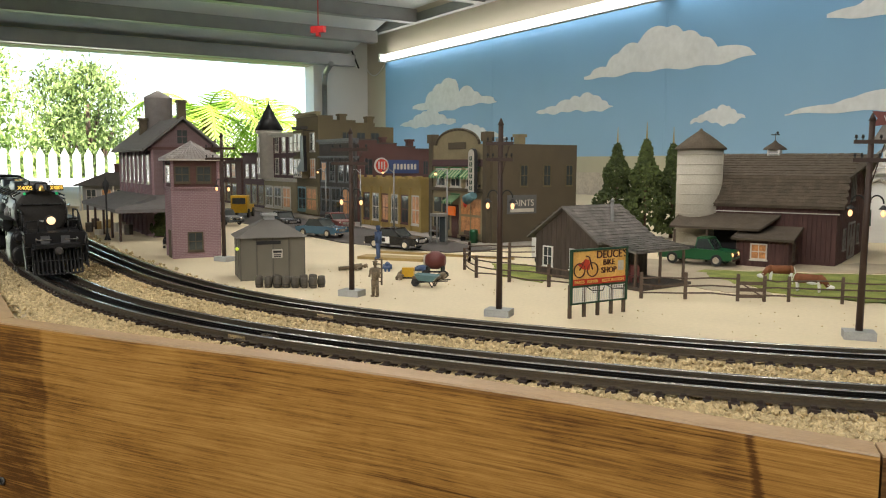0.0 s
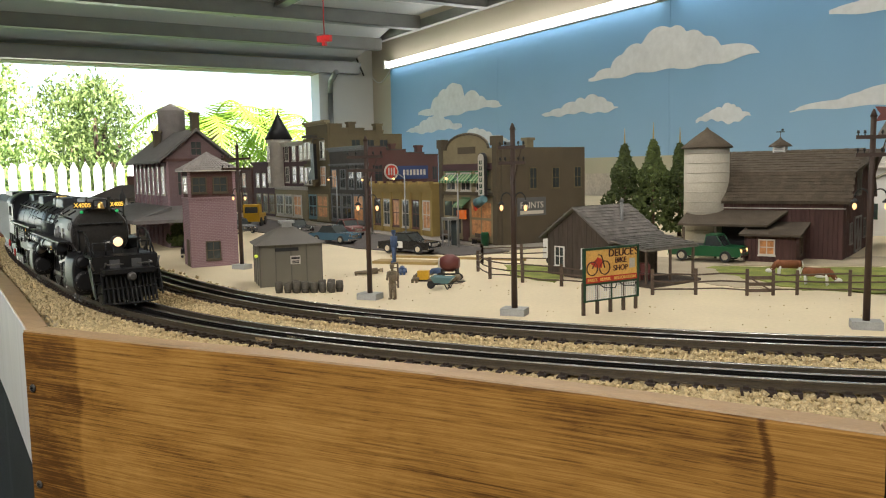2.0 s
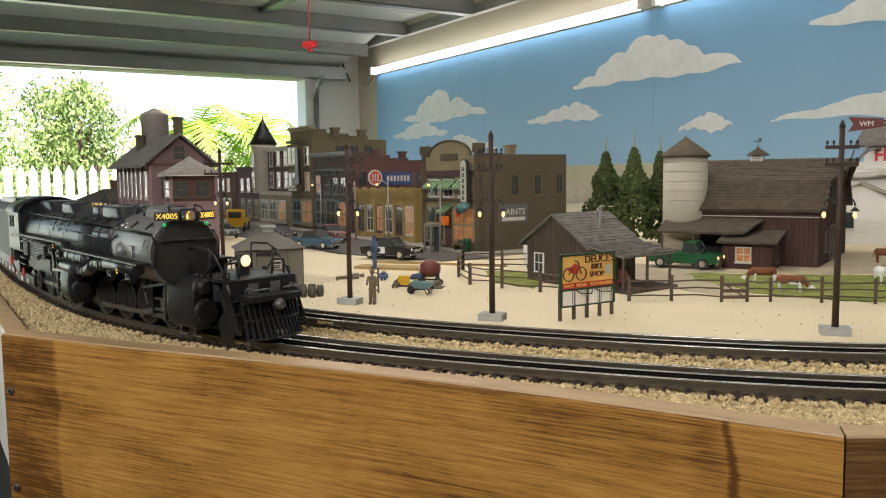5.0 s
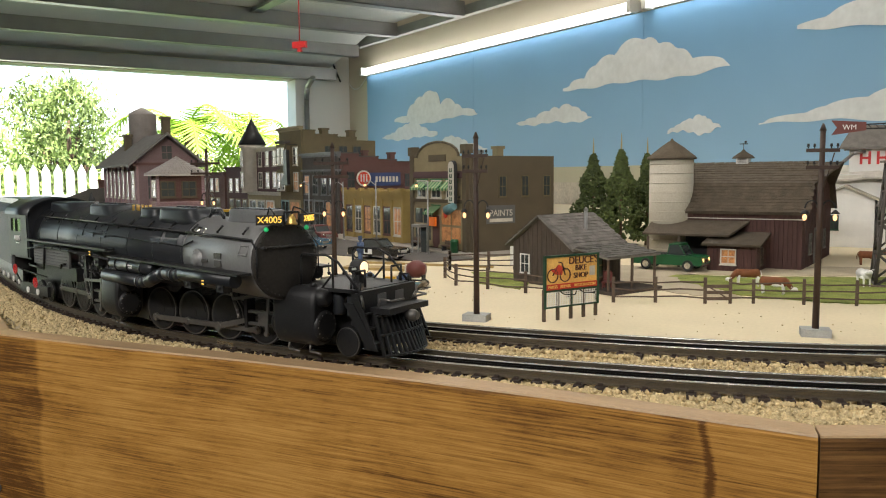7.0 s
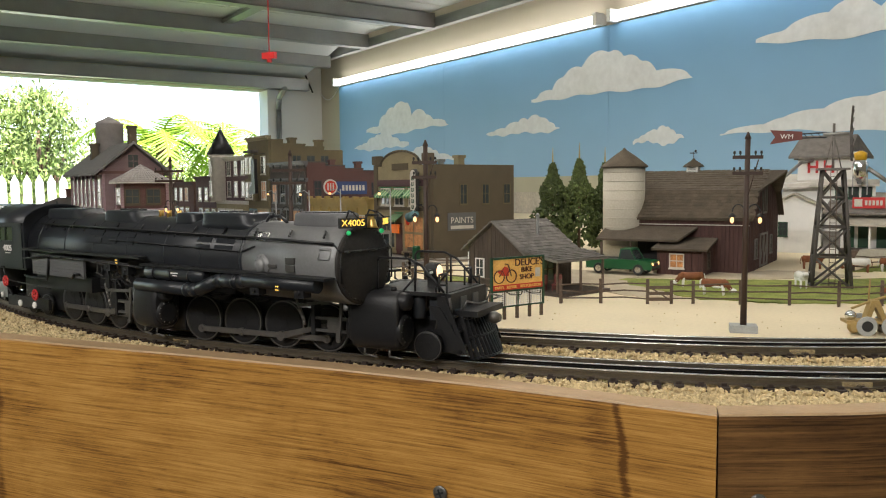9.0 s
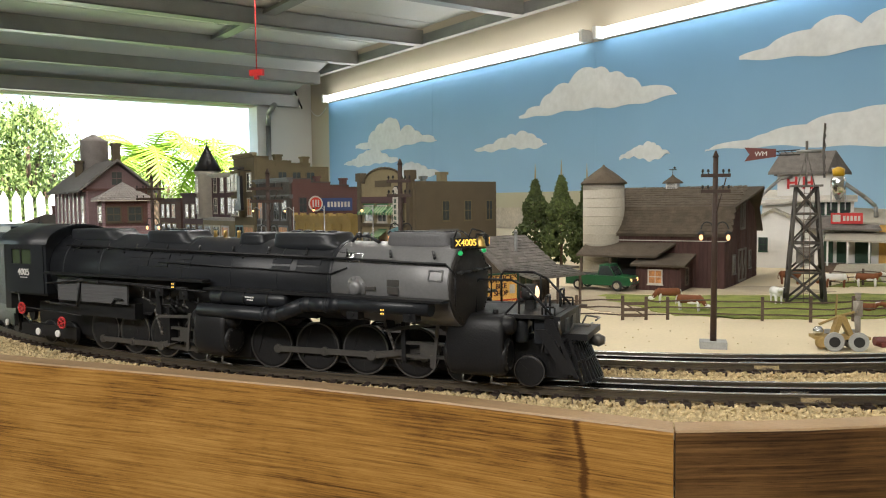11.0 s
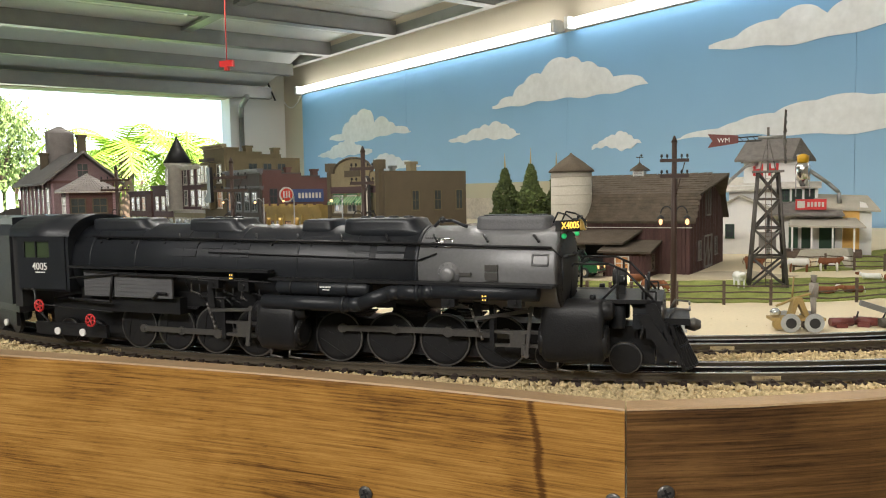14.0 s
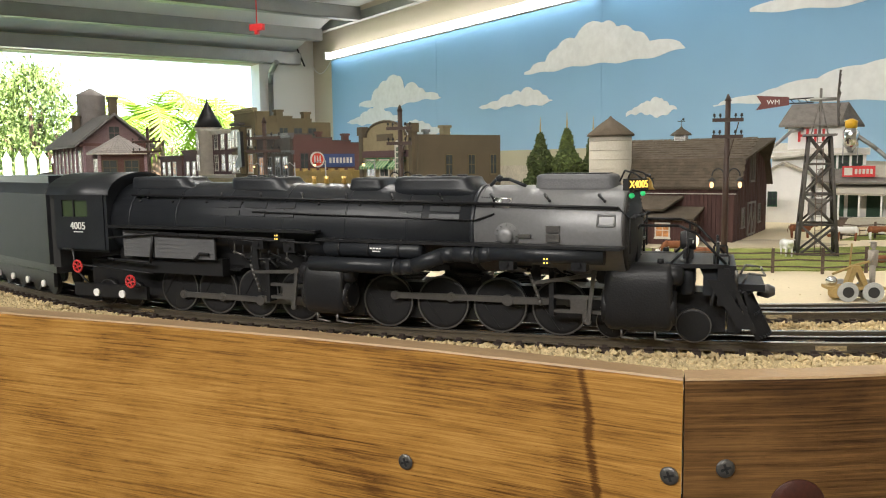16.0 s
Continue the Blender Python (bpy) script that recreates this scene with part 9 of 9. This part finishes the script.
part("pilot_beam", parts((0.2500, 0.2600, -0.0300, 0.0300, 0.0250, 0.0485)), M["loco_soft"], front, bevel=0.001)
part("air_pump_shield", parts((0.2420, 0.2500, -0.0250, 0.0250, 0.0300, 0.0465)), M["loco"], front, bevel=0.001)
for y in (-0.010, 0.010):
    part("front_panel", parts((0.2600, 0.2608, y - 0.0045, y + 0.0045, 0.0335, 0.0450)), M["greyplate"], front, "grey front grille panel")
bm = bmesh.new()
lathe(bm, [(0.0050, -0.0050), (0.0058, -0.0035), (0.0058, 0.0040), (0.0048, 0.0044)], 22, "x", (0.2330, 0.0, 0.0600))
hl = part("headlight", bm, M["rubber"], front, "round headlight on the front deck")
bm = bmesh.new()
lathe(bm, [(0.0046, 0.0044), (0.0030, 0.0056), (0.0006, 0.0060)], 22, "x", (0.2330, 0.0, 0.0600))
part("lens", bm, M["glow_head"], hl, "glowing warm lens")
part("headlight_stand", parts((0.2300, 0.2360, -0.004, 0.004, 0.0490, 0.0550)), M["rubber"], hl)
part("small_number_plate", parts((0.2335, 0.2355, -0.0125, -0.0060, 0.0580, 0.0618)), M["rubber"], hl)
lettering("number_text", "4005", 0.0024, M["white"], hl, pose(0.2356, -0.0092, 0.0599, 0, 0, 90) @ FRONT)
for sy in (-1, 1):
    y = sy * 0.0285
    bm = bmesh.new()
    pipe(bm, [(0.2040, y, 0.0490), (0.2040, y, 0.0685), (0.2060, y, 0.0710), (0.2280, y, 0.0710), (0.2380, y, 0.0665), (0.2545, y, 0.0490)], 0.0009, 6)
    part("deck_railing", bm, M["loco_soft"], front)
    bm = bmesh.new()
    pipe(bm, [(0.2330, y, 0.0690), (0.2330, y, 0.0490)], 0.0008, 6)
    part("deck_railing", bm, M["loco_soft"], front)
    bm = bmesh.new()
    pipe(bm, [(0.2330, y, 0.0585), (0.2240, y, 0.0490)], 0.0008, 6)
    part("deck_railing", bm, M["loco_soft"], front)
    bm = bmesh.new()
    pipe(bm, [(0.2500, sy * 0.0150, 0.0490), (0.2500, sy * 0.0150, 0.0605), (0.2500, sy * 0.0265, 0.0605), (0.2500, sy * 0.0265, 0.0490)], 0.0008, 6)
    part("deck_railing", bm, M["loco_soft"], front)
    bm = bmesh.new()
    for k in range(4):
        z = 0.0140 + k * 0.0095
        x = 0.2640 - k * 0.0035
        box(bm, x, x + 0.006, sy * 0.0265 - 0.004, sy * 0.0265 + 0.004, z, z + 0.0010)
    prism(bm, [(0.2535, 0.047), (0.2560, 0.047), (0.2720, 0.010), (0.2690, 0.010)], sy * 0.0222 - 0.0006, sy * 0.0222 + 0.0006)
    prism(bm, [(0.2535, 0.047), (0.2560, 0.047), (0.2720, 0.010), (0.2690, 0.010)], sy * 0.0306 - 0.0006, sy * 0.0306 + 0.0006)
    part("pilot_steps", bm, M["loco_soft"], front)
    bm = bmesh.new()
    pipe(bm, [(0.2640, sy * 0.0200, 0.0370), (0.2670, sy * 0.0200, 0.0430), (0.2760, sy * 0.0200, 0.0420), (0.2760, sy * 0.0060, 0.0420)], 0.0007, 6)
    pipe(bm, [(0.2600, sy * 0.0290, 0.0360), (0.2600, sy * 0.0320, 0.0460)], 0.0009, 6)
    part("coupling_rail", bm, M["rodsteel"], front)
for sy in (-1, 1):
    bm = bmesh.new()
    prism(bm, [(0.2440, 0.0400), (0.2520, 0.0400), (0.2700, 0.0120), (0.2620, 0.0120)], sy * 0.0300 - 0.0010, sy * 0.0300 + 0.0010)
    part("pilot_brace", bm, M["loco_soft"], front)
    bm = bmesh.new()
    pipe(bm, [(0.2480, sy * 0.0275, 0.0490), (0.2480, sy * 0.0275, 0.0540), (0.2560, sy * 0.0275, 0.0540), (0.2560, sy * 0.0275, 0.0470)], 0.0007, 6)
    part("grab_iron", bm, M["loco_soft"], front)
    bm = bmesh.new()
    for k in range(3):
        pipe(bm, [(0.2400 + k * 0.003, sy * (0.012 + 0.004 * k), 0.0460), (0.2450 + k * 0.002, sy * (0.016 + 0.004 * k), 0.0360), (0.2470, sy * (0.018 + 0.004 * k), 0.0240)], 0.0009, 6)
        blob(bm, (0.2450 + k * 0.002, sy * (0.016 + 0.004 * k), 0.0360), 0.0018)
    part("air_hose", bm, M["rubber"], front)
part("pilot_shelf", parts((0.2590, 0.2760, -0.0230, 0.0230, 0.0330, 0.0370)), M["loco_soft"], front, bevel=0.001)
slats = 13
for i in range(slats):
    y = -0.0240 + i * 0.0480 / (slats - 1)
    bm = bmesh.new()
    bow = 0.008 * (1 - (y / 0.024) ** 2)
    prism(bm, [(0.2640 + bow * 0.3, 0.0330), (0.2662 + bow * 0.3, 0.0330), (0.2740 + bow, 0.0050), (0.2716 + bow, 0.0050)], y - 0.0008, y + 0.0008)
    part("pilot_slat", bm, M["loco_soft"], front)
bm = bmesh.new()
for z, off in ((0.0055, 0.0), (0.0190, -0.0035), (0.0315, -0.0068)):
    prev = None
    for i in range(slats):
        y = -0.0240 + i * 0.0480 / (slats - 1)
        p = (0.2728 + off + 0.008 * (1 - (y / 0.024) ** 2) * (1 if z < 0.01 else 0.6), y, z)
        if prev:
            tube(bm, prev, p, 0.0010, seg=5)
        prev = p
part("pilot_bar", bm, M["loco_soft"], front)
part("pilot_back", parts((0.2560, 0.2640, -0.0235, 0.0235, 0.0080, 0.0330)), M["loco_soft"], front)
bm = bmesh.new()
lathe(bm, [(0.003, -0.006), (0.0045, 0.0), (0.0025, 0.004)], 12, "x", (0.2790, 0, 0.0300))
part("coupler", bm, M["rodsteel"], front)
for sy in (-1, 1):
    for x in (0.2215, 0.2330):
        bm = bmesh.new()
        lathe(bm, [(0.0040, 0.030), (0.0046, 0.032), (0.0046, 0.046), (0.0030, 0.049)], 12, centre=(x, sy * 0.022, 0))
        part("air_pump", bm, M["loco"], front)


# wheels that turn on their axles
def wheelset(x, r, gauge, spokes, counter, name, own, tread=0.0034):
    bm = bmesh.new()
    tube(bm, (0, -gauge, 0), (0, gauge, 0), 0.0022, seg=8)
    for sy in (-1, 1):
        y = sy * gauge
        lathe(bm, [(r * 0.80, y - tread / 2), (r, y - tread / 2), (r, y + tread / 2), (r * 0.80, y + tread / 2)], 32, "y")
        lathe(bm, [(r * 0.20, y - tread * 0.62), (r * 0.20, y + tread * 0.62)], 14, "y")
        lathe(bm, [(r * 0.82, y - 0.0005), (r * 0.82, y + 0.0005)], 24, "y")
        if counter:
            prism(bm, [(r * 0.80 * math.cos(a), r * 0.80 * math.sin(a)) for a in np.linspace(math.pi * 1.2, math.pi * 1.8, 8)], y + sy * 0.0004, y + sy * 0.0024)
            tube(bm, (0, y, counter), (0, y + sy * 0.0052, counter), 0.0019, seg=10)
    ob = part(name, bm, M["loco_soft"], own)
    bm = bmesh.new()
    lo, mid, hi = 0.62 * math.pi * 0.22 / spokes * 2, 0.50 * math.pi * 0.52 / spokes * 2, 0.88 * math.pi * 0.82 / spokes * 2
    prism(bm, [(r * 0.16, -r * lo / 2), (r * 0.34, -r * mid / 2 * 0.9), (r * 0.58, -r * mid / 2), (r * 0.82, -r * hi / 2), (r * 0.82, r * hi / 2), (r * 0.58, r * mid / 2), (r * 0.34, r * mid / 2 * 0.9), (r * 0.16, r * lo / 2)], -0.0010, 0.0010)
    spoke = part("spoke", bm, M["loco_soft"], ob)
    for sy in (-1, 1):
        for i in range(spokes):
            if sy == -1 and i == 0:
                one = spoke
            else:
                one = new("spoke", spoke.data)
                one.parent = ob
            one.matrix_basis = pose(0, sy * (gauge + 0.0008), 0) @ Matrix.Rotation(i * 2 * math.pi / spokes, 4, "Y")
    # thin lighter ring on each wheel paints the rim highlight
    for sy in (-1, 1):
        bm = bmesh.new()
        y = sy * (gauge + tread / 2 + 0.0001)
        ring = [[bm.verts.new((q * math.cos(i * math.pi / 20), y, q * math.sin(i * math.pi / 20))) for q in (r * 0.93, r * 0.995)] for i in range(40)]
        for p, q in zip(ring, ring[1:] + ring[:1]):
            bm.faces.new((p[0], p[1], q[1], q[0]))
        part("tyre", bm, M["wheel_tyre"], ob, "tyre edge lightened as a rim highlight")
    ob.matrix_basis = pose(x, 0, r)
    return ob


CRANK = 0.0078
FRONT_X = [0.0405, 0.0793, 0.1180, 0.1567]
REAR_X = [-0.1490, -0.1122, -0.0755, -0.0388]
spun = [(wheelset(x, 0.0178, 0.0172, 9, CRANK, "driving_wheel", front if x > 0.02 else loco), x, 0.0178) for x in FRONT_X + REAR_X]
spun += [(wheelset(x, 0.0104, 0.0172, 8, 0, "pilot_wheel", front), x, 0.0104) for x in (0.1895, 0.2370)]
spun += [(wheelset(x, 0.0104, 0.0172, 8, 0, "trailing_wheel", loco), x, 0.0104) for x in (-0.2235, -0.1965)]
rods = []
for xs in (FRONT_X, REAR_X):
    for sy in (-1, 1):
        mid = (xs[0] + xs[-1]) / 2
        bm = bmesh.new()
        box(bm, xs[0] - mid - 0.001, xs[-1] - mid + 0.001, -0.0008, 0.0008, -0.0020, 0.0020)
        for x in xs:
            lathe(bm, [(0.0031, -0.0011), (0.0031, 0.0011)], 14, "y", (x - mid, 0, 0))
            lathe(bm, [(0.0015, -0.0018), (0.0015, 0.0018)], 10, "y", (x - mid, 0, 0))
        rods.append((part("side_rod", bm, M["rodsteel"], front if xs is FRONT_X else loco, "grey steel side rod"), mid, sy * 0.0218, 0))
        pin = xs[2]
        reach = (0.206 - 0.0195 - 0.018 if xs is FRONT_X else -0.0075 - 0.0155 - 0.014) - pin
        bm = bmesh.new()
        prism(bm, [(0.0, -0.0024), (reach, -0.0014), (reach, 0.0014), (0.0, 0.0024)], -0.0008, 0.0008)
        lathe(bm, [(0.0036, -0.0012), (0.0036, 0.0012)], 14, "y")
        lathe(bm, [(0.0026, -0.0012), (0.0026, 0.0012)], 12, "y", (reach, 0, 0))
        rods.append((part("main_rod", bm, M["rodsteel"], front if xs is FRONT_X else loco, "grey steel main rod"), pin, sy * 0.0246, reach))

# ---- tender and the first freight car ----
tender = thing("tender", "long dark grey riveted tender", "tender", pose(0, 0, RAIL))
bm = bmesh.new()
vs = [(-0.0330, 0.030), (-0.0330, 0.088), (-0.028, 0.097), (0.028, 0.097), (0.0330, 0.088), (0.0330, 0.030)]
a = [bm.verts.new((0.138, y, z)) for y, z in vs]
b = [bm.verts.new((-0.138, y, z)) for y, z in vs]
bm.faces.new(a)
bm.faces.new(b[::-1])
for k in range(6):
    bm.faces.new((a[k], b[k], b[(k + 1) % 6], a[(k + 1) % 6]))
part("tank", bm, M["tender_grey"], tender, "grey tender tank", bevel=0.002)
part("coal_bunker", parts((-0.02, 0.130, -0.027, 0.027, 0.097, 0.103)), M["loco"], tender, bevel=0.002)
part("tender_frame", parts((-0.138, 0.138, -0.028, 0.028, 0.022, 0.030)), M["loco_soft"], tender)
for i in range(7):
    x = -0.118 + i * 0.037
    for sy in (-1, 1):
        bm = bmesh.new()
        tube(bm, (x, sy * 0.0155, 0.0105), (x, sy * 0.0190, 0.0105), 0.0105, seg=20)
        part("wheel", bm, M["loco_soft"], tender)
        bm = bmesh.new()
        lathe(bm, [(0.003, -0.001), (0.003, 0.001)], 12, "y", (x, sy * 0.027, 0.0105))
        part("axle_cap", bm, M["white"], tender)
for sy in (-1, 1):
    part("side_frame", parts((-0.13, 0.125, sy * 0.0245 - 0.0015, sy * 0.0245 + 0.0015, 0.009, 0.021)), M["loco_soft"], tender)
boxcar = thing("boxcar", "faded brown freight boxcar", "boxcar", pose(0, 0, RAIL))
part("car_body", parts((-0.125, 0.125, -0.032, 0.032, 0.020, 0.088)), mat("boxcar_brown", (0.20, 0.085, 0.045), 0.8), boxcar, bevel=0.001)
for i in range(14):
    x = -0.12 + i * 0.0185
    part("rib", parts((x - 0.001, x + 0.001, -0.0332, -0.032, 0.022, 0.086)), M["machine_red"], boxcar)
part("car_roof", parts((-0.127, 0.127, -0.033, 0.033, 0.088, 0.091)), M["strut"], boxcar)
for x in (-0.10, -0.065, 0.065, 0.10):
    for sy in (-1, 1):
        bm = bmesh.new()
        tube(bm, (x, sy * 0.0155, 0.0095), (x, sy * 0.0190, 0.0095), 0.0095, seg=18)
        part("wheel", bm, M["loco_soft"], boxcar)

# ---- how the train runs: seconds and the arc length of the engine's middle ----
RUN = [(0.0, -0.862), (0.5, -0.820), (1.0, -0.778), (1.5, -0.735), (2.0, -0.692), (2.5, -0.649), (3.0, -0.605), (3.5, -0.561), (4.0, -0.519), (5.25, -0.431),
       (6.5, -0.3545), (7.0, -0.3240), (7.5, -0.2980), (8.0, -0.2740), (8.5, -0.2495), (9.0, -0.2240), (10.25, -0.164), (11.5, -0.1120), (12.0, -0.0950), (12.5, -0.0785),
       (13.0, -0.0635), (13.5, -0.0530), (14.0, -0.0440), (14.5, -0.0375), (15.0, -0.0365), (16.0, -0.0365)]


def gone(t):
    """Smooth reading of the run (cubic between rows)."""
    ts, ss = [r[0] for r in RUN], [r[1] for r in RUN]
    i = min(max(0, int(np.searchsorted(ts, t, side="right")) - 1), len(ts) - 2)

    def rate(k):
        if k <= 0 or k >= len(ts) - 1:
            return 0.0 if k else (ss[1] - ss[0]) / (ts[1] - ts[0])
        return (ss[k + 1] - ss[k - 1]) / (ts[k + 1] - ts[k - 1])
    h = ts[i + 1] - ts[i]
    f = (t - ts[i]) / h
    return ((2 * f ** 3 - 3 * f ** 2 + 1) * ss[i] + (f ** 3 - 2 * f ** 2 + f) * h * rate(i)
            + (-2 * f ** 3 + 3 * f ** 2) * ss[i + 1] + (f ** 3 - f ** 2) * h * rate(i + 1))


def ride(s, half):
    a, b = track_at(s - half)[0], track_at(s + half)[0]
    m, d = (a + b) / 2, b - a
    return pose(m.x, m.y, RAIL, 0, 0, math.degrees(math.atan2(d.y, d.x)))


def motions():
    times = [i * 0.25 for i in range(65)]
    walk(loco, [(t, ride(gone(t) - 0.094, 0.055) @ pose(0.094, 0, 0)) for t in times])
    walk(front, [(t, ride(gone(t) + 0.0850, 0.058) @ pose(-0.0986, 0, 0)) for t in times])
    walk(tender, [(t, ride(gone(t) - 0.412, 0.09)) for t in times])
    walk(boxcar, [(t, ride(gone(t) - 0.690, 0.082)) for t in times])
    fine = [i * 0.1333333 for i in range(120)] + [16.0]
    start = gone(14.5)
    for ob, x, r in spun:
        phase = 52 if x > 0 else 120
        walk(ob, [(t, pose(x, 0, r) @ Matrix.Rotation((gone(t) - start) / r + radians(phase), 4, "Y")) for t in fine])
    for ob, x, y, reach in rods:
        phase = 52 if x > 0 else 120
        rows = []
        for t in fine:
            a = (gone(t) - start) / 0.0178 + radians(phase)
            px, pz = CRANK * math.sin(a), CRANK * math.cos(a)
            m = pose(x + px, y, 0.0178 + pz)
            if reach:
                drop = (0.0225 - 0.0178) - pz
                m = m @ Matrix.Rotation(-math.asin(drop / reach), 4, "Y")
            rows.append((t, m))
        walk(ob, rows)


motions()
